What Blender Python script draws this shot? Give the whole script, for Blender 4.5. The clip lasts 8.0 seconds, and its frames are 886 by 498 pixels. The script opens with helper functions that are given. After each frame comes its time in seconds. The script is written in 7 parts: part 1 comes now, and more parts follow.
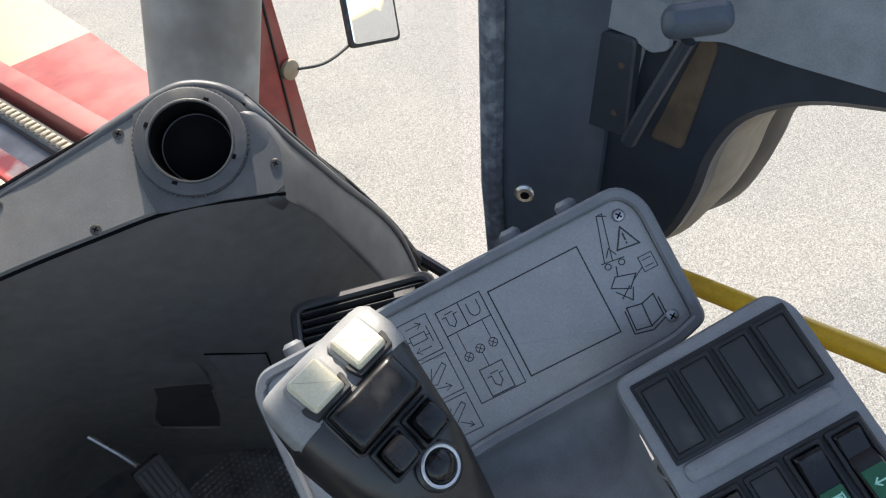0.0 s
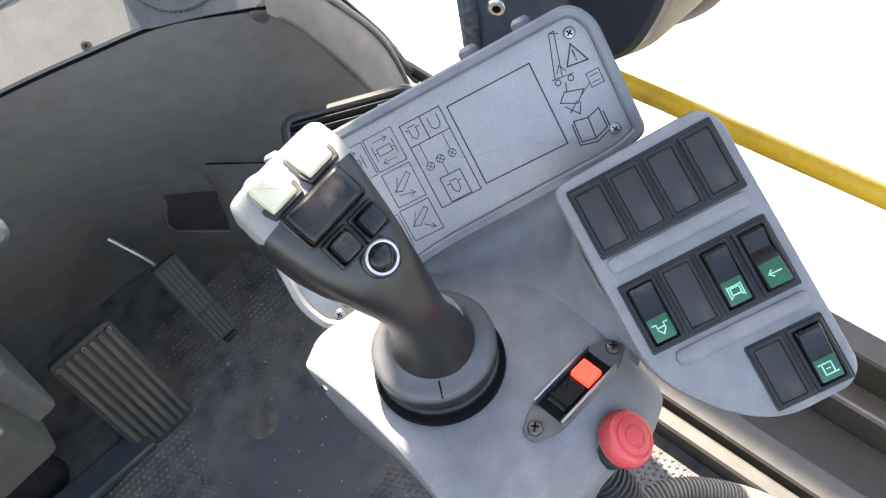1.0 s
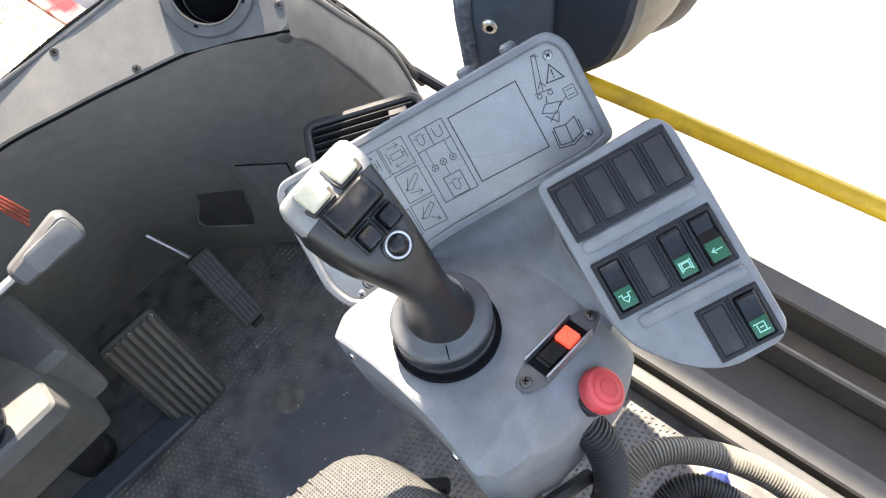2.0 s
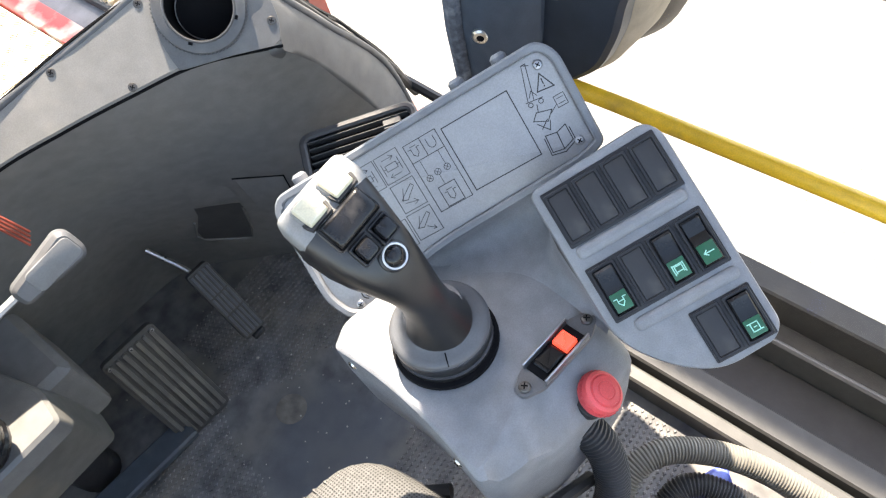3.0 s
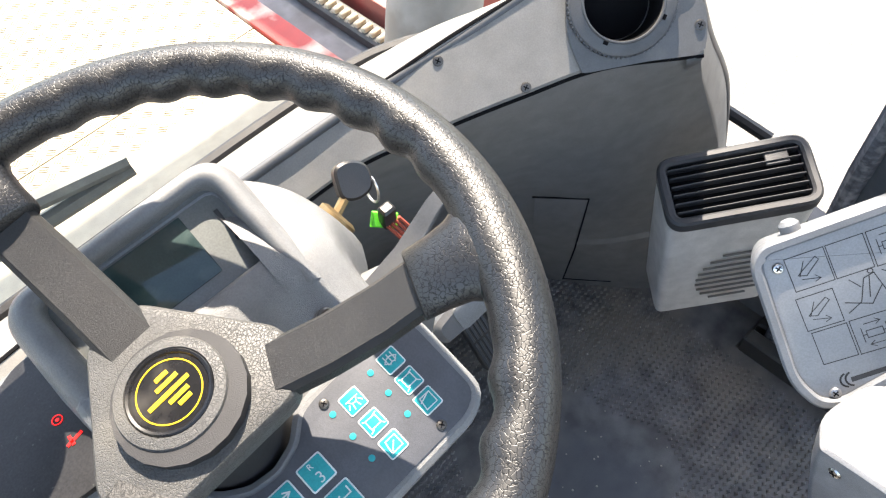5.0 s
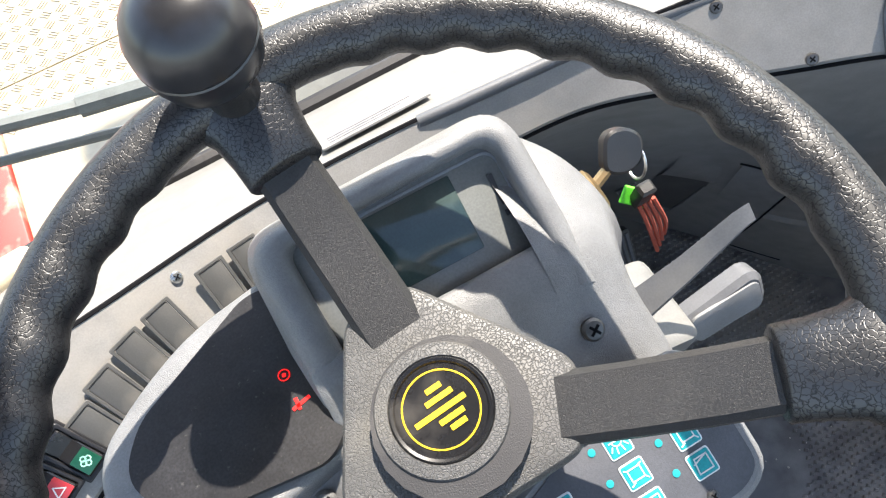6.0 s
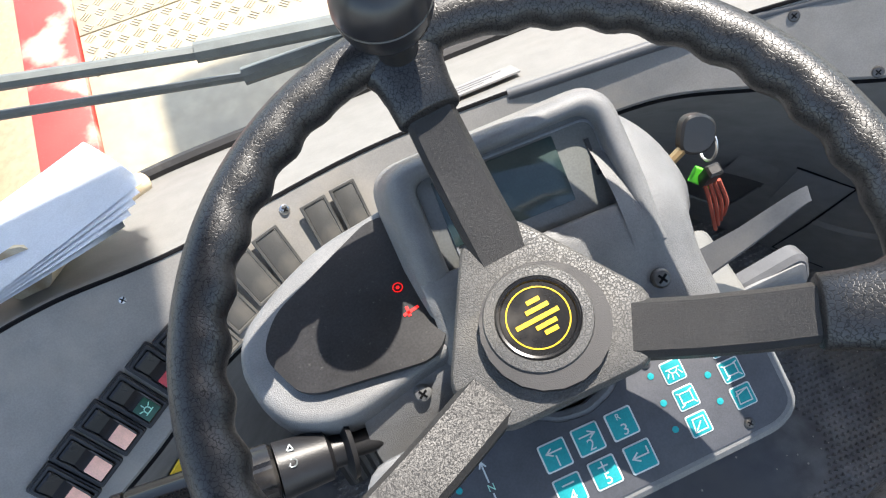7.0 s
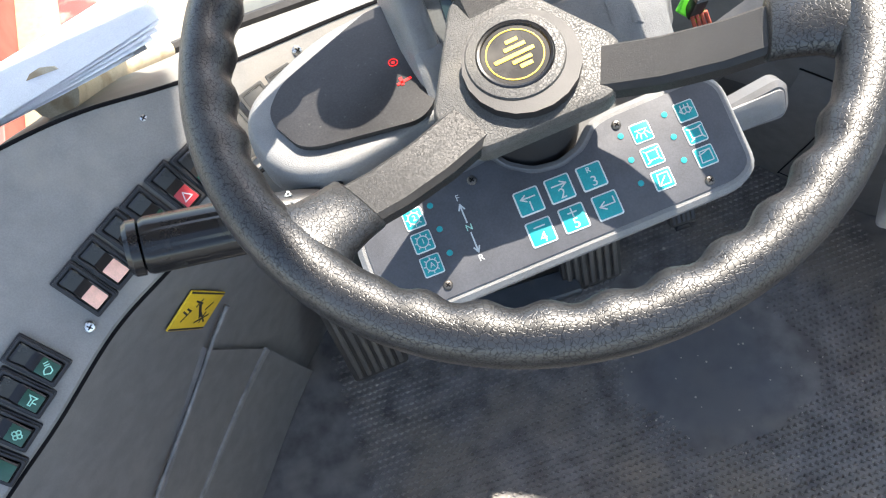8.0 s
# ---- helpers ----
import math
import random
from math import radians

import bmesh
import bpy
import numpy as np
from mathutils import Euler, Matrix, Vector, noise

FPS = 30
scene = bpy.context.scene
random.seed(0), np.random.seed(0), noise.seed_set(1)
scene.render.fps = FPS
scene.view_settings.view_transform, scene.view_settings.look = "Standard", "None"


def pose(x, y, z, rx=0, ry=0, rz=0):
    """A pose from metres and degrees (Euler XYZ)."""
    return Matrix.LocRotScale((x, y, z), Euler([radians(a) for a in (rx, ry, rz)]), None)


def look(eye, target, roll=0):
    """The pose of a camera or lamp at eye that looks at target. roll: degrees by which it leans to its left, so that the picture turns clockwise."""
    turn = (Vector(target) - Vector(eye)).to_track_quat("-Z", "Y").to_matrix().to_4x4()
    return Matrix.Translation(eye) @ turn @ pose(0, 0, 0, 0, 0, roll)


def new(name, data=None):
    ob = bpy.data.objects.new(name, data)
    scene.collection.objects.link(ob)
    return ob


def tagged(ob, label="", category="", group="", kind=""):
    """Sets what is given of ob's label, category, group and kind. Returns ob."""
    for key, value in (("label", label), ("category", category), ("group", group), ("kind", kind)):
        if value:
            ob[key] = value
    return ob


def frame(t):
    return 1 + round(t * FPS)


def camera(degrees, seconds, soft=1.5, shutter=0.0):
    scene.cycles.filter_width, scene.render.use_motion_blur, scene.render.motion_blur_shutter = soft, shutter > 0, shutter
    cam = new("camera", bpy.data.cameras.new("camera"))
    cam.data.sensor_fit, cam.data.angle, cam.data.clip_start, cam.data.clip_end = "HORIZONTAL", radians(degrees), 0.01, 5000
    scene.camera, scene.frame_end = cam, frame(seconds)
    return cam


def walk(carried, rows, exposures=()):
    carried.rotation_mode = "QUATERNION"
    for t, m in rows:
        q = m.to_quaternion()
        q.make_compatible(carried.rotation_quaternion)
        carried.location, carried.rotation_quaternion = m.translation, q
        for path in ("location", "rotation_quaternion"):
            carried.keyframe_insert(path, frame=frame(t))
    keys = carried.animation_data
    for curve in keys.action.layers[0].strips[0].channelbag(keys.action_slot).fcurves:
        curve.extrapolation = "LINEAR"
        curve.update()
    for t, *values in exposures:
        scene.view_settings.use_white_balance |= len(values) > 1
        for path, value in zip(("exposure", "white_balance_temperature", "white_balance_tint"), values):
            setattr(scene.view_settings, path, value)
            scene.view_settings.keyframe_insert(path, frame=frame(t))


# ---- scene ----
cam = camera(61.8, 8.0, 1.2)
PATH = [
    (0, (0.143, 0.109, 1.139), (1.243, 1.117, -0.194), -4.8),
    (0.5, (0.173, 0.072, 1.109), (1.057, 0.945, -0.459), -5.9),
    (1, (0.145, 0.053, 1.178), (0.902, 0.865, -0.485), -8.3),
    (2.3, (0.103, -0.008, 1.279), (0.823, 0.809, -0.399), -11.3),
    (2.5, (0.105, -0.01, 1.28), (0.829, 0.812, -0.394), -11.6),
    (3, (0.105, -0.002, 1.283), (0.835, 0.82, -0.388), -12.3),
    (3.5, (0.091, 0.005, 1.29), (0.825, 0.833, -0.377), -12.6),
    (4, (0.059, 0.059, 1.286), (0.784, 0.907, -0.375), -13.5),
    (4.5, (-0.013, 0.207, 1.285), (0.686, 1.095, -0.366), -13.8),
    (5, (-0.056, 0.341, 1.221), (0.574, 1.307, -0.413), -12.3),
    (5.2, (-0.073, 0.372, 1.203), (0.468, 1.345, -0.459), -12.3),
    (6.3, (-0.095, 0.495, 1.212), (0.122, 1.395, -0.56), -14.1),
    (6.5, (-0.104, 0.498, 1.225), (0.096, 1.403, -0.547), -13.8),
    (7, (-0.143, 0.438, 1.263), (0.018, 1.352, -0.508), -13.3),
    (7.5, (-0.166, 0.334, 1.244), (-0.04, 1.249, -0.53), -13.4),
    (8, (-0.176, 0.299, 1.233), (-0.079, 1.207, -0.547), -14.5),
]
EXPOSURES = [(0.0, 1.68, 7350, 11), (0.4, 2.25, 7800, 11), (1.0, 3.06, 8200, 13), (2.3, 2.98, 8000, 12), (4.0, 3.03, 8000, 12), (4.5, 3.22, 7800, 12), (5.2, 2.56, 7700, 12), (6.3, 2.42, 7150, 11), (7.0, 2.15, 7100, 11), (7.5, 2.36, 7100, 11), (8.0, 2.7, 7450, 11)]
walk(cam, [(t, look(eye, target, roll)) for t, eye, target, roll in PATH], EXPOSURES)

# ---- world and sun ----
SUN_TO = Vector((0.46, 0.50, 1.0)).normalized()          # towards the sun
world = bpy.data.worlds.new("sky")
scene.world = world
world.use_nodes = True
wn = world.node_tree
sky = wn.nodes.new("ShaderNodeTexSky")
sky.sky_type, sky.sun_disc = "NISHITA", False
sky.sun_elevation, sky.sun_rotation = math.asin(SUN_TO.z), math.atan2(SUN_TO.x, SUN_TO.y)
wn.links.new(sky.outputs[0], wn.nodes["Background"].inputs[0])
wn.nodes["Background"].inputs[1].default_value = 0.125
sun = new("sun", bpy.data.lights.new("sun", "SUN"))
sun.data.energy, sun.data.angle, sun.data.color = 3.05, radians(0.6), (1.0, 0.98, 0.955)
sun.matrix_world = look(SUN_TO * 20, (0, 0, 0))

# ---- materials ----
def mat(name, col, rough=0.5, metal=0.0, var=0.14, scale=45.0, bump=0.0, bscale=600.0, cells=False, dirt=None, dirt_scale=7.0,
        dirt_at=0.58, coat=0.0, glow=None, spec=0.5, rvar=0.12, island=0.0, crack=1.0, grain=0.07, line=0.10, crease=0.0):
    """A worn surface: base colour varied at two scales, soft dirt patches, fine relief."""
    m = bpy.data.materials.new(name)
    m.use_nodes = True
    t = m.node_tree
    n, lk = t.nodes, t.links.new
    b = n["Principled BSDF"]
    tc = n.new("ShaderNodeTexCoord")
    b.inputs["Metallic"].default_value, b.inputs["Coat Weight"].default_value = metal, coat
    b.inputs["Specular IOR Level"].default_value = spec

    def noise_tex(s, detail=4.0):
        x = n.new("ShaderNodeTexNoise")
        x.inputs["Scale"].default_value, x.inputs["Detail"].default_value = s, detail
        lk(tc.outputs["Object"], x.inputs["Vector"])
        return x
    f = noise_tex(scale)
    r = n.new("ShaderNodeMapRange")
    r.inputs["From Min"].default_value, r.inputs["From Max"].default_value = 0.3, 0.7
    r.inputs["To Min"].default_value, r.inputs["To Max"].default_value = 1 - var, 1 + var
    lk(f.outputs["Fac"], r.inputs["Value"])
    mul = n.new("ShaderNodeMix")
    mul.data_type, mul.blend_type = "RGBA", "MULTIPLY"
    mul.inputs["Factor"].default_value = 1.0
    mul.inputs[6].default_value = (*col, 1)
    fine = n.new("ShaderNodeMapRange")
    fine.inputs["From Min"].default_value, fine.inputs["From Max"].default_value = 0.35, 0.65
    fine.inputs["To Min"].default_value, fine.inputs["To Max"].default_value = 1 - grain, 1 + grain
    lk(noise_tex(750.0, 2.0).outputs["Fac"], fine.inputs["Value"])
    both = n.new("ShaderNodeMath")
    both.operation = "MULTIPLY"
    lk(r.outputs[0], both.inputs[0])
    lk(fine.outputs[0], both.inputs[1])
    lk(both.outputs[0], mul.inputs[7])
    out = mul.outputs[2]
    if dirt:
        d = noise_tex(dirt_scale, 6.0)
        dr = n.new("ShaderNodeMapRange")
        dr.inputs["From Min"].default_value, dr.inputs["From Max"].default_value = dirt_at, dirt_at + 0.16
        dr.inputs["To Max"].default_value = dirt[3] if len(dirt) > 3 else 0.7
        lk(d.outputs["Fac"], dr.inputs["Value"])
        mx = n.new("ShaderNodeMix")
        mx.data_type = "RGBA"
        lk(dr.outputs[0], mx.inputs["Factor"])
        lk(out, mx.inputs[6])
        mx.inputs[7].default_value = (*dirt[:3], 1)
        out = mx.outputs[2]
    if island:
        oi = n.new("ShaderNodeObjectInfo")
        ir = n.new("ShaderNodeMapRange")
        ir.inputs["To Min"].default_value, ir.inputs["To Max"].default_value = 1 - island, 1 + island
        lk(oi.outputs["Random"], ir.inputs["Value"])
        im = n.new("ShaderNodeMix")
        im.data_type, im.blend_type = "RGBA", "MULTIPLY"
        im.inputs["Factor"].default_value = 1.0
        lk(out, im.inputs[6])
        lk(ir.outputs[0], im.inputs[7])
        out = im.outputs[2]
    lk(out, b.inputs["Base Color"])
    rr = n.new("ShaderNodeMapRange")
    rr.inputs["To Min"].default_value, rr.inputs["To Max"].default_value = max(rough - rvar, 0.02), min(rough + rvar, 1)
    rn = noise_tex(scale * 0.35, 3.0)
    lk(rn.outputs["Fac"], rr.inputs["Value"])
    lk(rr.outputs[0], b.inputs["Roughness"])
    if bump:
        bp = n.new("ShaderNodeBump")
        bp.inputs["Strength"].default_value, bp.inputs["Distance"].default_value = min(bump, 1.0), 0.0003 if cells else 0.0005
        if cells:
            v = n.new("ShaderNodeTexVoronoi")
            v.feature = "DISTANCE_TO_EDGE"
            v.inputs["Scale"].default_value = bscale
            wob = noise_tex(bscale * 0.6, 2.0)
            add = n.new("ShaderNodeVectorMath")
            add.operation = "MULTIPLY_ADD"
            lk(wob.outputs["Color"], add.inputs[0])
            add.inputs[1].default_value = (0.004,) * 3
            lk(tc.outputs["Object"], add.inputs[2])
            lk(add.outputs[0], v.inputs["Vector"])
            cr = n.new("ShaderNodeMapRange")
            cr.inputs["From Max"].default_value = line
            lk(v.outputs["Distance"], cr.inputs["Value"])
            lk(cr.outputs[0], bp.inputs["Height"])
            sp = n.new("ShaderNodeMapRange")
            sp.inputs["To Min"].default_value, sp.inputs["To Max"].default_value = spec * 0.35, spec
            lk(cr.outputs[0], sp.inputs["Value"])
            lk(sp.outputs[0], b.inputs["Specular IOR Level"])
            cc = n.new("ShaderNodeMapRange")
            cc.inputs["To Min"].default_value = crack
            lk(cr.outputs[0], cc.inputs["Value"])
            cm = n.new("ShaderNodeMix")
            cm.data_type, cm.blend_type = "RGBA", "MULTIPLY"
            cm.inputs["Factor"].default_value = 1.0
            lk(out, cm.inputs[6])
            lk(cc.outputs[0], cm.inputs[7])
            lk(cm.outputs[2], b.inputs["Base Color"])
        else:
            lk(noise_tex(bscale, 3.0).outputs["Fac"], bp.inputs["Height"])
        if crease:
            cb = n.new("ShaderNodeBump")
            cb.inputs["Strength"].default_value, cb.inputs["Distance"].default_value = crease, 0.0012
            lk(noise_tex(150.0, 5.0).outputs["Fac"], cb.inputs["Height"])
            lk(cb.outputs[0], bp.inputs["Normal"])
        lk(bp.outputs[0], b.inputs["Normal"])
    if glow:
        b.inputs["Emission Color"].default_value, b.inputs["Emission Strength"].default_value = (*glow[:3], 1), glow[3]
    return m


def glass_mat(name, tint, gloss=0.06):
    m = bpy.data.materials.new(name)
    m.use_nodes = True
    t = m.node_tree
    n, lk = t.nodes, t.links.new
    n.remove(n["Principled BSDF"])
    tr, gl, mx, fr = (n.new("ShaderNode" + k) for k in ("BsdfTransparent", "BsdfGlossy", "MixShader", "Fresnel"))
    tr.inputs[0].default_value = (*tint, 1)
    gl.inputs["Roughness"].default_value = 0.03
    fr.inputs[0].default_value = 1.10
    lk(fr.outputs[0], mx.inputs[0])
    lk(tr.outputs[0], mx.inputs[1])
    lk(gl.outputs[0], mx.inputs[2])
    lk(mx.outputs[0], n["Material Output"].inputs[0])
    return m


DUST = (0.30, 0.27, 0.23)
M_CONSOLE = mat("grained_grey_plastic", (0.178, 0.184, 0.194), 0.50, bump=0.55, bscale=900, dirt=(*DUST, 0.22), dirt_scale=9)
M_RIM_PL = mat("plaque_frame_plastic", (0.150, 0.158, 0.170), 0.48, bump=0.4, bscale=1000, dirt=(*DUST, 0.2))
M_PLATE = mat("printed_grey_plate", (0.275, 0.275, 0.280), 0.42, var=0.05, dirt=(0.22, 0.21, 0.20, 0.35), dirt_scale=14, dirt_at=0.6)
M_INK = mat("black_print", (0.018, 0.018, 0.020), 0.5)
M_BLANK = mat("matt_black_plastic", (0.016, 0.016, 0.018), 0.55, bump=0.3, bscale=1400, dirt=(*DUST, 0.14), dirt_scale=25)
M_BEZEL = mat("black_bezel", (0.014, 0.014, 0.0155), 0.38, spec=0.35, bump=0.2, bscale=1200)
M_GLOSS = mat("glossy_black_plastic", (0.008, 0.008, 0.009), 0.24, rvar=0.10, spec=0.32, dirt=(*DUST, 0.10), dirt_scale=40)
M_GRIP = mat("black_grip_rubber", (0.013, 0.0128, 0.0135), 0.34, bump=0.25, bscale=900, dirt=(0.042, 0.034, 0.032, 0.4), dirt_scale=16, dirt_at=0.52)
M_GRIPTOP = mat("worn_grey_grip_top", (0.21, 0.21, 0.205), 0.45, dirt=(0.10, 0.10, 0.10, 0.5), dirt_scale=30)
M_IVORY = mat("ivory_button", (0.56, 0.51, 0.38), 0.35, var=0.06, dirt=(0.35, 0.30, 0.22, 0.4), dirt_scale=40)
M_GREEN = mat("green_lens", (0.002, 0.080, 0.034), 0.30)
M_GREENDK = mat("dark_green_lens", (0.001, 0.046, 0.024), 0.30)
M_GREENINK = mat("pale_green_print", (0.30, 0.62, 0.50), 0.4)
M_RED = mat("red_rocker", (0.62, 0.045, 0.03), 0.35, glow=(1.0, 0.08, 0.05, 0.25))
M_STOP = mat("red_button", (0.66, 0.075, 0.080), 0.42, dirt=(0.45, 0.14, 0.13, 0.4), dirt_scale=20)
M_CHROME = mat("zinc_screw", (0.62, 0.61, 0.58), 0.28, metal=1.0, dirt=(0.25, 0.18, 0.12, 0.5), dirt_scale=90)
M_SCREWBLK = mat("dark_screw", (0.10, 0.095, 0.09), 0.40, metal=0.8, dirt=(0.3, 0.25, 0.2, 0.5), dirt_scale=90)
M_STEEL = mat("brushed_steel", (0.33, 0.33, 0.34), 0.38, metal=0.9, dirt=(0.15, 0.14, 0.13, 0.5), dirt_scale=30)
M_BOWL = mat("dashboard_bowl_plastic", (0.150, 0.148, 0.145), 0.55, bump=0.4, bscale=700, dirt=(0.21, 0.20, 0.18, 0.35), dirt_scale=5, var=0.12)
M_DASH = mat("dusty_dash_plate", (0.198, 0.192, 0.183), 0.55, spec=0.3, var=0.08, bump=0.15, bscale=500, dirt=(0.29, 0.265, 0.23, 0.5), dirt_scale=11, dirt_at=0.52)
M_LEDGE = mat("sun_bleached_ledge", (0.155, 0.152, 0.144), 0.6, var=0.08, bump=0.3, bscale=500, dirt=(0.20, 0.185, 0.16, 0.4), dirt_scale=6)
M_POD = mat("grained_pod_plastic", (0.138, 0.140, 0.142), 0.46, bump=0.8, bscale=1500, dirt=(0.20, 0.193, 0.175, 0.35), dirt_scale=9)
M_LEATHER = mat("black_leather_rim", (0.0058, 0.0064, 0.0080), 0.40, crease=0.07, bump=0.32, bscale=420, cells=True, dirt=(0.012, 0.012, 0.0125, 0.4), dirt_scale=18, spec=0.68, crack=0.7, line=0.09)
M_SPOKE = mat("spoke_vinyl", (0.012, 0.012, 0.0125), 0.50, bump=0.5, bscale=900, cells=True, crack=1.8, dirt=(0.026, 0.0255, 0.025, 0.4), dirt_scale=30)
M_HUB = mat("hub_leatherette", (0.076, 0.075, 0.073), 0.50, bump=0.75, bscale=600, cells=True, crack=0.85, line=0.14, dirt=(0.13, 0.122, 0.105, 0.5), dirt_scale=20)
M_YELLOW = mat("yellow_print", (0.82, 0.50, 0.02), 0.35, var=0.05)
M_PAD = mat("keypad_foil", (0.058, 0.061, 0.070), 0.62, bump=0.25, bscale=1500, dirt=(*DUST, 0.12), spec=0.3)
M_TEAL = mat("teal_key", (0.002, 0.235, 0.255), 0.6, spec=0.25, var=0.10, dirt=(0.02, 0.22, 0.24, 0.6), dirt_scale=120)
M_WHITE = mat("white_print", (0.46, 0.50, 0.50), 0.6, var=0.05)
M_SMOKE = mat("smoked_panel", (0.017, 0.017, 0.0185), 0.34, rvar=0.08, var=0.25, scale=60, dirt=(0.14, 0.14, 0.13, 0.5), dirt_scale=380, dirt_at=0.66, grain=0.25, spec=0.35)
M_SCREEN = mat("lcd_glass", (0.022, 0.040, 0.040), 0.10, rvar=0.05, dirt=(0.09, 0.12, 0.11, 0.4), dirt_scale=30)
M_SCRFACE = mat("display_fascia", (0.13, 0.135, 0.13), 0.25, var=0.06, dirt=(0.25, 0.24, 0.21, 0.4), dirt_scale=16)
M_LEDRED = mat("red_lamp", (0.5, 0.01, 0.01), 0.3, glow=(1.0, 0.02, 0.02, 0.22))
M_FLOOR = mat("black_rubber_mat", (0.135, 0.133, 0.133), 0.58, var=0.40, scale=26, bump=0.5, bscale=350, dirt=(0.19, 0.17, 0.14, 0.75), dirt_scale=6.5, dirt_at=0.46)
M_PEDAL = mat("pedal_rubber", (0.095, 0.091, 0.085), 0.5, bump=0.6, bscale=500, dirt=(0.16, 0.145, 0.12, 0.6), dirt_scale=14, dirt_at=0.48)
# pedal rubber darkened below the ribs, so the grooves' shade is in the colour
M_PEDALDK = mat("pedal_groove_shade", (0.050, 0.048, 0.045), 0.6, bump=0.6, bscale=500, dirt=(0.07, 0.06, 0.05, 0.5), dirt_scale=20)
M_PEDAL2 = mat("throttle_rubber", (0.070, 0.075, 0.085), 0.6, bump=0.5, bscale=500, dirt=(0.10, 0.10, 0.10, 0.5), dirt_scale=14)
M_BAR = mat("worn_blue_steel", (0.055, 0.068, 0.085), 0.5, metal=0.2, dirt=(0.16, 0.14, 0.11, 0.6), dirt_scale=10, dirt_at=0.5)
M_BOX = mat("column_box_paint", (0.12, 0.12, 0.115), 0.5, dirt=(0.25, 0.22, 0.17, 0.4), dirt_scale=8)
M_VENT = mat("pale_grey_vent_plastic", (0.50, 0.48, 0.45), 0.55, bump=0.3, bscale=900, dirt=(0.16, 0.14, 0.12, 0.4), dirt_scale=12)
M_SLOT = mat("dusty_slot", (0.11, 0.105, 0.098), 0.7)
M_VENTDK = mat("dark_vent_frame", (0.040, 0.041, 0.045), 0.50, bump=0.2, bscale=900, dirt=(*DUST, 0.10))
M_VOID = mat("dark_inside", (0.006, 0.006, 0.007), 0.9, spec=0.1)
M_POST = mat("blue_grey_post_trim", (0.050, 0.066, 0.088), 0.5, bump=0.3, bscale=700, dirt=(0.16, 0.16, 0.16, 0.4), dirt_scale=9)
M_SEAL = mat("worn_felt_seal", (0.070, 0.078, 0.090), 0.9, bump=1.0, bscale=300, dirt=(0.22, 0.22, 0.22, 0.5), dirt_scale=40)
M_DOOR = mat("door_trim_plastic", (0.022, 0.028, 0.038), 0.45, bump=0.3, bscale=600, dirt=(0.07, 0.07, 0.075, 0.4), dirt_scale=6)
M_DOORSEAL = mat("brown_door_rubber", (0.030, 0.022, 0.018), 0.6, bump=0.4, bscale=500, dirt=(0.075, 0.055, 0.042, 0.5), dirt_scale=9)
M_FELT = mat("mottled_post_felt", (0.095, 0.108, 0.130), 0.9, var=0.35, scale=120, bump=1.0, bscale=300, dirt=(0.24, 0.25, 0.27, 0.6), dirt_scale=60, dirt_at=0.5)
# tan of the gleam painted on the door trim, also of the hole rims
M_TAN = mat("tan_glow_and_rims", (0.085, 0.056, 0.034), 0.8, var=0.3, bump=0.4, bscale=400, dirt=(0.035, 0.032, 0.030, 0.6), dirt_scale=22)
M_BEIGE = mat("beige_trim", (0.26, 0.215, 0.165), 0.6, bump=0.2, bscale=500, dirt=(0.12, 0.10, 0.08, 0.4), dirt_scale=7)
M_RAIL = mat("yellow_rail_paint", (0.80, 0.45, 0.03), 0.42, var=0.12, dirt=(0.30, 0.18, 0.05, 0.75), dirt_scale=17, dirt_at=0.60)
M_HOSE = mat("black_corrugated_hose", (0.028, 0.028, 0.029), 0.5, dirt=(0.12, 0.11, 0.10, 0.4), dirt_scale=12)
M_HOSE2 = mat("dusty_corrugated_hose", (0.15, 0.14, 0.12), 0.7, dirt=(0.10, 0.09, 0.08, 0.5), dirt_scale=12)
M_SILL = mat("grey_sill_paint", (0.056, 0.054, 0.049), 0.55, dirt=(0.046, 0.042, 0.036, 0.7), dirt_scale=6, dirt_at=0.5)
M_SILLDK = mat("dirty_sill_channel", (0.026, 0.024, 0.022), 0.7, bump=0.5, bscale=200, dirt=(0.060, 0.052, 0.042, 0.5), dirt_scale=10)
M_WALL = mat("cab_wall_trim", (0.40, 0.41, 0.42), 0.7, bump=0.2, bscale=300)
M_FABRIC = mat("grey_seat_fabric", (0.060, 0.059, 0.056), 0.9, bump=0.8, bscale=900, var=0.25, scale=300, dirt=(0.15, 0.14, 0.12, 0.4), dirt_scale=8)
M_PIPING = mat("black_seat_side", (0.015, 0.015, 0.016), 0.7, bump=0.4, bscale=600)
M_ASPHALT = mat("pale_worn_asphalt", (0.205, 0.196, 0.180), 0.9, var=0.42, scale=130, bump=1.0, bscale=45, dirt=(0.25, 0.236, 0.21, 0.5), dirt_scale=0.8, dirt_at=0.45)


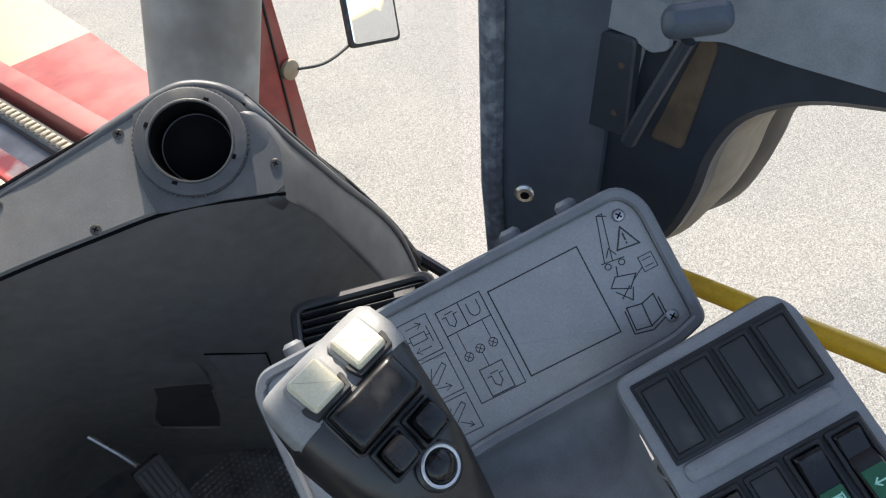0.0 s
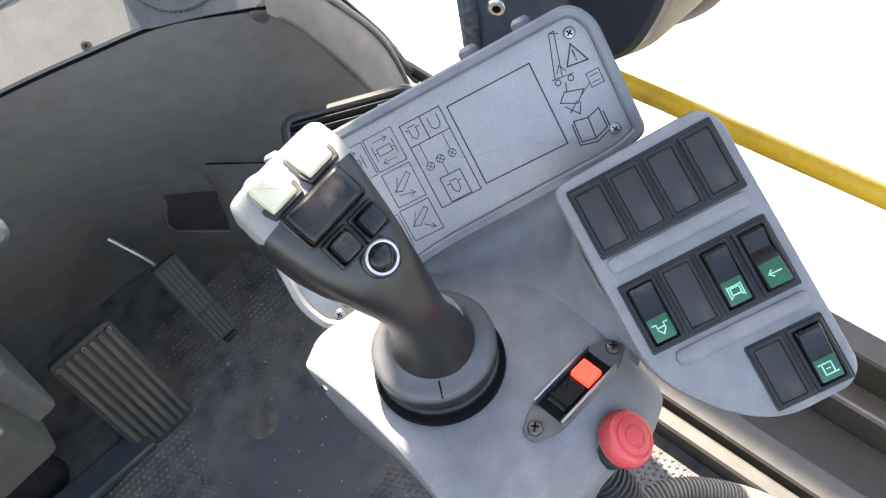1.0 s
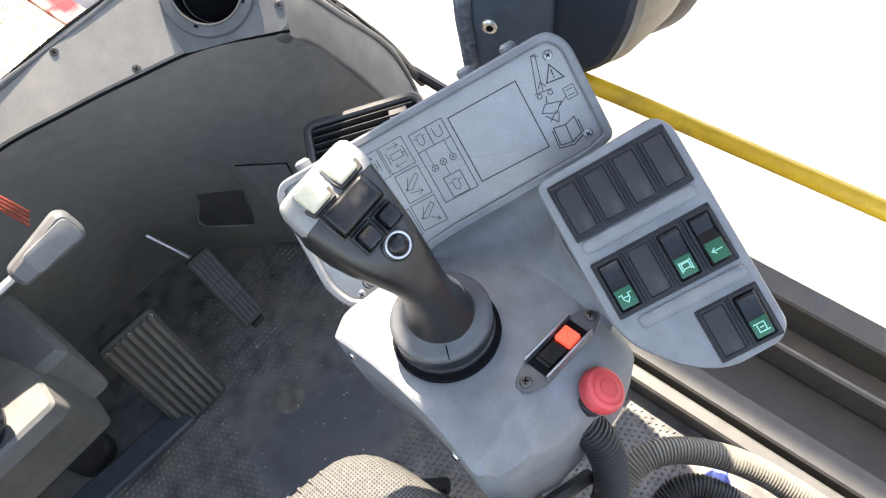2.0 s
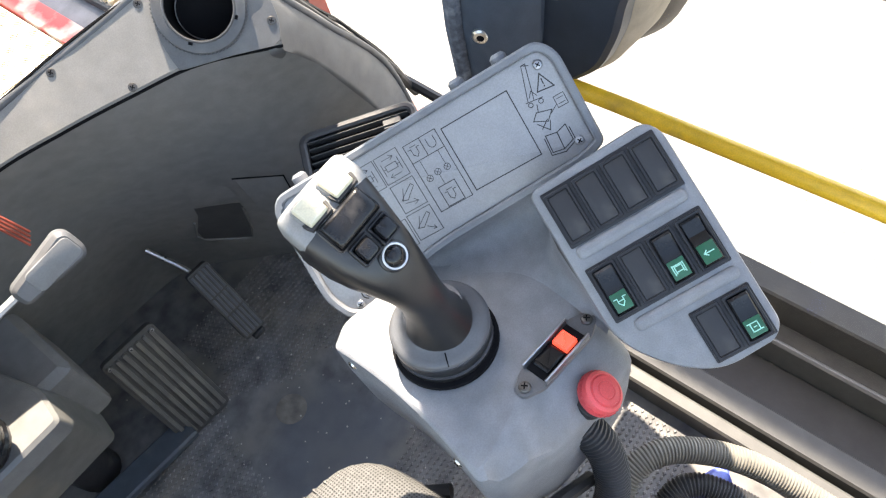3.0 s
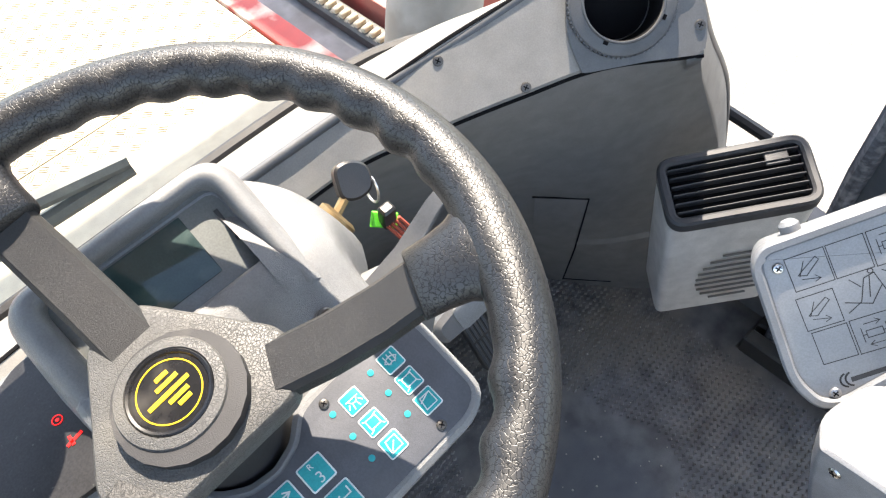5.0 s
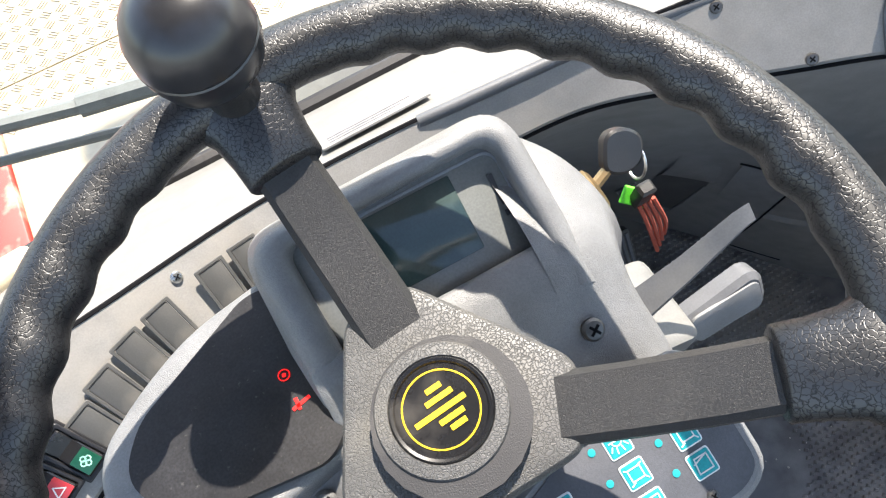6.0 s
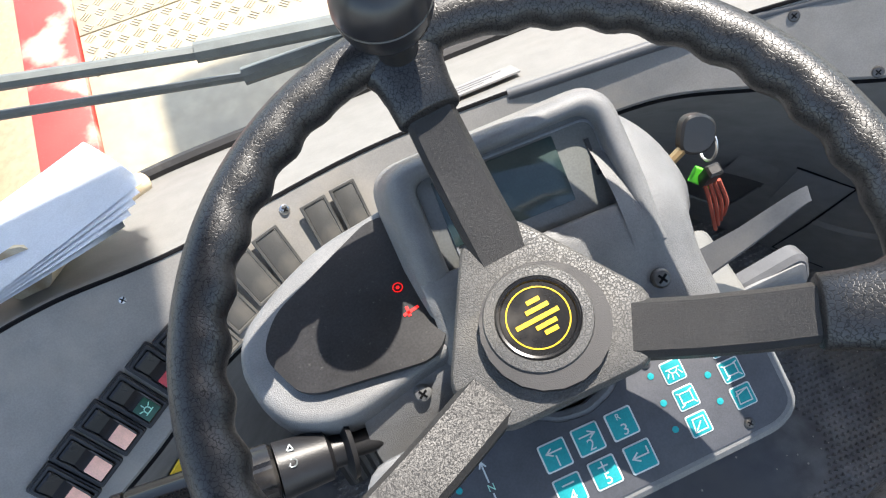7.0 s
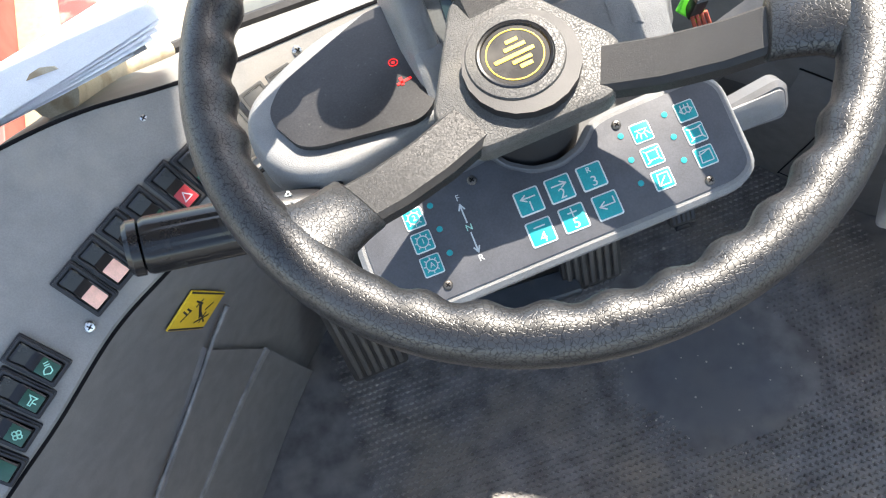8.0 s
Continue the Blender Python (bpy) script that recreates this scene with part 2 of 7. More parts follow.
def stones(m, size, low, high):
    """Loose stone chips of many shades, worked into a material's colour."""
    n, lk = m.node_tree.nodes, m.node_tree.links.new
    b = n["Principled BSDF"]
    src = b.inputs["Base Color"].links[0].from_socket
    tc = n.new("ShaderNodeTexCoord")
    v = n.new("ShaderNodeTexVoronoi")
    v.inputs["Scale"].default_value = 1.0 / size
    lk(tc.outputs["Object"], v.inputs["Vector"])
    sep = n.new("ShaderNodeSeparateColor")
    lk(v.outputs["Color"], sep.inputs[0])
    r = n.new("ShaderNodeMapRange")
    r.inputs["To Min"].default_value, r.inputs["To Max"].default_value = low, high
    lk(sep.outputs[0], r.inputs["Value"])
    mx = n.new("ShaderNodeMix")
    mx.data_type, mx.blend_type = "RGBA", "MULTIPLY"
    mx.inputs["Factor"].default_value = 1.0
    lk(src, mx.inputs[6])
    lk(r.outputs[0], mx.inputs[7])
    lk(mx.outputs[2], b.inputs["Base Color"])


stones(M_ASPHALT, 0.0075, 0.60, 1.30)
M_REDPAINT = mat("faded_red_paint", (0.26, 0.036, 0.028), 0.5, var=0.2, scale=24, dirt=(0.27, 0.085, 0.065, 0.7), dirt_scale=5.0, dirt_at=0.42)
M_PEEL = mat("peeling_red_paint", (0.46, 0.045, 0.035), 0.55, var=0.12, scale=9, dirt=(0.66, 0.58, 0.44, 1.0), dirt_scale=5.0, dirt_at=0.50)
M_CREAM = mat("sunlit_cream_paint", (0.30, 0.225, 0.145), 0.55, dirt=(0.30, 0.24, 0.175, 0.4), dirt_scale=3)
M_DECK = mat("cream_chequer_plate", (0.38, 0.32, 0.22), 0.45, metal=0.2, var=0.12, scale=20, dirt=(0.24, 0.21, 0.16, 0.5), dirt_scale=3, dirt_at=0.5)
M_GREYSTEEL = mat("dusty_grey_cylinder", (0.215, 0.212, 0.204), 0.5, var=0.2, scale=14, dirt=(0.13, 0.115, 0.105, 0.6), dirt_scale=6, dirt_at=0.45)
M_CHAIN = mat("dark_track", (0.05, 0.047, 0.042), 0.6, dirt=(0.16, 0.13, 0.10, 0.5), dirt_scale=15)
M_PAPER = mat("white_paper", (0.74, 0.77, 0.82), 0.8, var=0.03, bump=0.15, bscale=40)
M_OLDPAPER = mat("stained_paper_roll", (0.50, 0.42, 0.30), 0.8, dirt=(0.28, 0.18, 0.09, 0.7), dirt_scale=35, dirt_at=0.52)
M_NEON = mat("green_tag", (0.12, 0.75, 0.05), 0.4)
M_REDTAG = mat("red_woven_tag", (0.32, 0.06, 0.035), 0.8, bump=0.5, bscale=700)
M_LABEL = mat("yellow_label", (0.80, 0.52, 0.03), 0.5, var=0.06)
M_ORANGE = mat("pale_orange_lens", (0.75, 0.42, 0.32), 0.35)
M_BRASS = mat("brass_lock", (0.30, 0.21, 0.11), 0.45, metal=0.9)
M_BLUEBAG = mat("blue_plastic", (0.12, 0.16, 0.55), 0.3)
M_MIRROR = mat("mirror_glass", (0.85, 0.86, 0.87), 0.03, metal=1.0, var=0.0, rvar=0.01)
G_SCREEN = glass_mat("windscreen_glass", (0.93, 0.95, 0.94))
M_SCUFF = mat("scuffed_plastic_edge", (0.19, 0.185, 0.18), 0.5, var=0.3, scale=60, dirt=(0.10, 0.10, 0.10, 0.7), dirt_scale=22, dirt_at=0.48)
M_COLLAR = mat("grey_collar_plastic", (0.085, 0.086, 0.090), 0.42, bump=0.2, bscale=900, dirt=(0.17, 0.16, 0.14, 0.4), dirt_scale=18)
M_STUD = mat("worn_stud_rubber", (0.160, 0.156, 0.152), 0.5, var=0.45, scale=26, dirt=(0.215, 0.192, 0.16, 0.7), dirt_scale=6.5, dirt_at=0.46)
M_BLANKDUST = mat("dusty_cover_plastic", (0.056, 0.055, 0.052), 0.55, bump=0.3, bscale=1400, dirt=(0.12, 0.108, 0.09, 0.5), dirt_scale=25, dirt_at=0.50)
M_DOORTOP = mat("dusty_door_cap", (0.20, 0.22, 0.245), 0.5, bump=0.3, bscale=600, dirt=(0.26, 0.26, 0.26, 0.5), dirt_scale=14)
# wiper black made paler, with the haze of the dusty glass in its colour
M_WIPER = mat("hazed_wiper", (0.105, 0.118, 0.118), 0.5, dirt=(0.25, 0.23, 0.19, 0.4), dirt_scale=12)
M_RINGSTEEL = mat("bright_ring", (0.55, 0.56, 0.58), 0.35, metal=0.3, var=0.05)
M_BEADPL = mat("smooth_edge_plastic", (0.075, 0.078, 0.084), 0.45, bump=0.2, bscale=900, dirt=(*DUST, 0.25))
M_RING = mat("worn_ring_plastic", (0.070, 0.071, 0.074), 0.42, bump=0.3, bscale=900, dirt=(0.16, 0.15, 0.13, 0.4), dirt_scale=22)



def rubbed(m, centre, radius, colour):
    """A rubbed, shiny area with a ragged edge, worked into a material's colour."""
    n, lk = m.node_tree.nodes, m.node_tree.links.new
    b = n["Principled BSDF"]
    src = b.inputs["Base Color"].links[0].from_socket
    tc, d, no = n.new("ShaderNodeTexCoord"), n.new("ShaderNodeVectorMath"), n.new("ShaderNodeTexNoise")
    d.operation = "DISTANCE"
    d.inputs[1].default_value = centre
    no.inputs["Scale"].default_value, no.inputs["Detail"].default_value = 14.0, 5.0
    lk(tc.outputs["Object"], d.inputs[0])
    lk(tc.outputs["Object"], no.inputs["Vector"])
    ad = n.new("ShaderNodeMath")
    ad.operation = "MULTIPLY_ADD"
    ad.inputs[1].default_value = radius * 0.9
    lk(no.outputs["Fac"], ad.inputs[0])
    lk(d.outputs["Value"], ad.inputs[2])
    r = n.new("ShaderNodeMapRange")
    r.inputs["From Min"].default_value, r.inputs["From Max"].default_value = radius * 1.10, radius * 1.75
    r.inputs["To Min"].default_value, r.inputs["To Max"].default_value = 0.7, 0.0
    lk(ad.outputs[0], r.inputs["Value"])
    mx = n.new("ShaderNodeMix")
    mx.data_type = "RGBA"
    lk(r.outputs[0], mx.inputs["Factor"])
    lk(src, mx.inputs[6])
    mx.inputs[7].default_value = (*colour, 1)
    lk(mx.outputs[2], b.inputs["Base Color"])


rubbed(M_FLOOR, (0.22, 0.54, 0.0), 0.12, (0.088, 0.098, 0.118))

def weave(m, pitch, low):
    """Crossing rows of dark dots, as in a coarse woven cloth."""
    n, lk = m.node_tree.nodes, m.node_tree.links.new
    b = n["Principled BSDF"]
    src = b.inputs["Base Color"].links[0].from_socket
    tc = n.new("ShaderNodeTexCoord")
    waves = []
    for ax in ("X", "Y"):
        w = n.new("ShaderNodeTexWave")
        w.bands_direction = ax
        w.inputs["Scale"].default_value, w.inputs["Distortion"].default_value, w.inputs["Detail"].default_value = 0.314 / pitch, 0.6, 1.0
        lk(tc.outputs["Object"], w.inputs["Vector"])
        waves.append(w.outputs["Fac"])
    mu = n.new("ShaderNodeMath")
    mu.operation = "MULTIPLY"
    lk(waves[0], mu.inputs[0])
    lk(waves[1], mu.inputs[1])
    r = n.new("ShaderNodeMapRange")
    r.inputs["From Min"].default_value, r.inputs["From Max"].default_value = 0.25, 0.5
    r.inputs["To Min"].default_value, r.inputs["To Max"].default_value = 1.5, low
    lk(mu.outputs[0], r.inputs["Value"])
    mx = n.new("ShaderNodeMix")
    mx.data_type, mx.blend_type = "RGBA", "MULTIPLY"
    mx.inputs["Factor"].default_value = 1.0
    lk(src, mx.inputs[6])
    lk(r.outputs[0], mx.inputs[7])
    lk(mx.outputs[2], b.inputs["Base Color"])


weave(M_FABRIC, 0.0030, 0.35)

# ---- mesh helpers ----
def axes(o, u, v):
    """A frame with its x axis along u, its y axis near v, at o."""
    u = Vector(u).normalized()
    v = Vector(v)
    v = (v - u * v.dot(u)).normalized()
    n = u.cross(v)
    return Matrix(((u.x, v.x, n.x, o[0]), (u.y, v.y, n.y, o[1]), (u.z, v.z, n.z, o[2]), (0, 0, 0, 1)))


def at(x, y, z=0.0, turn=0.0):
    return Matrix.Translation((x, y, z)) @ Matrix.Rotation(radians(turn), 4, "Z")


def finish(bm, name, material, sharp=32):
    bmesh.ops.recalc_face_normals(bm, faces=bm.faces)
    for f in bm.faces:
        f.smooth = True
    for e in bm.edges:
        e.smooth = len(e.link_faces) == 2 and e.calc_face_angle(0.0) < radians(sharp)
    me = bpy.data.meshes.new(name)
    bm.to_mesh(me)
    bm.free()
    me.materials.append(material)
    return me


def part(name, bm, material, parent, label="", m=None, sharp=32):
    """One mesh object under a thing or a part."""
    ob = new(name, finish(bm, name, material, sharp))
    ob.parent = parent
    if m is not None:
        ob.matrix_basis = m
    return tagged(ob, label)


def thing(name, m, label, category, group="", kind=""):
    ob = new(name)
    ob.empty_display_size = 0.02
    ob.matrix_basis = m
    return tagged(ob, label, category, group, kind)


def single(name, bm, material, m, label, category, group="", kind="", sharp=32):
    ob = new(name, finish(bm, name, material, sharp))
    ob.matrix_basis = m
    return tagged(ob, label, category, group, kind)


def B():
    return bmesh.new()


def put(bm, pts, m=None):
    return [bm.verts.new((m @ Vector(p)) if m is not None else p) for p in pts]


def loft(bm, rings, m=None, cap=True, closed=True):
    """Faces between rings of points of one count."""
    vs = [put(bm, r, m) for r in rings]
    k = len(vs[0])
    for a, b in zip(vs, vs[1:]):
        for i in range(k if closed else k - 1):
            j = (i + 1) % k
            bm.faces.new((a[i], a[j], b[j], b[i]))
    if cap and closed:
        bm.faces.new(vs[0][::-1])
        bm.faces.new(vs[-1])
    return vs


def inset(pts, d):
    """The outline moved inwards by d (counter-clockwise outline)."""
    out, k = [], len(pts)
    for i in range(k):
        p0, p, p1 = Vector(pts[i - 1][:2]), Vector(pts[i][:2]), Vector(pts[(i + 1) % k][:2])
        a, b = (p - p0), (p1 - p)
        if a.length < 1e-9:
            a = b
        if b.length < 1e-9:
            b = a
        a, b = a.normalized(), b.normalized()
        na, nb = Vector((-a.y, a.x)), Vector((-b.y, b.x))
        s = na + nb
        s = s / max(s.length_squared, 0.4) * 2
        out.append((p.x + s.x * d, p.y + s.y * d))
    return out


def rounded(pts, r, seg=4):
    """An outline with its corners rounded."""
    out, k = [], len(pts)
    rs = r if isinstance(r, (list, tuple)) else [r] * k
    for i in range(k):
        p0, p, p1 = Vector(pts[i - 1]), Vector(pts[i]), Vector(pts[(i + 1) % k])
        q = min(rs[i], (p - p0).length * 0.48, (p1 - p).length * 0.48)
        a, b = p + (p0 - p).normalized() * q, p + (p1 - p).normalized() * q
        for j in range(seg + 1):
            t = j / seg
            out.append(tuple(a * (1 - t) ** 2 + p * 2 * t * (1 - t) + b * t * t))
    return out


def rrect(w, h, r, seg=4, c=(0, 0)):
    x, y = w / 2, h / 2
    return [(p[0] + c[0], p[1] + c[1]) for p in rounded([(-x, -y), (x, -y), (x, y), (-x, y)], r, seg)]


def stack(bm, pts, levels, m=None):
    """A solid from one outline: (height, inset) from bottom to top."""
    loft(bm, [[(x, y, z) for x, y in inset(pts, d)] for z, d in levels], m)


def slab(bm, pts, z0, z1, bev=0.001, m=None):
    stack(bm, pts, [(z0, 0), (z1 - bev, 0), (z1 - bev * 0.3, bev * 0.3), (z1, bev)], m)


def rim(bm, outer, inner, z0, z1, bev=0.001, m=None):
    """A frame between two outlines of one count."""
    lv = [[(x, y, z0) for x, y in inner], [(x, y, z1 - bev) for x, y in inner], [(x, y, z1) for x, y in inset(inner, -bev)],
          [(x, y, z1) for x, y in inset(outer, bev)], [(x, y, z1 - bev) for x, y in outer], [(x, y, z0) for x, y in outer]]
    vs = loft(bm, lv, m, cap=False)
    k = len(outer)
    for i in range(k):
        j = (i + 1) % k
        bm.faces.new((vs[-1][i], vs[-1][j], vs[0][j], vs[0][i]))


def ring_pts(r, z, seg=24, c=(0, 0)):
    return [(c[0] + r * math.cos(2 * math.pi * i / seg), c[1] + r * math.sin(2 * math.pi * i / seg), z) for i in range(seg)]


def lathe(bm, prof, seg=24, m=None, cap=True):
    loft(bm, [ring_pts(max(r, 1e-5), z, seg) for r, z in prof], m, cap)


def tube(bm, path, radius, seg=10, closed=False, m=None):
    """A round bar along points; radius is a number or a function of the step from 0 to 1."""
    ps = [Vector(p) for p in path]
    k = len(ps)
    rings, up = [], None
    for i, p in enumerate(ps):
        a = ps[(i - 1) % k] if closed or i else p
        b = ps[(i + 1) % k] if closed or i < k - 1 else p
        d = (b - a).normalized()
        if up is None:
            up = d.orthogonal().normalized()
        up = (up - d * up.dot(d)).normalized()
        side = d.cross(up)
        r = radius(i / (k - 1)) if callable(radius) else radius
        rings.append([tuple(p + up * (r * math.cos(2 * math.pi * j / seg)) + side * (r * math.sin(2 * math.pi * j / seg))) for j in range(seg)])
    if closed:
        rings.append(rings[0])
    loft(bm, rings, m, cap=not closed)
    if closed:
        bmesh.ops.remove_doubles(bm, verts=bm.verts, dist=1e-6)


def curve_pts(ctrl, n=12):
    """A smooth line through points (Catmull-Rom)."""
    c = [Vector(p) for p in ctrl]
    c = [c[0] * 2 - c[1], *c, c[-1] * 2 - c[-2]]
    out = []
    for i in range(1, len(c) - 2):
        for j in range(n):
            t = j / n
            a, b, d, e = c[i - 1], c[i], c[i + 1], c[i + 2]
            out.append(0.5 * ((2 * b) + (d - a) * t + (2 * a - 5 * b + 4 * d - e) * t * t + (3 * b - a - 3 * d + e) * t ** 3))
    out.append(c[-2])
    return out


def box(bm, c, s, m=None, bev=0.0):
    x, y, z = (v / 2 for v in s)
    t = Matrix.Translation(c) if m is None else m @ Matrix.Translation(c)
    if bev:
        stack(bm, rrect(s[0], s[1], bev, 2), [(-z, bev), (-z + bev, 0), (z - bev, 0), (z, bev)], t)
    else:
        stack(bm, [(-x, -y), (x, -y), (x, y), (-x, y)], [(-z, 0), (z, 0)], t)


def strokes(bm, segs, w=0.0006, z0=0.0, z1=0.0003, m=None):
    """Thin printed lines: each a polyline of points."""
    for line in segs:
        for (x0, y0), (x1, y1) in zip(line, line[1:]):
            a, b = Vector((x0, y0)), Vector((x1, y1))
            if (b - a).length < 1e-7:
                continue
            d = (b - a).normalized() * (w / 2)
            q = Vector((-d.y, d.x))
            a, b = a - d, b + d
            stack(bm, [tuple(a - q), tuple(b - q), tuple(b + q), tuple(a + q)], [(z0, 0), (z1, 0)], m)


def circle2(c, r, n=14, a0=0.0, a1=360.0):
    return [(c[0] + r * math.cos(radians(a0 + (a1 - a0) * i / n)), c[1] + r * math.sin(radians(a0 + (a1 - a0) * i / n))) for i in range(n + 1)]


def rect2(x0, y0, x1, y1):
    return [(x0, y0), (x1, y0), (x1, y1), (x0, y1), (x0, y0)]


def lettering(name, text, size, m, material, parent):
    """Printed characters as a mesh, centred."""
    cu = bpy.data.curves.new(name, "FONT")
    cu.body, cu.size, cu.align_x, cu.align_y, cu.extrude, cu.resolution_u = text, size, "CENTER", "CENTER", 0.0001, 3
    tmp = new(name, cu)
    bpy.context.view_layer.update()
    me = bpy.data.meshes.new_from_object(tmp.evaluated_get(bpy.context.evaluated_depsgraph_get()))
    bpy.data.objects.remove(tmp)
    me.materials.clear()
    me.materials.append(material)
    ob = new(name, me)
    ob.parent, ob.matrix_basis = parent, m
    return ob


def screw_meshes(name, r, material):
    """A pan head with a cross slot."""
    bm = B()
    lathe(bm, [(r, -0.002), (r, r * 0.25), (r * 0.8, r * 0.5), (r * 0.45, r * 0.6), (0.0, r * 0.62)], 14)
    head = finish(bm, name, material)
    bm = B()
    for a in (35, 125):
        box(bm, (0, 0, r * 0.6), (r * 1.1, r * 0.24, r * 0.12), Matrix.Rotation(radians(a), 4, "Z"))
    return head, finish(bm, name + "_slot", M_VOID)


SCREWS = {}


def screw(m, r=0.004, material=None, label="zinc-plated cross-head screw in the trim"):
    material = material or M_CHROME
    key = (round(r, 4), material.name)
    if key not in SCREWS:
        SCREWS[key] = screw_meshes("screw", r, material)
    ob = new("screw", SCREWS[key][0])
    ob.matrix_basis = m
    s = new("cross_slot", SCREWS[key][1])
    s.parent = ob
    return tagged(ob, label, "screw", "trim screws")

# ---- outside: ground and the machine's chassis ----
GROUND = -2.0
bm = B()
loft(bm, [[(-300, -300, GROUND), (300, -300, GROUND)], [(-300, 300, GROUND), (300, 300, GROUND)]], closed=False)
single("ground", bm, M_ASPHALT, Matrix(), "pale sunlit asphalt yard round the machine", "ground", kind="structure")

DECK = -0.35
deck = thing("platform_deck", at(0, 0, DECK), "cream chequer-plate walkway deck in front of the cab", "deck")
for y0, y1 in ((1.10, 2.43), (2.436, 5.2)):
    bm = B()
    slab(bm, [(-0.75, y0), (0.74, y0), (0.74, y1), (-0.75, y1)], -0.03, 0.0, 0.002)
    part("deck_plate", bm, M_DECK, deck)
bm = B()
for i in range(30):
    for j in range(46):
        x, y = -0.72 + i * 0.0495, 2.26 + j * 0.0495
        t = Matrix.Translation((x, y, 0)) @ Matrix.Rotation(radians(45 if (i + j) % 2 else -45), 4, "Z")
        for k in (-0.010, 0.0, 0.010):
            box(bm, (0, k, 0.001), (0.030, 0.0045, 0.003), t)
tagged(part("tread_bars", bm, M_DECK, deck), kind="stuff")
deckbox = thing("deck_beam", at(0, 0, DECK), "dark transverse beam under the windscreen", "beam")
bm = B()
box(bm, (0, 1.30, 0.02), (1.30, 0.22, 0.10), bev=0.01)
part("beam_body", bm, M_SILLDK, deckbox)

# red frame rails on both sides of the deck
for sx, name in ((1, "right"), (-1, "left")):
    rail_t = thing("chassis_rail", at(0, 0, DECK), "faded red chassis rail with peeling paint beside the deck", "frame", "chassis rails")
    bm = B()
    x0, x1 = (0.745, 0.835) if sx > 0 else (-0.93, -0.755)
    slab(bm, [(x0, 1.1), (x1, 1.1), (x1, 5.2), (x0, 5.2)], -0.4, 0.012, 0.006)
    part("inner_flange", bm, M_PEEL, rail_t)
    bm = B()
    x0, x1 = (1.06, 1.16) if sx > 0 else (-1.20, -1.10)
    slab(bm, [(x0, 1.1), (x1, 1.1), (x1, 5.2), (x0, 5.2)], -0.4, 0.05, 0.006)
    part("outer_flange", bm, M_REDPAINT, rail_t)
    bm = B()
    x0, x1 = (0.835, 1.06) if sx > 0 else (-1.10, -0.93)
    slab(bm, [(x0, 1.1), (x1, 1.1), (x1, 5.2), (x0, 5.2)], -0.4, -0.05, 0.004)
    part("channel_floor", bm, M_CREAM if sx < 0 else M_GREYSTEEL, rail_t)
chain = thing("energy_chain", at(0, 0, DECK), "dark segmented energy chain lying in the chassis channel", "cable chain")
bm = B()
box(bm, (0.99, 3.0, -0.02), (0.075, 3.6, 0.05), bev=0.008)
part("chain_tray", bm, M_CHAIN, chain)
link = B()
box(link, (0, 0, 0), (0.040, 0.020, 0.022), bev=0.004)
link_me = finish(link, "chain_link", M_OLDPAPER)
for i in range(80):
    ob = new("chain_link", link_me)
    ob.parent, ob.matrix_basis = chain, at(0.985, 1.5 + i * 0.040, 0.012)
fender = thing("fender_plate", at(0, 0, DECK), "faded red fender plate beside the chassis rail", "fender")
bm = B()
slab(bm, [(1.165, 2.3), (1.42, 2.3), (1.60, 3.62), (1.165, 3.62)], -0.3, 0.0, 0.006)
part("fender_top", bm, M_REDPAINT, fender)
bm = B()
slab(bm, [(1.0, 3.65), (1.62, 3.65), (1.9, 6.2), (1.0, 6.2)], -0.3, -0.02, 0.006)
part("cream_apron", bm, M_CREAM, fender)

upright = thing("red_side_panel", at(0, 0, 0), "faded red upright body panel with a black seam", "body panel")
bm = B()
loft(bm, [[(1.36, 1.65, -0.9), (1.25, 1.65, 0.45), (1.16, 1.65, 1.0), (1.00, 1.65, 1.0), (1.02, 1.65, 0.2), (1.0, 1.65, -0.9)],
          [(1.36, 1.75, -0.9), (1.25, 1.75, 0.45), (1.16, 1.75, 1.0), (1.00, 1.75, 1.0), (1.02, 1.75, 0.2), (1.0, 1.75, -0.9)]])
part("panel_body", bm, M_REDPAINT, upright)
for a, b, r in (((1.24, 1.648, -0.35), (1.215, 1.648, 0.9), 0.004), ((1.08, 1.64, 0.0), (1.12, 1.64, 0.9), 0.013)):
    bm = B()
    tube(bm, [a, b], r, 8)
    part("rubber_seam", bm, M_BLANK, upright)
tank = thing("grey_cylinder", axes((0.80, 1.62, -0.35), (1, 0, -0.3), (0, 1, 0)), "large dusty grey steel cylinder leaning behind the windscreen", "hydraulic cylinder")
bm = B()
lathe(bm, [(0.125, 0), (0.125, 0.5), (0.135, 0.9), (0.142, 1.6)], 40)
part("cylinder_barrel", bm, M_GREYSTEEL, tank)
hosew = single("hydraulic_hose", B(), M_SEAL, Matrix(), "wrapped grey hydraulic hose beside the cylinder", "hose")
bm = B()
tube(bm, curve_pts([(1.02, 1.60, -0.3), (1.04, 1.60, 0.2), (1.07, 1.60, 0.36), (1.03, 1.60, 0.55), (1.08, 1.60, 0.95)], 6), 0.02, 10)
hosew.data = finish(bm, "hydraulic_hose", M_SEAL)

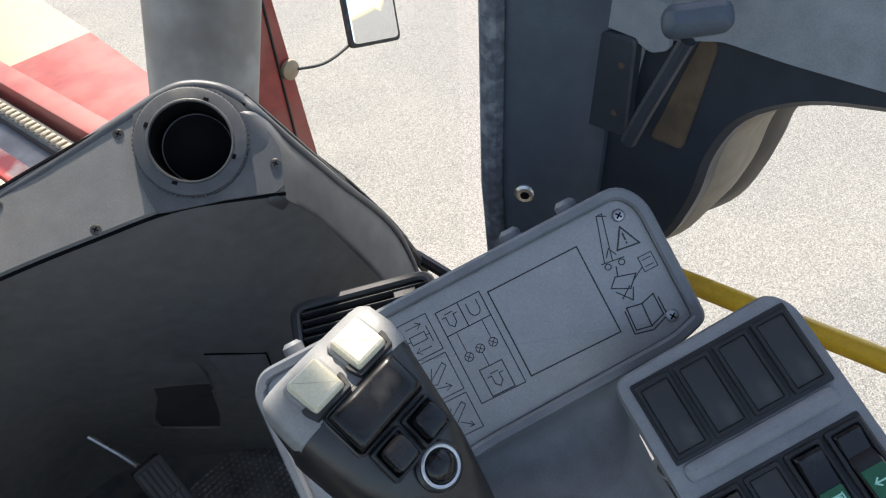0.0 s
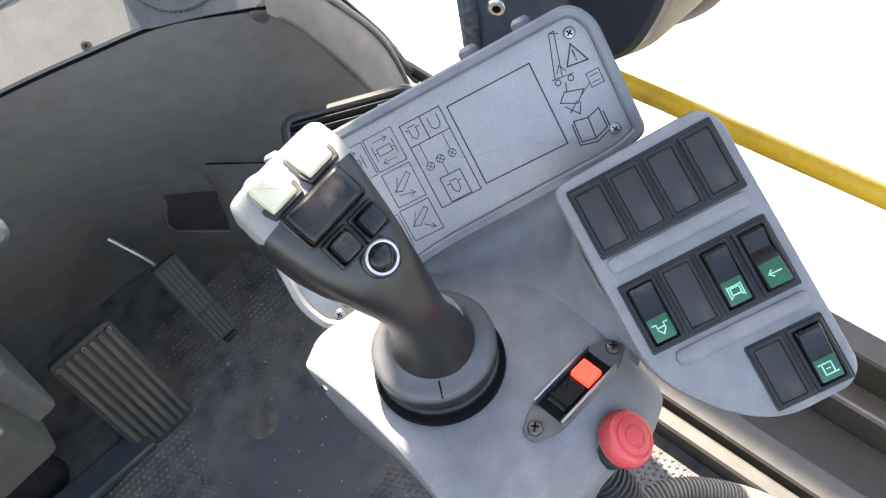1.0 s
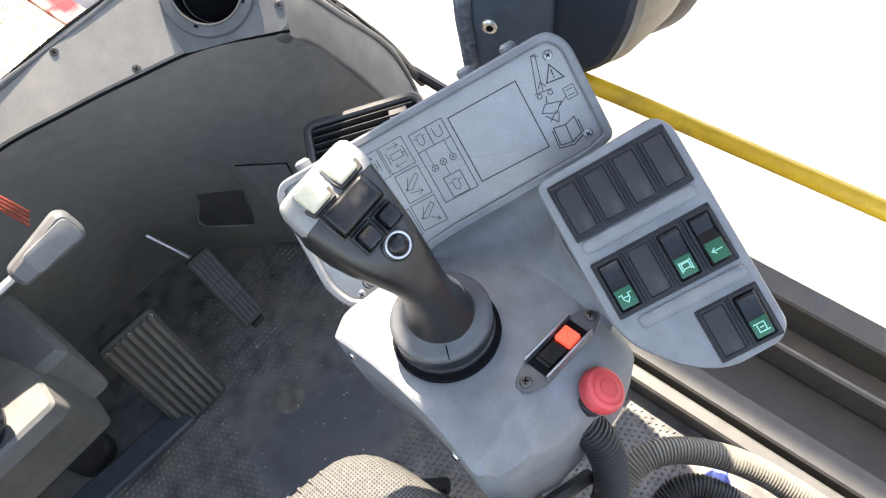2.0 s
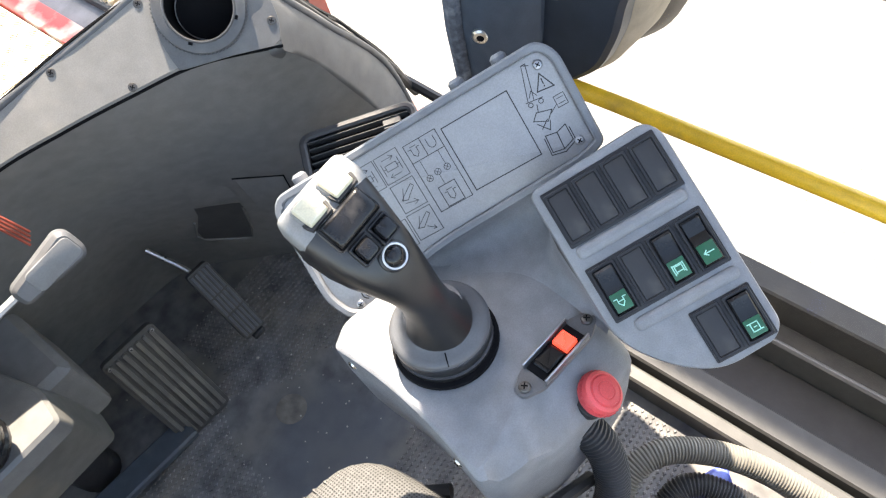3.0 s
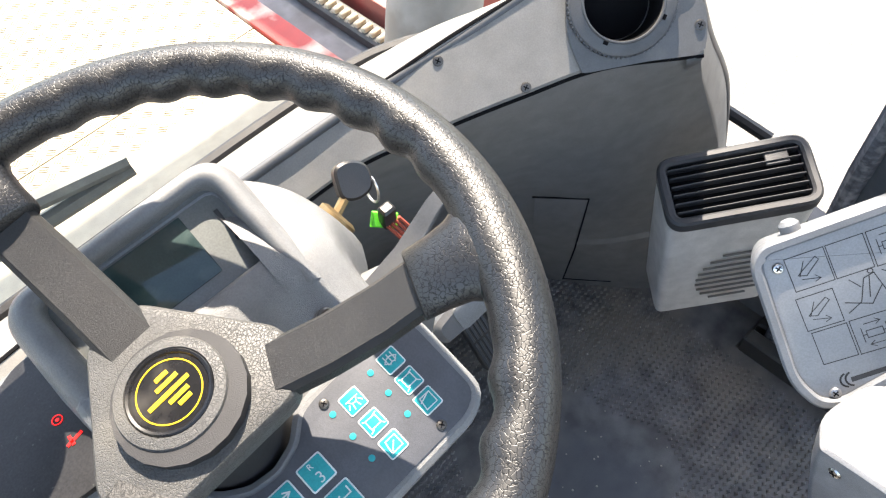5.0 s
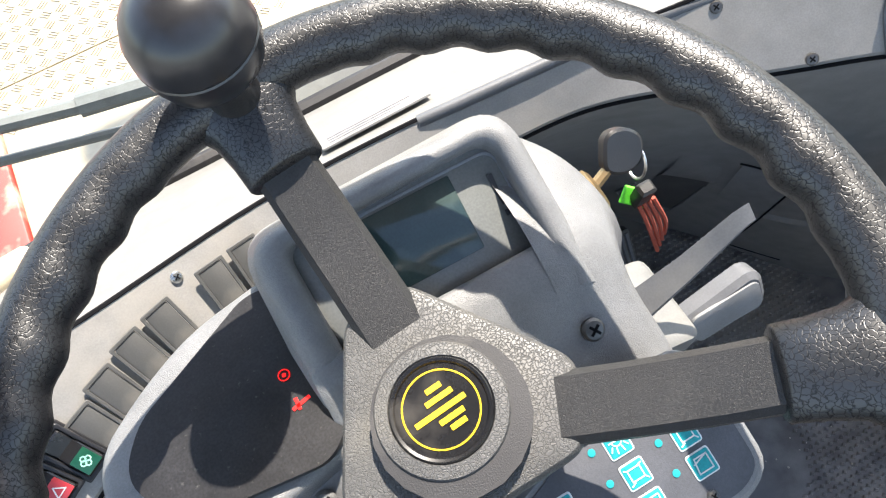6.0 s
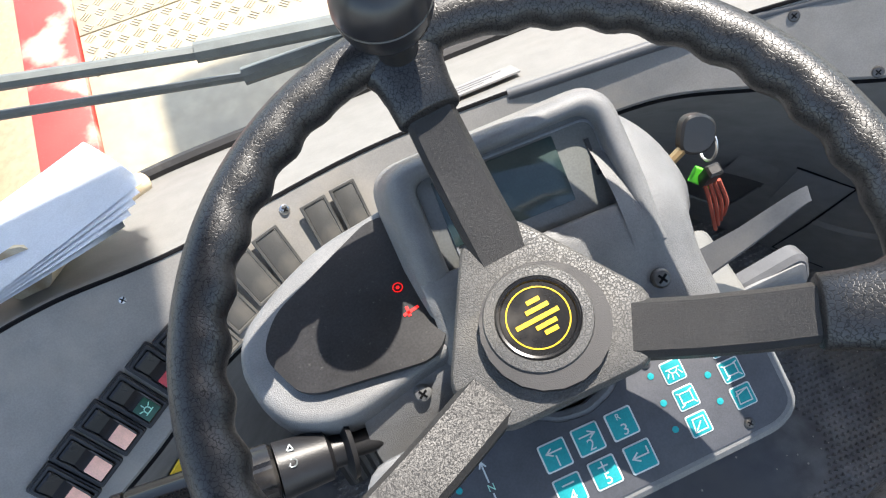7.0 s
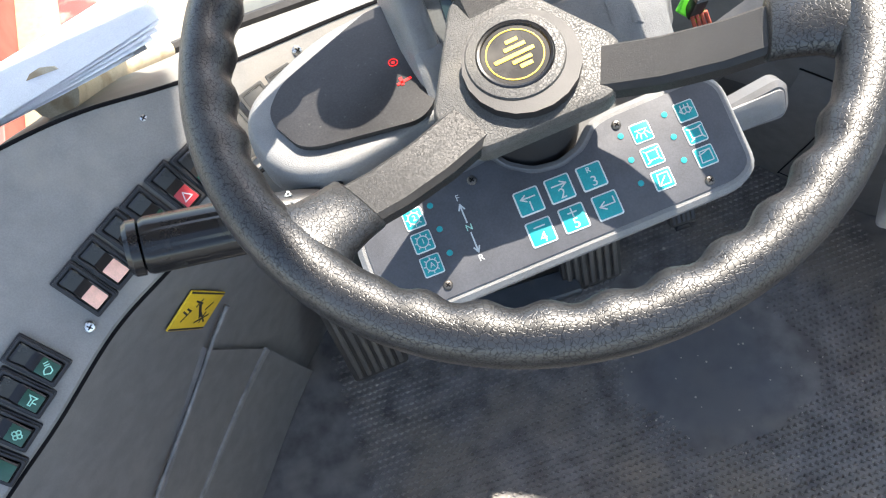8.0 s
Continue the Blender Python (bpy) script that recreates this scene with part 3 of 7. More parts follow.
# unseen overhead steel, added so its shadow falls on deck, floor and sill
boom = thing("overhead_shade", at(0, 0, 0), "unseen red slab and beams, added high beside the cab to cast shade", "boom")
bm = B()
slab(bm, [(2.15, 1.0), (2.53, 1.0), (2.53, 3.05), (1.80, 3.05), (1.80, 1.86), (2.15, 1.86)], 3.0, 3.26, 0.02)
part("boom_head", bm, M_REDPAINT, boom)
bm = B()
box(bm, (2.46, 5.4, 3.13), (0.12, 4.8, 0.24), bev=0.015)
part("boom_arm", bm, M_REDPAINT, boom)
bm = B()
box(bm, (1.75, 3.65, 3.10), (1.42, 0.36, 0.12), bev=0.015)
part("cross_member", bm, M_REDPAINT, boom)
bm = B()
box(bm, (2.46, 7.9, 0.50), (0.40, 0.4, 5.0), bev=0.03)
part("boom_mast", bm, M_REDPAINT, boom)
mirror = thing("wing_mirror", at(0, 0, 0), "rectangular black-framed mirror on a thin bent arm", "mirror")
bm = B()
tube(bm, curve_pts([(1.26, 1.64, 0.18), (1.36, 1.62, 0.16), (1.46, 1.62, 0.17), (1.50, 1.62, 0.19)], 6), 0.0045, 8)
part("mirror_arm", bm, M_BLANK, mirror)
bm = B()
lathe(bm, [(0.03, 0), (0.028, 0.008), (0.015, 0.014)], 14, axes((1.26, 1.645, 0.18), (1, 0, 0), (0, 0, 1)))
part("arm_foot", bm, M_CREAM, mirror)
mf = axes((1.565, 1.62, 0.27), (0.95, -0.1, -0.22), (0.12, 0.35, 0.95))
bm = B()
stack(bm, rrect(0.19, 0.25, 0.02, 4), [(-0.03, 0.03), (-0.01, 0.0), (0.002, 0.0), (0.004, 0.004)], mf)
shell = part("mirror_shell", bm, M_BLANK, mirror)
bm = B()
slab(bm, rrect(0.17, 0.23, 0.016, 4), 0.0045, 0.006, 0.0005, mf)
part("mirror_glass", bm, M_MIRROR, shell)

# ---- the cab ----
FX0, FX1, FY0, FY1 = -0.82, 0.62, -0.75, 1.14
bm = B()
slab(bm, [(FX0, FY0), (FX1, FY0), (FX1, 0.525), (0.74, 0.525), (0.74, FY1), (FX0, FY1)], -0.06, 0.0, 0.002)
floor = single("floor", bm, M_FLOOR, Matrix(), "worn black rubber floor mat with dirt", "floor", kind="structure")
# raised diamonds of the mat, worn away where the heels rest
bm = B()
stud_v, stud_f = [], []
for i in range(92):
    for j in range(88):
        x, y = -0.36 + i * 0.0105 + (j % 2) * 0.00525, 0.02 + j * 0.0105
        wear = math.hypot((x - 0.24) / 0.17, (y - 0.57) / 0.20) + 0.35 * noise.noise((x * 9, y * 9, 2.0))
        if wear < 0.85 or x > 0.60 or (y > 0.80 and x < 0.2):
            continue
        h, a = 0.0026 + 0.0008 * noise.noise((x * 30, y * 30, 0)), 0.0050
        k = len(stud_v)
        stud_v += [(x - a, y, 0), (x, y - a * 0.7, 0), (x + a, y, 0), (x, y + a * 0.7, 0),
                   (x - a * .6, y, h), (x, y - a * .4, h), (x + a * .6, y, h), (x, y + a * .4, h)]
        stud_f += [(k, k + 1, k + 5, k + 4), (k + 1, k + 2, k + 6, k + 5), (k + 2, k + 3, k + 7, k + 6), (k + 3, k, k + 4, k + 7), (k + 4, k + 5, k + 6, k + 7)]
me = bpy.data.meshes.new("mat_studs")
me.from_pydata(stud_v, [], stud_f)
me.materials.append(M_STUD)
bm.free()
studs = new("mat_studs", me)
studs.parent = floor
tagged(studs, "raised rubber diamonds", kind="stuff")
bm = B()
lathe(bm, [(0.030, 0.0), (0.026, 0.0015), (0.0, 0.0020)], 26, at(0.227, 0.648, 0.0))
part("worn_patch", bm, mat("scuffed_rubber", (0.165, 0.148, 0.128), 0.8, var=0.3, dirt=(0.12, 0.105, 0.09, 0.6), dirt_scale=40), floor, "scuffed brown round patch")

# dashboard: one curved front in bands, from left to right
FOOT = [(-0.72, 0.30, 0), (-0.64, 0.47, 0), (-0.542, 0.622, 0), (-0.445, 0.758, 0), (-0.386, 0.824, 0), (-0.28, 0.93, 0), (-0.12, 1.03, 0), (0.03, 1.07, 0),
        (0.20, 1.07, 0), (0.32, 1.05, 0), (0.43, 0.944, 0), (0.50, 0.865, 0), (0.585, 0.74, 0), (0.635, 0.63, 0)]
INNER = [(-0.72, 0.40, 0.585), (-0.640, 0.480, 0.595), (-0.573, 0.54, 0.607), (-0.518, 0.582, 0.62), (-0.449, 0.639, 0.639), (-0.385, 0.679, 0.646), (-0.288, 0.738, 0.656), (-0.12, 0.802, 0.640),
         (0.02, 0.822, 0.648), (0.154, 0.811, 0.667), (0.246, 0.768, 0.685), (0.328, 0.727, 0.6965), (0.402, 0.688, 0.7035), (0.483, 0.628, 0.6975)]
OUTER = [(-0.78, 0.60, 0.70), (-0.68, 0.68, 0.74), (-0.60, 0.72, 0.76), (-0.53, 0.75, 0.765), (-0.464, 0.773, 0.760), (-0.398, 0.792, 0.750), (-0.300, 0.812, 0.726), (-0.127, 0.862, 0.692),
         (0.03, 0.866, 0.690), (0.20, 0.835, 0.716), (0.306, 0.798, 0.749), (0.40, 0.761, 0.773), (0.47, 0.728, 0.786), (0.503, 0.684, 0.768)]
SEAL = [(-0.85, 0.72, 0.56), (-0.80, 0.80, 0.55), (-0.74, 0.87, 0.54), (-0.66, 0.94, 0.53), (-0.56, 1.0, 0.53), (-0.46, 1.04, 0.53), (-0.35, 1.06, 0.53), (-0.15, 1.06, 0.535),
        (0.05, 1.06, 0.54), (0.22, 1.06, 0.54), (0.36, 1.05, 0.54), (0.47, 1.0, 0.53), (0.58, 0.90, 0.50), (0.64, 0.80, 0.46)]


def smooth_band(rows, n=4):
    """Rows of points, each made smooth along its length."""
    return [[tuple(p) for p in curve_pts(r, n)] for r in rows]


def blend(a, b, t, lift=(0, 0, 0)):
    return [tuple(Vector(p).lerp(Vector(q), t) + Vector(lift)) for p, q in zip(a, b)]


OUTLET = axes((0.376, 0.732, 0.73125), (0.9088, -0.3153, 0.27326), (0.04055, 0.7186, 0.6943)) @ at(0.0745, -0.0055, -0.001)


def pierce(bm, r=0.043):
    """A round opening for the air outlet."""
    inv = OUTLET.inverted()
    gone = []
    for f in bm.faces:
        c = inv @ f.calc_center_median()
        if math.hypot(c.x, c.y) < r and abs(c.z) < 0.05:
            gone.append(f)
    bmesh.ops.delete(bm, geom=gone, context="FACES")


dash = thing("dashboard", at(0, 0, 0), "curved dark grey dashboard with a dusty top plate", "dashboard")
lip = blend(INNER, OUTER, 0.0, (0, 0.001, -0.011))
bm = B()
CREASE = [(0.690, 0.640, 0.0), (0.672, 0.648, 0.21), (0.624, 0.655, 0.43), (0.537, 0.652, 0.61)]
rows = [FOOT, blend(FOOT, INNER, 0.30, (0, 0.02, 0)), blend(FOOT, INNER, 0.62, (0, 0.018, 0)), blend(FOOT, INNER, 0.88, (0, 0.006, 0))]
rows = [r[:-1] + [c] for r, c in zip(rows, CREASE)]
loft(bm, smooth_band([*rows, lip, blend(INNER, OUTER, 0.0, (0, 0, -0.005)), blend(INNER, OUTER, 0.03, (0, 0, -0.003))], 8), closed=False)
bowl = part("dash_bowl", bm, M_BOWL, dash, "dark grained plastic bowl", sharp=28)
bm = B()
loft(bm, smooth_band([blend(INNER, OUTER, 0.0, (0, 0, -0.001))] + [blend(INNER, OUTER, k / 18, (0, 0, 0.003 * (1 - k / 18))) for k in range(19)], 18), closed=False)
pierce(bm)
part("dash_plate", bm, M_DASH, dash, "scratched grey top plate", sharp=30)
bm = B()
tube(bm, curve_pts([(p[0], p[1] - 0.0005, p[2] - 0.0030) for p in INNER], 8), 0.0021, 6)
part("plate_gap", bm, M_VOID, dash, "dark gap under the plate's edge")
bm = B()
ridge = blend(OUTER, SEAL, 0.06, (0, 0, 0.001))
loft(bm, smooth_band([blend(OUTER, SEAL, 0.0, (0, 0, -0.004)), blend(OUTER, SEAL, 0.012, (0, 0, -0.001)), ridge, blend(OUTER, SEAL, 0.5, (0, 0, 0.012)), SEAL], 12), closed=False)
pierce(bm, 0.036)
part("dash_ledge", bm, M_LEDGE, dash, "sun-bleached ledge sloping to the windscreen", sharp=60)
bm = B()
tube(bm, curve_pts([(p[0], p[1], p[2] - 0.0012) for p in OUTER], 8), 0.0022, 6)
part("ledge_gap", bm, M_VOID, dash, "dark groove between plate and ledge")
# rounded bead along the plate's outer edge, round the corner and down the end
BEAD_AT = OUTLET @ at(-0.0745, 0.0055, 0.001)
bm = B()
tube(bm, curve_pts([(x, y, z - 0.005) for x, y, z in OUTER[8:10]] + [tuple(BEAD_AT @ Vector((x, y, -0.0045))) for x, y in ((-0.060, 0.0495), (0.030, 0.0500), (0.081, 0.0500), (0.1055, 0.0430), (0.1265, 0.0255), (0.1385, 0.0035), (0.1440, -0.020))] + [(0.5345, 0.6725, 0.7075), (0.592, 0.6845, 0.6195), (0.692, 0.6955, 0.455), (0.744, 0.694, 0.23)], 10), 0.0062, 10)
part("edge_bead", bm, M_BEADPL, dash, "smooth rounded bead along the edge", sharp=70)
# right end cap of the dashboard
bm = B()
E0 = CREASE + [tuple(lip[-1]), (0.486, 0.632, 0.699), (0.462, 0.642, 0.700)]
E1 = [(0.745, 0.690, 0.0), (0.742, 0.692, 0.22), (0.690, 0.694, 0.455), (0.590, 0.683, 0.620), (0.533, 0.671, 0.708), (0.503, 0.674, 0.762), (0.475, 0.690, 0.765)]
E2 = [(0.765, 0.74, 0.0), (0.762, 0.74, 0.24), (0.715, 0.75, 0.43), (0.625, 0.76, 0.55), (0.560, 0.73, 0.66), (0.512, 0.705, 0.745), (0.478, 0.720, 0.750)]
bm = B()
cols = [[(p[0] - 0.014, p[1] + 0.008, p[2] - 0.002) for p in E0], E0, blend(E0, E1, 0.06, (0.001, 0.000, 0.0020)), blend(E0, E1, 0.25, (0.004, -0.001, 0.005)), blend(E0, E1, 0.6, (0.006, -0.001, 0.006)), blend(E0, E1, 0.88, (0.003, 0.0, 0.004)), E1, blend(E1, E2, 0.3, (0.003, 0, 0.0)), E2]
loft(bm, [[tuple(p) for p in curve_pts(c, 6)] for c in cols], closed=False)
part("dash_end", bm, mat("dash_end_plastic", (0.085, 0.088, 0.092), 0.5, bump=0.4, bscale=700, dirt=(*DUST, 0.3)), dash, "rounded grey end of the dashboard", sharp=60)
bm = B()
tube(bm, curve_pts([(p[0], p[1] + 0.004, p[2] + 0.004) for p in SEAL] + [(0.70, 0.775, 0.42), (0.75, 0.745, 0.36), (0.765, 0.64, 0.33)], 4), 0.010, 8)
part("window_seal", bm, M_BLANK, dash, "black rubber glazing seal")
bm = B()
tube(bm, curve_pts([(0.505, 0.699, 0.772), (0.545, 0.692, 0.703), (0.602, 0.702, 0.612), (0.703, 0.712, 0.446), (0.765, 0.722, 0.320)], 6), 0.0075, 8)
part("edge_seal", bm, M_BLANK, dash, "black rubber strip along the dashboard's end")
for path, r in (([(0.560, 0.712, 0.690), (0.615, 0.722, 0.612), (0.652, 0.735, 0.560), (0.690, 0.725, 0.490), (0.735, 0.725, 0.405)], 0.003), ([(0.620, 0.715, 0.600), (0.668, 0.745, 0.535), (0.722, 0.735, 0.440), (0.770, 0.735, 0.330)], 0.0025)):
    bm = B()
    tube(bm, curve_pts(path, 6), r, 6)
    single("loose_cable", bm, M_BLANK, Matrix(), "thin black cable lying along the glazing seal", "cable", "loose cables")
# panels let into the bowl, in the bowl's own coordinates: place along it, height from foot to rim
BOWL_LINES = [curve_pts(r, 20) for r in (*rows, lip)]


def bowl_at(s, h, out=0.0):
    def spot(s, h):
        k = min(max(s, 0.0), 12.99) * 20
        i, f = int(k), k - int(k)
        pts = [r[i].lerp(r[i + 1], f) for r in BOWL_LINES]
        for (h0, p), (h1, q) in zip(zip((0, 0.30, 0.62, 0.88), pts), zip((0.30, 0.62, 0.88, 1.0), pts[1:])):
            if h <= h1:
                return p.lerp(q, (h - h0) / (h1 - h0))
        return pts[-1]
    p = spot(s, h)
    side, rise = spot(s + 0.05, h) - spot(s - 0.05, h), spot(s, h + 0.02) - p
    return p + side.cross(rise).normalized() * out


def bowl_patch(bm, rows, outs, n=6):
    """A sheet over the bowl between rows of (place, height); each row stands out by its own amount."""
    loft(bm, [[tuple(bowl_at(a[0] + (b[0] - a[0]) * k / n, a[1] + (b[1] - a[1]) * k / n, o)) for k in range(n + 1)] for (a, b), o in zip(rows, outs)], closed=False)


def bowl_line(bm, pts, r, out):
    tube(bm, [tuple(bowl_at(s, h, out)) for s, h in pts], r, 6)


hatch = thing("bowl_hatch", Matrix(), "plain dark access hatch with black seams let into the bowl", "hatch")
bm = B()
bowl_patch(bm, [((11.1, 0.564), (11.80, 0.54)), ((11.11, 0.560), (11.79, 0.535)), ((11.0, 0.30), (11.55, 0.28)), ((10.7, 0.03), (11.25, 0.02))], (0.0, 0.0016, 0.0016, 0.0016))
part("hatch_panel", bm, M_BOWL, hatch)
bm = B()
bowl_line(bm, [(11.08, 0.568), (11.45, 0.556), (11.81, 0.542), (11.70, 0.42), (11.54, 0.25), (11.26, 0.02)], 0.0013, 0.0008)
bowl_line(bm, [(11.24, 0.02), (11.55, 0.035), (11.85, 0.046)], 0.0009, 0.0006)
part("hatch_seam", bm, M_VOID, hatch)
bm = B()
bowl_patch(bm, [((11.60, 0.310), (12.5, 0.318)), ((11.60, 0.296), (12.5, 0.304)), ((11.58, 0.285), (12.5, 0.29))], (0.0, 0.005, 0.0))
part("pressed_step", bm, M_BOWL, hatch)
pocket = thing("bowl_pocket", Matrix(), "finger recess drawn as a dark sheet under a hooded edge", "recess")
# flat sheet on the bowl; its darker colour puts in the recess's shade
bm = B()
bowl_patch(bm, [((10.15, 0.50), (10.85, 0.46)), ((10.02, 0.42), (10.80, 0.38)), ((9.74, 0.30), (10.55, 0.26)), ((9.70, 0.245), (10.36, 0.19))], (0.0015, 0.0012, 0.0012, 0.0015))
part("pocket_floor", bm, mat("painted_recess_shade", (0.048, 0.048, 0.048), 0.6, bump=0.4, bscale=700), pocket)
bm = B()
bowl_patch(bm, [((10.3, 0.60), (10.90, 0.54)), ((10.2, 0.53), (10.92, 0.49)), ((10.12, 0.49), (10.88, 0.45)), ((10.14, 0.47), (10.84, 0.43))], (0.0, 0.0035, 0.0045, 0.001))
part("pocket_hood", bm, M_BOWL, pocket, sharp=60)
bm = B()
bowl_line(bm, [(9.86, 0.38), (9.66, 0.27), (9.70, 0.235), (10.0, 0.205), (10.36, 0.18), (10.56, 0.25), (10.80, 0.40)], 0.002, 0.001)
part("pocket_lip", bm, M_BOWL, pocket)
skirt = thing("kick_panel", Matrix(), "dark kick panel with two scuffed raised edges under the dash", "trim panel")
bm = B()
bowl_patch(bm, [((1.0, 0.46), (3.72, 0.655)), ((1.0, 0.45), (3.70, 0.640)), ((1.2, 0.33), (3.78, 0.36)), ((1.2, 0.32), (3.78, 0.345)), ((1.2, 0.01), (3.6, 0.01))], (0.0, 0.006, 0.007, 0.012, 0.016), 12)
part("kick_sheet", bm, M_BOWL, skirt, sharp=15)
for pts in ([(1.0, 0.455), (1.86, 0.543), (2.6, 0.575), (3.31, 0.615), (3.9, 0.66), (4.4, 0.70)], [(1.2, 0.325), (2.03, 0.332), (3.0, 0.345), (3.8, 0.36)]):
    bm = B()
    bowl_line(bm, pts, 0.0032, 0.0075)
    part("raised_edge", bm, M_SCUFF, skirt, "scuffed pale edge")

# windscreen and side glass, roof, walls
GLASS_R = [(-0.80, 0.80), (-0.74, 0.87), (-0.56, 1.0), (-0.35, 1.065), (0.0, 1.07), (0.35, 1.065), (0.47, 1.01), (0.60, 0.92), (0.72, 0.83), (0.785, 0.64)]
bm = B()
loft(bm, [[(x, y + 0.012, 0.50 if x < 0.6 else 0.38) for x, y in GLASS_R], [(x * 0.97, y * 0.93, 2.0) for x, y in GLASS_R]], closed=False)
win = single("window_1", bm, G_SCREEN, Matrix(), "wide curved dusty windscreen", "windscreen", kind="structure")
win.visible_shadow = False
bm = B()
loft(bm, [[(0.745, -0.72, 0.20), (0.745, 0.36, 0.20)], [(0.70, -0.72, 2.0), (0.70, 0.36, 2.0)]], closed=False)
win2 = single("window_2", bm, G_SCREEN, Matrix(), "clear side window of the cab", "window", kind="structure")
win2.visible_shadow = False
bm = B()
rim(bm, [(-0.88, -0.8), (0.78, -0.8), (0.78, 0.878), (-0.88, 0.878)], [(-0.70, -0.68), (0.60, -0.68), (0.60, 0.16), (-0.70, 0.16)], 2.0, 2.08, 0.01)
# unseen front slab, added to keep the sun off the left dash
slab(bm, [(-0.88, 0.880), (0.265, 0.880), (0.265, 1.55), (-0.88, 1.55)], 2.0, 2.06, 0.01)
single("ceiling", bm, M_WALL, Matrix(), "grey cab roof round a glazed roof window, front slab added to shade the left dash", "ceiling", kind="structure")
bm = B()
loft(bm, [[(-0.70, -0.68, 2.03), (0.60, -0.68, 2.03)], [(-0.70, 0.16, 2.03), (0.60, 0.16, 2.03)]], closed=False)
win3 = single("window_3", bm, G_SCREEN, Matrix(), "clear roof window of the cab", "window", kind="structure")
win3.visible_shadow = False
bm = B()
box(bm, (-0.05, -0.79, 0.45), (1.66, 0.05, 0.9))
single("wall_back", bm, M_WALL, Matrix(), "plain grey lower rear cab wall", "wall", kind="structure")
bm = B()
box(bm, (-0.86, -0.05, 0.30), (0.05, 1.5, 0.72))
single("wall_left", bm, M_WALL, Matrix(), "plain grey lower side wall of the cab", "wall", kind="structure")
bm = B()
tube(bm, [(-0.84, 0.74, 0.5), (-0.82, 0.66, 2.0)], 0.045, 10)
single("pillar_left", bm, M_POST, Matrix(), "blue-grey windscreen pillar", "pillar", kind="structure")
bm = B()
loft(bm, [[(0.70, 0.28, -0.05), (0.73, 0.28, -0.05), (0.73, 0.28, 0.26), (0.70, 0.28, 0.26)], [(0.70, 0.85, -0.05), (0.73, 0.85, -0.05), (0.73, 0.85, 0.33), (0.70, 0.85, 0.33)]])
single("wall_right_lower", bm, M_BOWL, Matrix(), "dark lower side wall of the cab", "wall", kind="structure")
# unseen panel over the corner, between windscreen and door, added to shade the console
bm = B()
loft(bm, [[(0.70, 0.30, 1.18), (0.735, 0.30, 1.18), (0.72, 0.30, 2.0), (0.69, 0.30, 2.0)], [(0.69, 0.735, 1.18), (0.72, 0.735, 1.18), (0.71, 0.695, 2.0), (0.68, 0.695, 2.0)]])
single("wall_right_upper", bm, M_WALL, Matrix(), "unseen plain side panel, added to shade the console", "wall", kind="structure")

# door post with worn felt edge
post = thing("door_post", at(0.017, -0.015, 0), "blue-grey door post with a worn felt edge", "post")
bm = B()
prof = [(0.598, 0.478), (0.588, 0.455), (0.592, 0.425), (0.612, 0.398), (0.632, 0.385), (0.66, 0.385), (0.70, 0.42), (0.70, 0.47), (0.65, 0.50), (0.615, 0.498)]
rings = []
for z, dx, dy in ((0.0, 0.05, 0.02), (0.45, 0.04, 0.018), (0.70, 0.0, 0.0), (0.95, -0.006, -0.01), (1.3, 0.004, -0.01), (2.0, 0.0, 0.0)):
    rings.append([(x + dx, y + dy, z) for x, y in prof])
loft(bm, rings)
body = part("post_trim", bm, M_POST, post)
bm = B()
tube(bm, [(0.644, 0.503, 0.0), (0.635, 0.498, 0.45), (0.594, 0.478, 0.70), (0.587, 0.468, 0.95), (0.597, 0.468, 1.3), (0.60, 0.48, 2.0)], 0.0125, 10)
part("felt_edge", bm, M_FELT, post, "worn grey felt edge")
bolt_m = axes((0.5905, 0.438, 0.706), (0.45, -0.89, 0.05), (-0.05, -0.02, 1))
bm = B()
lathe(bm, [(0.0105, -0.004), (0.0105, 0.002), (0.008, 0.004), (0.0048, 0.0042)], 20, bolt_m)
bolt = part("dome_washer", bm, M_CHROME, post, "bright domed washer")
bm = B()
lathe(bm, [(0.0045, 0.0), (0.0045, 0.0046)], 12, bolt_m)
part("socket", bm, M_VOID, bolt)

# the door: curved dark trim with a beige edge and a pull lever
door = thing("door_1", at(0, 0, 0), "dark moulded cab door with beige edge trim", "door", kind="structure")
DOOR = rounded([(0.40, 0.60), (0.33, 0.640), (0.296, 0.675), (0.278, 0.735), (0.275, 0.775), (0.258, 0.818), (0.214, 0.846), (0.12, 0.862), (-0.70, 0.90), (-0.70, 0.96), (0.183, 0.917), (0.40, 0.925)][::-1],
               [0.01, 0.01, 0.03, 0.03, 0.03, 0.03, 0.04, 0.03, 0.03, 0.01, 0.01, 0.01][::-1], 4)
m_door = axes((0.655, 0, 0), (0, 1, 0), (0, 0, 1))
bm = B()
stack(bm, DOOR, [(0.0, 0.006), (0.006, 0.0), (0.022, -0.002)], m_door)
part("door_trim", bm, M_DOOR, door, "dark blue-black moulded trim")
bm = B()
loft(bm, [[(x + du, y + dv, z) for x, y in inset(DOOR, d)] for z, d, du, dv in ((0.0225, -0.002, 0.0, 0.0), (0.036, -0.009, 0.0, -0.002), (0.112, -0.011, 0.0, -0.010))], m_door)
part("door_edge", bm, M_BEIGE, door, "beige inner edge")
bm = B()
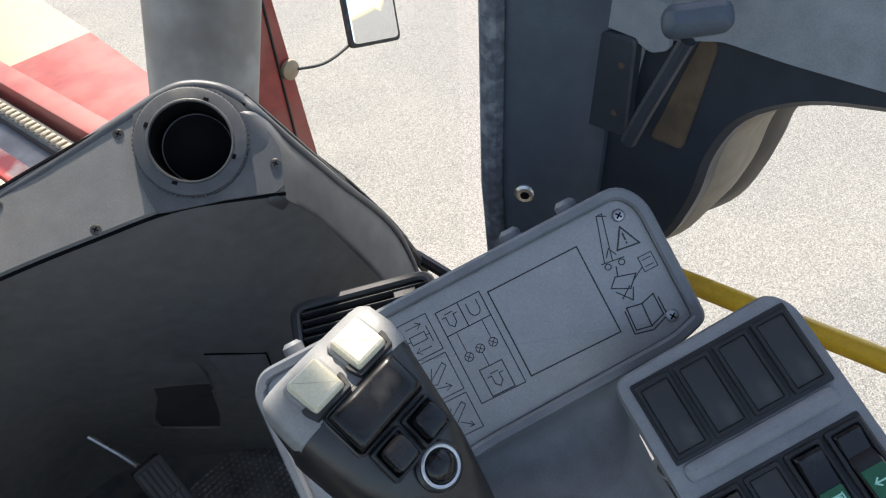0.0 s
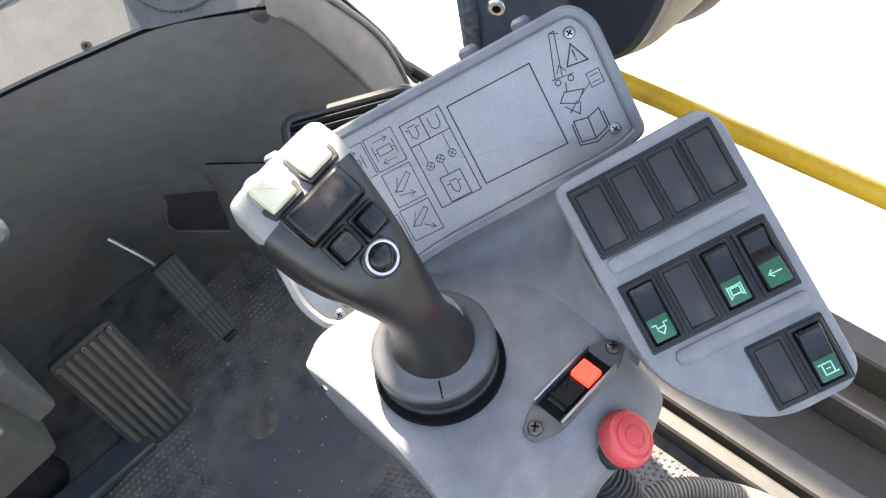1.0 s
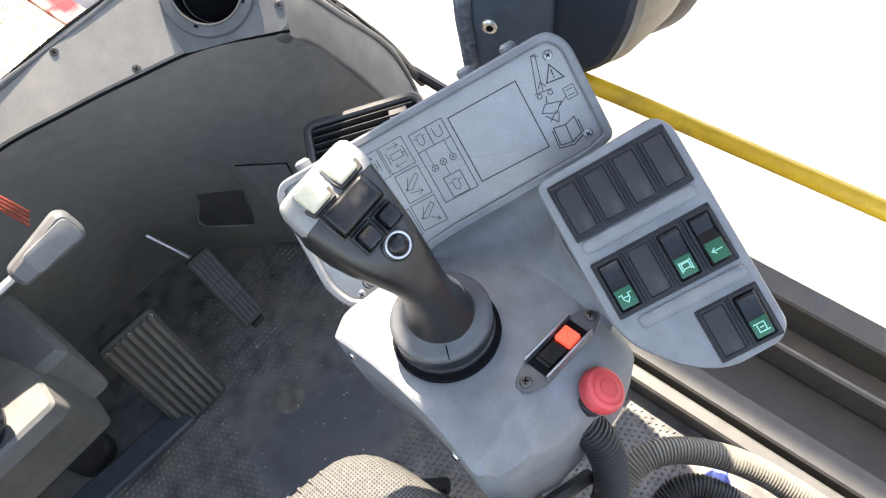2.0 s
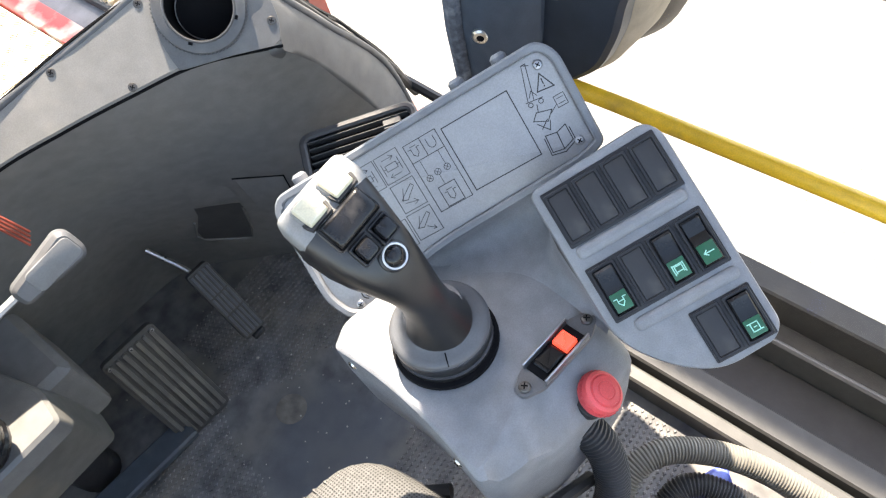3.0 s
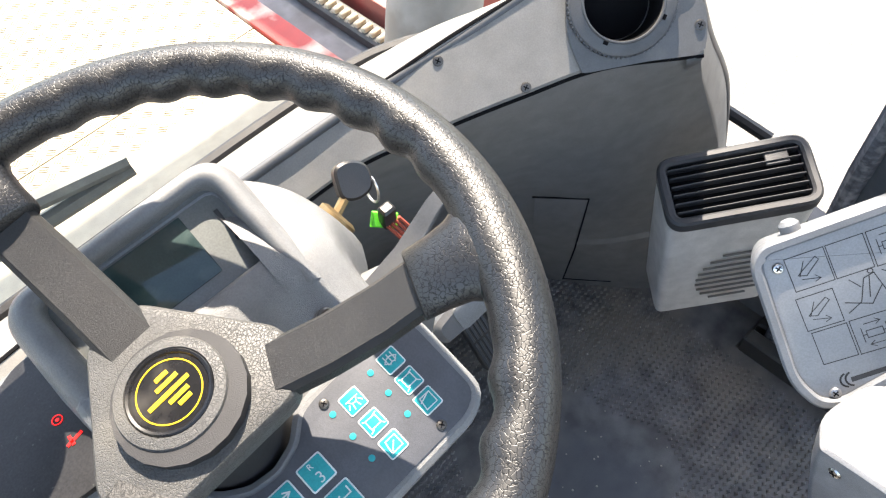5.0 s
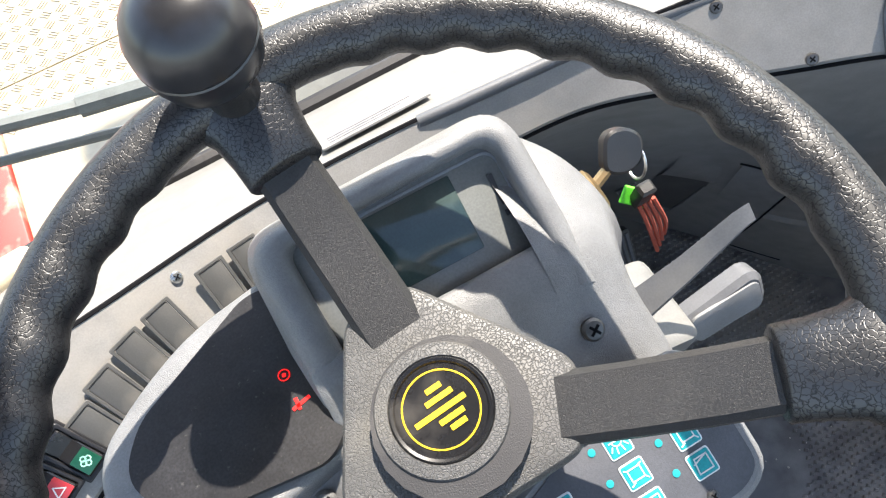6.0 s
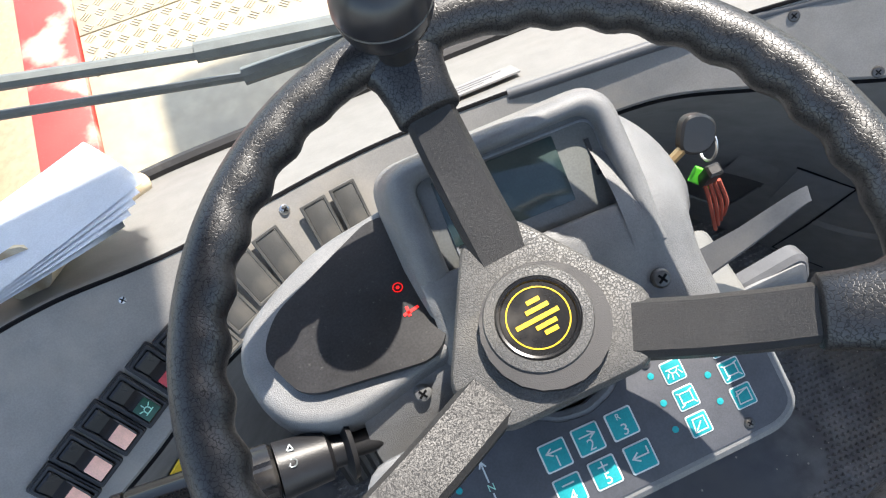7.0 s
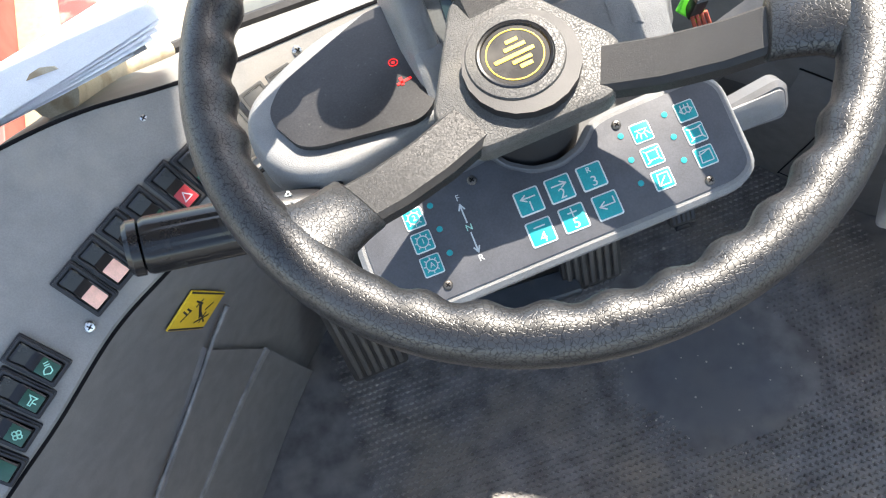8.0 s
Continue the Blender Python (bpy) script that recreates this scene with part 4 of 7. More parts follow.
loft(bm, [[(x + du, y + dv, z) for x, y in inset(DOOR, d)] for z, d, du, dv in ((0.1125, -0.011, 0.0, -0.006), (0.122, -0.018, 0.004, -0.012), (0.150, -0.028, 0.010, -0.024), (0.182, -0.026, 0.012, -0.028))], m_door)
part("door_seal", bm, M_DOORSEAL, door, "dark brown rubber door seal")
bm = B()
stack(bm, rounded([(0.40, 0.79), (0.40, 0.950), (0.183, 0.945), (-0.69, 0.985), (-0.69, 0.93), (0.169, 0.880), (0.231, 0.882), (0.28, 0.886), (0.34, 0.872), (0.352, 0.79)][::-1], 0.006), [(-0.010, 0.004), (-0.004, 0.0), (0.0, 0.0)], m_door)
part("door_top_trim", bm, M_DOORTOP, door, "lighter worn upper trim")
bm = B()
stack(bm, rrect(0.050, 0.088, 0.006, 3, (0.366, 0.828)), [(-0.022, 0.002), (-0.020, 0.0), (-0.010, 0.0)], m_door)
hinge = part("lock_plate", bm, M_DOOR, door, "dark lock plate with two holes")
for y, v in ((0.351, 0.848), (0.353, 0.804)):
    bm = B()
    lathe(bm, [(0.0028, 0.0), (0.0028, 0.002), (0.001, 0.0022)], 12, axes((0.6345, y, v), (0, 0, 1), (0, 1, 0)))
    part("hole_rim", bm, M_TAN, hinge)
bm = B()
box(bm, (0.386, 0.835, -0.0225), (0.010, 0.030, 0.004), m_door)
part("latch_slot", bm, M_VOID, hinge)
# thin tan sheet puts a warm gleam of sunlight into the trim's colour
bm = B()
stack(bm, rounded([(0.328, 0.778), (0.298, 0.776), (0.285, 0.873), (0.297, 0.884)][::-1], 0.006), [(-0.002, 0.001), (-0.0008, 0.0), (0.004, 0.0)], m_door)
part("worn_patch", bm, M_TAN, door, "tan patch painting a warm gleam of light on the trim")
bm = B()
stack(bm, rounded([(0.400, 0.876), (0.352, 0.872), (0.330, 0.862), (0.316, 0.868), (0.322, 0.905), (0.400, 0.905)][::-1], 0.004), [(-0.0175, 0.001), (-0.0165, 0.0), (-0.010, 0.0)], m_door)
part("metal_cap", bm, M_DOORTOP, door, "chipped pale metal cap over the lock")
bm = B()
tube(bm, [(0.61, 0.326, 0.800), (0.60, 0.312, 0.835), (0.60, 0.288, 0.900)], lambda t: 0.0068 - 0.001 * t, 10)
lever = part("door_lever", bm, M_DOOR, door, "dark pull lever")
bm = B()
stack(bm, rrect(0.046, 0.022, 0.010, 6), [(-0.011, 0.007), (-0.008, 0.0025), (-0.003, 0.0), (0.003, 0.0), (0.008, 0.0025), (0.011, 0.007)], axes((0.600, 0.284, 0.916), (0.55, -0.75, 0.1), (0.5, 0.4, 0.75)))
part("lever_knob", bm, M_POST, lever, "worn blue-grey knob")

# grab rail and the sill of the doorway
rail = thing("grab_rail", at(0, 0, 0), "yellow painted tubular grab rail with chipped paint", "handrail")
bm = B()
tube(bm, [(0.655, 0.44, 0.627), (0.66, 0.26, 0.633), (0.662, 0.06, 0.640), (0.664, -0.25, 0.65), (0.667, -0.65, 0.66)], 0.0102, 14)
part("rail_tube", bm, M_RAIL, rail)
sill = thing("door_sill", at(0, 0, 0), "grey painted stepped door sill with dirty channels", "door sill", kind="structure")
for name, x0, x1, z0, z1, m in (("sill_strip", 0.618, 0.645, -0.06, 0.045, M_SILL), ("sill_channel", 0.645, 0.665, -0.08, 0.0, M_SILLDK), ("sill_ledge", 0.665, 0.712, -0.08, 0.030, M_SILL), ("sill_trough", 0.712, 0.80, -0.08, 0.012, M_SILLDK), ("sill_groove", 0.60, 0.618, -0.06, -0.006, M_SILLDK),
                                ("sill_riser", 0.80, 0.812, -0.08, 0.075, M_SILL), ("sill_gutter", 0.815, 0.87, -0.08, 0.03, M_SILLDK), ("sill_beam", 0.87, 0.92, -0.1, 0.10, M_SILLDK)):
    bm = B()
    box(bm, ((x0 + x1) / 2, -0.1, (z0 + z1) / 2), (x1 - x0, 1.24, z1 - z0), bev=0.004)
    part(name, bm, m, sill)

# ---- the side console ----
F_PLAQUE = axes((0.43225, 0.310375, 0.7346), (0.75088, -0.5552, 0.35767), (0.2019, 0.7086, 0.6761))
F_ROCK = axes((0.439, 0.1053, 0.7263), (0.86285, -0.32757, 0.38495), (0.1623, 0.9008, 0.4027)) @ Matrix.Rotation(radians(-10.5), 4, "Z")
F_TOP = axes((0.35, 0.2, 0.652), (1, -0.09, 0.0), (0.09, 1, -0.11))

console = thing("side_console", at(0, 0, 0), "moulded grey plastic control console beside the seat", "control console")
TOP_IN = F_TOP.inverted()
# corner on the outer edge, the same corner on the flat top, how far the edge lies below the top
CORNERS = [((0.237, 0.336), (0.2405, 0.3335), 0.003, 0.004), ((0.2375, 0.290), (0.2410, 0.290), 0.003, 0.03), ((0.234, 0.243), (0.2375, 0.243), 0.003, 0.03), ((0.227, 0.197), (0.2305, 0.198), 0.003, 0.03),
           ((0.212, 0.136), (0.219, 0.143), 0.006, 0.008), ((0.240, 0.120), (0.256, 0.145), 0.022, 0.02), ((0.312, 0.107), (0.316, 0.160), 0.050, 0.03), ((0.405, 0.098), (0.400, 0.162), 0.050, 0.02),
           ((0.438, 0.220), (0.430, 0.220), 0.006, 0.03), ((0.405, 0.305), (0.400, 0.300), 0.006, 0.03), ((0.330, 0.336), (0.328, 0.330), 0.006, 0.03), ((0.262, 0.350), (0.266, 0.344), 0.005, 0.012)]
flat2 = lambda p: tuple((TOP_IN @ Vector((p[0], p[1], 0.652)))[:2])
RADII = [c[3] for c in CORNERS]
EDGE, FLAT = rounded([flat2(c[0]) for c in CORNERS], RADII, 4), rounded([flat2(c[1]) for c in CORNERS], RADII, 4)
DROP = [c[2] for c in CORNERS for _ in range(5)]
drop_ring = lambda t, rise, dz=0.0: [(e[0] + (f[0] - e[0]) * t, e[1] + (f[1] - e[1]) * t, -d * (1 - rise) + dz) for e, f, d in zip(EDGE, FLAT, DROP)]
mid = Vector(flat2((0.33, 0.22)))
shrunk = lambda k, z: [(mid.x + (x - mid.x) * k, mid.y + (y - mid.y) * k, z - 0.9 * d) for (x, y), d in zip(EDGE, DROP)]
bm = B()
loft(bm, [shrunk(0.86, -0.150), shrunk(0.93, -0.110), shrunk(0.982, -0.050), shrunk(0.995, -0.022), drop_ring(0.0, 0.0, -0.004), drop_ring(0.04, 0.06), drop_ring(0.16, 0.22), drop_ring(0.84, 0.94), drop_ring(0.96, 0.995), drop_ring(1.05, 1.0)], F_TOP)
shell = part("console_shell", bm, M_CONSOLE, console, sharp=25)
# cowl that rises from the top to the plaque and the switch housing
P3 = lambda f, u, v, h=0.0: tuple(f @ Vector((u, v, h)))
low = [P3(F_TOP, -0.088, 0.125, -0.002), P3(F_TOP, -0.03, 0.105, 0.0), P3(F_TOP, 0.02, 0.072, 0.0), P3(F_TOP, 0.050, 0.030, 0.0), P3(F_TOP, 0.052, -0.02, 0.0), P3(F_TOP, 0.045, -0.075, 0.0)]
high = [P3(F_PLAQUE, -0.165, -0.083, -0.004), P3(F_PLAQUE, -0.09, -0.062, -0.004), P3(F_PLAQUE, -0.01, -0.055, -0.004), P3(F_PLAQUE, 0.07, -0.052, -0.004), P3(F_ROCK, -0.066, 0.075, -0.012), P3(F_ROCK, -0.062, -0.035, -0.014)]
mids = [[tuple(Vector(a).lerp(Vector(b), t) + Vector((0.02, 0.012, -0.022)) * (4 * t * (1 - t)) * 0.6) for a, b in zip(low, high)] for t in (0.25, 0.5, 0.75)]
bm = B()
loft(bm, smooth_band([low, *mids, high], 5), closed=False)
part("console_cowl", bm, M_CONSOLE, console, sharp=70)
bm = B()
stack(bm, rounded([(-0.10, -0.07), (0.04, -0.09), (0.06, 0.06), (-0.08, 0.11)], 0.02), [(-0.22, 0.03), (-0.10, 0.0)], F_TOP)
part("console_belly", bm, M_BLANK, console)
bm = B()
box(bm, (-0.085, -0.045, -0.115), (0.055, 0.02, 0.05), F_TOP, 0.004)
tube(bm, [(0.215, 0.19, 0.50), (0.18, 0.235, 0.49)], 0.009, 8)
tube(bm, [(0.26, 0.10, 0.50), (0.32, 0.085, 0.47)], 0.008, 8)
part("mounting_bracket", bm, M_BLANK, console)
bm = B()
tube(bm, [(0.30, 0.17, 0.0), (0.32, 0.19, 0.50)], 0.035, 14)
part("console_leg", bm, M_BLANK, console)
for p in ((0.2385, 0.316, 0.618), (0.2225, 0.171, 0.622)):
    screw(axes(p, (-0.12, -0.99, 0), (0.0, 0.0, 1)), 0.0055, M_CHROME, "bright hex-head screw in the console side")

# plaque in its tray
plaque = thing("instruction_plaque", F_PLAQUE, "printed grey instruction plaque in a raised plastic tray", "instruction plate")
TRAY = rounded([(-0.197, -0.055), (-0.184, -0.082), (-0.164, -0.088), (-0.07, -0.062), (0.10, -0.054), (0.125, -0.046), (0.125, 0.048), (0.112, 0.066), (-0.180, 0.064), (-0.192, 0.050)],
               [0.02, 0.01, 0.01, 0.03, 0.01, 0.008, 0.012, 0.012, 0.012, 0.012], 4)
bm = B()
stack(bm, TRAY, [(-0.034, 0.012), (-0.030, 0.004), (-0.004, 0.0), (-0.0022, 0.001)])
tray = part("tray", bm, M_RIM_PL, plaque)
bm = B()
rim(bm, TRAY, inset(TRAY, 0.0085), -0.0035, 0.0055, 0.0018)
part("tray_rim", bm, M_RIM_PL, plaque)
bm = B()
slab(bm, inset(TRAY, 0.0088), -0.002, 0.0006, 0.0003)
part("printed_plate", bm, M_PLATE, plaque)
ink = B()
Z0, Z1 = 0.0004, 0.0009
strokes(ink, [rect2(-0.0025, -0.028, 0.068, 0.0395)], 0.0010, Z0, Z1)
strokes(ink, [rect2(-0.0435, -0.030, -0.0080, 0.043), rect2(-0.0435, 0.024, -0.0258, 0.043), rect2(-0.0258, 0.024, -0.008, 0.043), rect2(-0.034, -0.029, -0.016, -0.008)], 0.0007, Z0, Z1)
for x, y in ((-0.036, 0.004), (-0.026, 0.006), (-0.0155, 0.006)):
    strokes(ink, [circle2((x, y), 0.0032), [(x - .0022, y - .0022), (x + .0022, y + .0022)], [(x - .0022, y + .0022), (x + .0022, y - .0022)]], 0.0005, Z0, Z1)
strokes(ink, [[(-0.036, 0.007), (-0.036, 0.024)], [(-0.0155, 0.009), (-0.0155, 0.024)], [(-0.026, 0.003), (-0.026, -0.008)]], 0.0005, Z0, Z1)
clamp = lambda x, y, s=1.0: [[(x - .006 * s, y + .003 * s), (x - .003 * s, y + .003 * s), (x - .003 * s, y - .003 * s), (x, y - .006 * s), (x + .003 * s, y - .003 * s), (x + .003 * s, y + .003 * s), (x + .006 * s, y + .003 * s)], [(x - .003 * s, y + .005 * s), (x + .003 * s, y + .005 * s)]]
for x, y in ((-0.035, 0.034), (-0.025, -0.0185)):
    strokes(ink, clamp(x, y), 0.0006, Z0, Z1)
strokes(ink, [circle2((-0.0168, 0.0325), 0.004, 8, 180, 360) + [(-0.0128, 0.039)], [(-0.0208, 0.0325), (-0.0208, 0.039)]], 0.0006, Z0, Z1)
cells = [(-0.1665, 0.0180, -0.1370, 0.0465), (-0.1355, 0.0180, -0.1080, 0.0465), (-0.1060, 0.0175, -0.0775, 0.0465), (-0.0755, 0.0180, -0.0500, 0.0465),
         (-0.1690, -0.0165, -0.1412, 0.0120), (-0.1670, -0.0476, -0.1405, -0.0190), (-0.1385, -0.0480, -0.1085, -0.0185), (-0.1065, -0.0470, -0.0790, -0.0185),
         (-0.0755, -0.0145, -0.0500, 0.0150), (-0.0765, -0.0450, -0.0500, -0.0175)]
for x0, y0, x1, y1 in cells:
    strokes(ink, [rect2(x0, y0, x1, y1)], 0.0006, Z0, Z1)
boom = lambda x, y: [[(x - .009, y - .004), (x - .003, y - .006), (x + .009, y + .004), (x + .007, y + .007), (x - .005, y - .001), (x - .009, y - .004)], [(x - .008, y - .005), (x - .002, y + .006)]]
arrow = lambda x0, y0, x1, y1: [[(x0, y0), (x1, y1)], [(x1 - (x1 - x0) * .3 - (y1 - y0) * .2, y1 - (y1 - y0) * .3 + (x1 - x0) * .2), (x1, y1), (x1 - (x1 - x0) * .3 + (y1 - y0) * .2, y1 - (y1 - y0) * .3 - (x1 - x0) * .2)]]
for i in (0, 4, 8, 9):
    x0, y0, x1, y1 = cells[i]
    x, y = (x0 + x1) / 2, (y0 + y1) / 2
    strokes(ink, boom(x, y + 0.002), 0.0006, Z0, Z1)
    strokes(ink, arrow(x - 0.007, y - 0.006, x + 0.006, y - 0.009) if i != 9 else arrow(x, y - 0.004, x + 0.008, y - 0.010), 0.0005, Z0, Z1)
for i in (2, 3, 6, 7):
    x0, y0, x1, y1 = cells[i]
    x, y = (x0 + x1) / 2, (y0 + y1) / 2
    strokes(ink, [rect2(x - .006, y - .003, x + .006, y + .003), [(x - .009, y - .006), (x - .009, y + .006)], [(x + .009, y - .006), (x + .009, y + .006)], [(x - .009, y), (x - .006, y)], [(x + .006, y), (x + .009, y)]], 0.0006, Z0, Z1)
    strokes(ink, arrow(x - 0.006, y + 0.009, x + 0.006, y + 0.009) + arrow(x + 0.006, y - 0.009, x - 0.006, y - 0.009), 0.0005, Z0, Z1)
# crane drawing, warning sign, arm-rest drawing, book
strokes(ink, [[(-0.136, -0.012), (-0.125, -0.006), (-0.118, 0.012), (-0.110, 0.014), (-0.106, -0.002), (-0.092, -0.012)], [(-0.136, -0.003), (-0.118, -0.010), (-0.108, 0.002)], [(-0.114, 0.012), (-0.118, -0.004)],
              [(-0.128, 0.014), (-0.122, 0.006)], [(-0.104, 0.014), (-0.092, 0.004), (-0.086, 0.010)], circle2((-0.112, 0.016), 0.002, 8), [(-0.104, -0.006), (-0.088, -0.006)], circle2((-0.096, -0.004), 0.003, 8)], 0.0007, Z0, Z1)
strokes(ink, [[(0.080, 0.020), (0.090, 0.052), (0.094, 0.052), (0.086, 0.020)], [(0.078, 0.020), (0.094, 0.018)], circle2((0.081, 0.0165), 0.0022, 8), circle2((0.091, 0.0155), 0.0022, 8), [(0.083, 0.023), (0.087, 0.028), (0.090, 0.022)], [(0.090, 0.052), (0.096, 0.049)]], 0.0007, Z0, Z1)
strokes(ink, [[(0.092, 0.024), (0.108, 0.022), (0.101, 0.038), (0.092, 0.024)]], 0.0011, Z0, Z1)
strokes(ink, [[(0.1005, 0.033), (0.1003, 0.0285)], [(0.1002, 0.0262), (0.1002, 0.0258)]], 0.0011, Z0, Z1)
strokes(ink, [rect2(0.102, 0.002, 0.112, 0.013), [(0.104, 0.005), (0.110, 0.005)], [(0.104, 0.010), (0.110, 0.010)], [(0.102, 0.006), (0.092, 0.0)]], 0.0006, Z0, Z1)
strokes(ink, [[(0.076, 0.002), (0.088, -0.004), (0.096, 0.004), (0.082, 0.008), (0.076, 0.002)], [(0.078, -0.002), (0.086, -0.012), (0.090, -0.004)], [(0.086, 0.014), (0.084, 0.008)], [(0.088, -0.002), (0.080, -0.008)]], 0.0008, Z0, Z1)
strokes(ink, [[(0.078, -0.032), (0.089, -0.034), (0.100, -0.030), (0.100, -0.014), (0.090, -0.017), (0.079, -0.015), (0.078, -0.032)], [(0.089, -0.034), (0.090, -0.017)], [(0.076, -0.034), (0.089, -0.037), (0.102, -0.032), (0.102, -0.018)], [(0.076, -0.034), (0.077, -0.017)]], 0.0009, Z0, Z1)
# maker's mark as plain arcs and a bar of strokes
strokes(ink, [circle2((-0.154, -0.066), 0.006, 8, 110, 250), circle2((-0.150, -0.066), 0.006, 8, 110, 250)], 0.0014, Z0, Z1)
strokes(ink, [[(-0.150, -0.0665), (-0.126, -0.0655)]], 0.0040, Z0, Z1)
part("printing", ink, M_INK, plaque, "black printed diagrams and frames")
for u, v, mm in ((0.1038, 0.0456, M_STEEL), (0.1046, -0.0338, M_STEEL), (-0.1667, -0.0735, M_STEEL), (-0.1726, 0.0415, M_CHROME)):
    screw(F_PLAQUE @ at(u, v, 0.0006), 0.0046, mm, "small cross-head screw in the plaque's corner")
for u in (-0.153, 0.03, 0.075):
    bm = B()
    lathe(bm, [(0.008, -0.006), (0.008, 0.004), (0.005, 0.007)], 12, F_PLAQUE @ Matrix.Translation((u, 0.066, -0.010)) @ Matrix.Rotation(radians(-90), 4, "X"))
    part("edge_boss", bm, M_RIM_PL, plaque, m=F_PLAQUE.inverted())

# housing of the rocker switches
housing = thing("switch_housing", F_ROCK, "raised grey plastic housing for the rocker switches", "switch panel")
HOUS = rounded([(-0.066, 0.112), (-0.066, -0.040), (-0.032, -0.083), (0.0, -0.103), (0.050, -0.101), (0.061, -0.090), (0.060, 0.100), (0.050, 0.114)],
               [0.012, 0.03, 0.03, 0.02, 0.012, 0.012, 0.012, 0.012], 5)
bm = B()
stack(bm, HOUS, [(-0.075, 0.03), (-0.05, 0.012), (-0.022, 0.002), (-0.006, 0.0), (-0.0016, 0.0014), (0.0, 0.005)])
part("housing_shell", bm, M_CONSOLE, housing)
for u0, u1, v in ((-0.056, 0.050, 0.0430), (-0.045, 0.053, -0.0345)):
    bm = B()
    stack(bm, rrect(u1 - u0, 0.0125, 0.006, 5, ((u0 + u1) / 2, v)), [(-0.002, 0.0), (0.002, 0.0006), (0.0036, 0.0022), (0.0042, 0.0045)])
    part("moulded_ridge", bm, M_CONSOLE, housing)
for u0, u1, v0, v1 in ((-0.0575, 0.0525, 0.0500, 0.1045), (-0.0575, 0.0525, -0.0245, 0.0290), (-0.0020, 0.0535, -0.0950, -0.0465)):
    bm = B()
    slab(bm, rrect(u1 - u0, v1 - v0, 0.0015, 2, ((u0 + u1) / 2, (v0 + v1) / 2)), -0.003, 0.0012, 0.0004)
    part("switch_frame", bm, M_BEZEL, housing, "black switch carrier")


def blank_cover(m, w=0.0185, h=0.043, label="blank black cover plate in a switch slot", frame_mat=M_BEZEL, plate_mat=M_BLANK):
    t = thing("switch_blank", m, label, "blank cover", "blank switch covers")
    b = B()
    rim(b, rrect(w + 0.006, h + 0.006, 0.002, 3), rrect(w, h, 0.001, 3), 0.0006, 0.0024, 0.0005)
    part("blank_frame", b, frame_mat, t)
    b = B()
    slab(b, rrect(w - 0.0006, h - 0.0006, 0.001, 3), 0.0, 0.0014, 0.0003)
    part("blank_plate", b, plate_mat, t)
    return t


def rocker(m, lens, icon=None, up=True, w=0.0185, h=0.043, label="black rocker switch with a green lens", ink_mat=None):
    """A rocker: bezel, tilted two-part key, coloured lens window, printed sign."""
    t = thing("rocker_switch", m, label, "rocker switch", "rocker switches")
    b = B()
    rim(b, rrect(w + 0.006, h + 0.006, 0.002, 3), rrect(w, h, 0.001, 3), 0.0006, 0.0030, 0.0006)
    part("bezel", b, M_BEZEL, t)
    b = B()
    a = h / 2 - 0.0006
    hi, lo = (0.0085, 0.0030) if up else (0.0045, 0.0075)
    x = w / 2 - 0.0006
    sec = lambda y, z: [(-x, y, 0.0), (x, y, 0.0), (x, y, z - 0.001), (x - 0.001, y, z), (-x + 0.001, y, z), (-x, y, z - 0.001)]
    loft(b, [sec(a, hi - 0.002), sec(a - 0.002, hi), sec(a * 0.3, hi - 0.0030), sec(-a * 0.05, (hi + lo) / 2 - 0.0010), sec(-a + 0.002, lo + 0.0008), sec(-a, lo - 0.001)])
    key = part("key", b, M_GLOSS, t)
    slope = math.degrees(math.atan2((hi + lo) / 2 - 0.0010 - lo - 0.0008, a * 0.95))
    ml = Matrix.Translation((0, -a * 0.52, ((hi + lo) / 2 - 0.001 + lo + 0.0008) / 2 + 0.0003)) @ Matrix.Rotation(radians(slope), 4, "X")
    b = B()
    slab(b, rrect(w - 0.0035, h * 0.40, 0.0008, 2), -0.0006, 0.0004, 0.0002)
    part("lens", b, lens, key, m=ml)
    if icon:
        b = B()
        strokes(b, [[(px * 0.0108, py * 0.0108) for px, py in s] for s in icon], 0.0009, 0.0003, 0.0007)
        part("sign", b, ink_mat or M_GREENINK, key, m=ml)
    return t


ICON_CLAMP = [[(-.5, .3), (-.25, .3), (-.25, -.1), (0, -.4), (.25, -.1), (.25, .3), (.5, .3)], [(-.25, .05), (.25, .05)]]
ICON_BOX = [rect2(-.3, -.2, .3, .25), [(-.45, -.4), (-.45, .4)], [(.45, -.4), (.45, .4)], [(-.45, .35), (.45, .35)], [(-.45, -.3), (-.3, -.3)], [(.3, -.3), (.45, -.3)]]
ICON_ARROW = [[(.4, 0), (-.4, 0)], [(-.15, .2), (-.4, 0), (-.15, -.2)]]
ICON_FRAME = [rect2(-.3, -.35, .3, .35), [(-.5, .35), (-.3, .35)], [(.3, -.35), (.5, -.35)], [(-.1, 0), (.1, 0)]]
for u in (-0.0438, -0.0163, 0.0112, 0.0387):
    blank_cover(F_ROCK @ at(u, 0.0772, 0.0012))
blank_cover(F_ROCK @ at(-0.0163, 0.0022, 0.0012))
blank_cover(F_ROCK @ at(0.0117, -0.0708, 0.0012), h=0.040)
rocker(F_ROCK @ at(-0.0438, 0.0022, 0.0012), M_GREEN, ICON_CLAMP, True, label="black rocker switch with a green clamp sign")
rocker(F_ROCK @ at(0.0112, 0.0022, 0.0012), M_GREEN, ICON_BOX, True, label="black rocker switch with a green container sign")
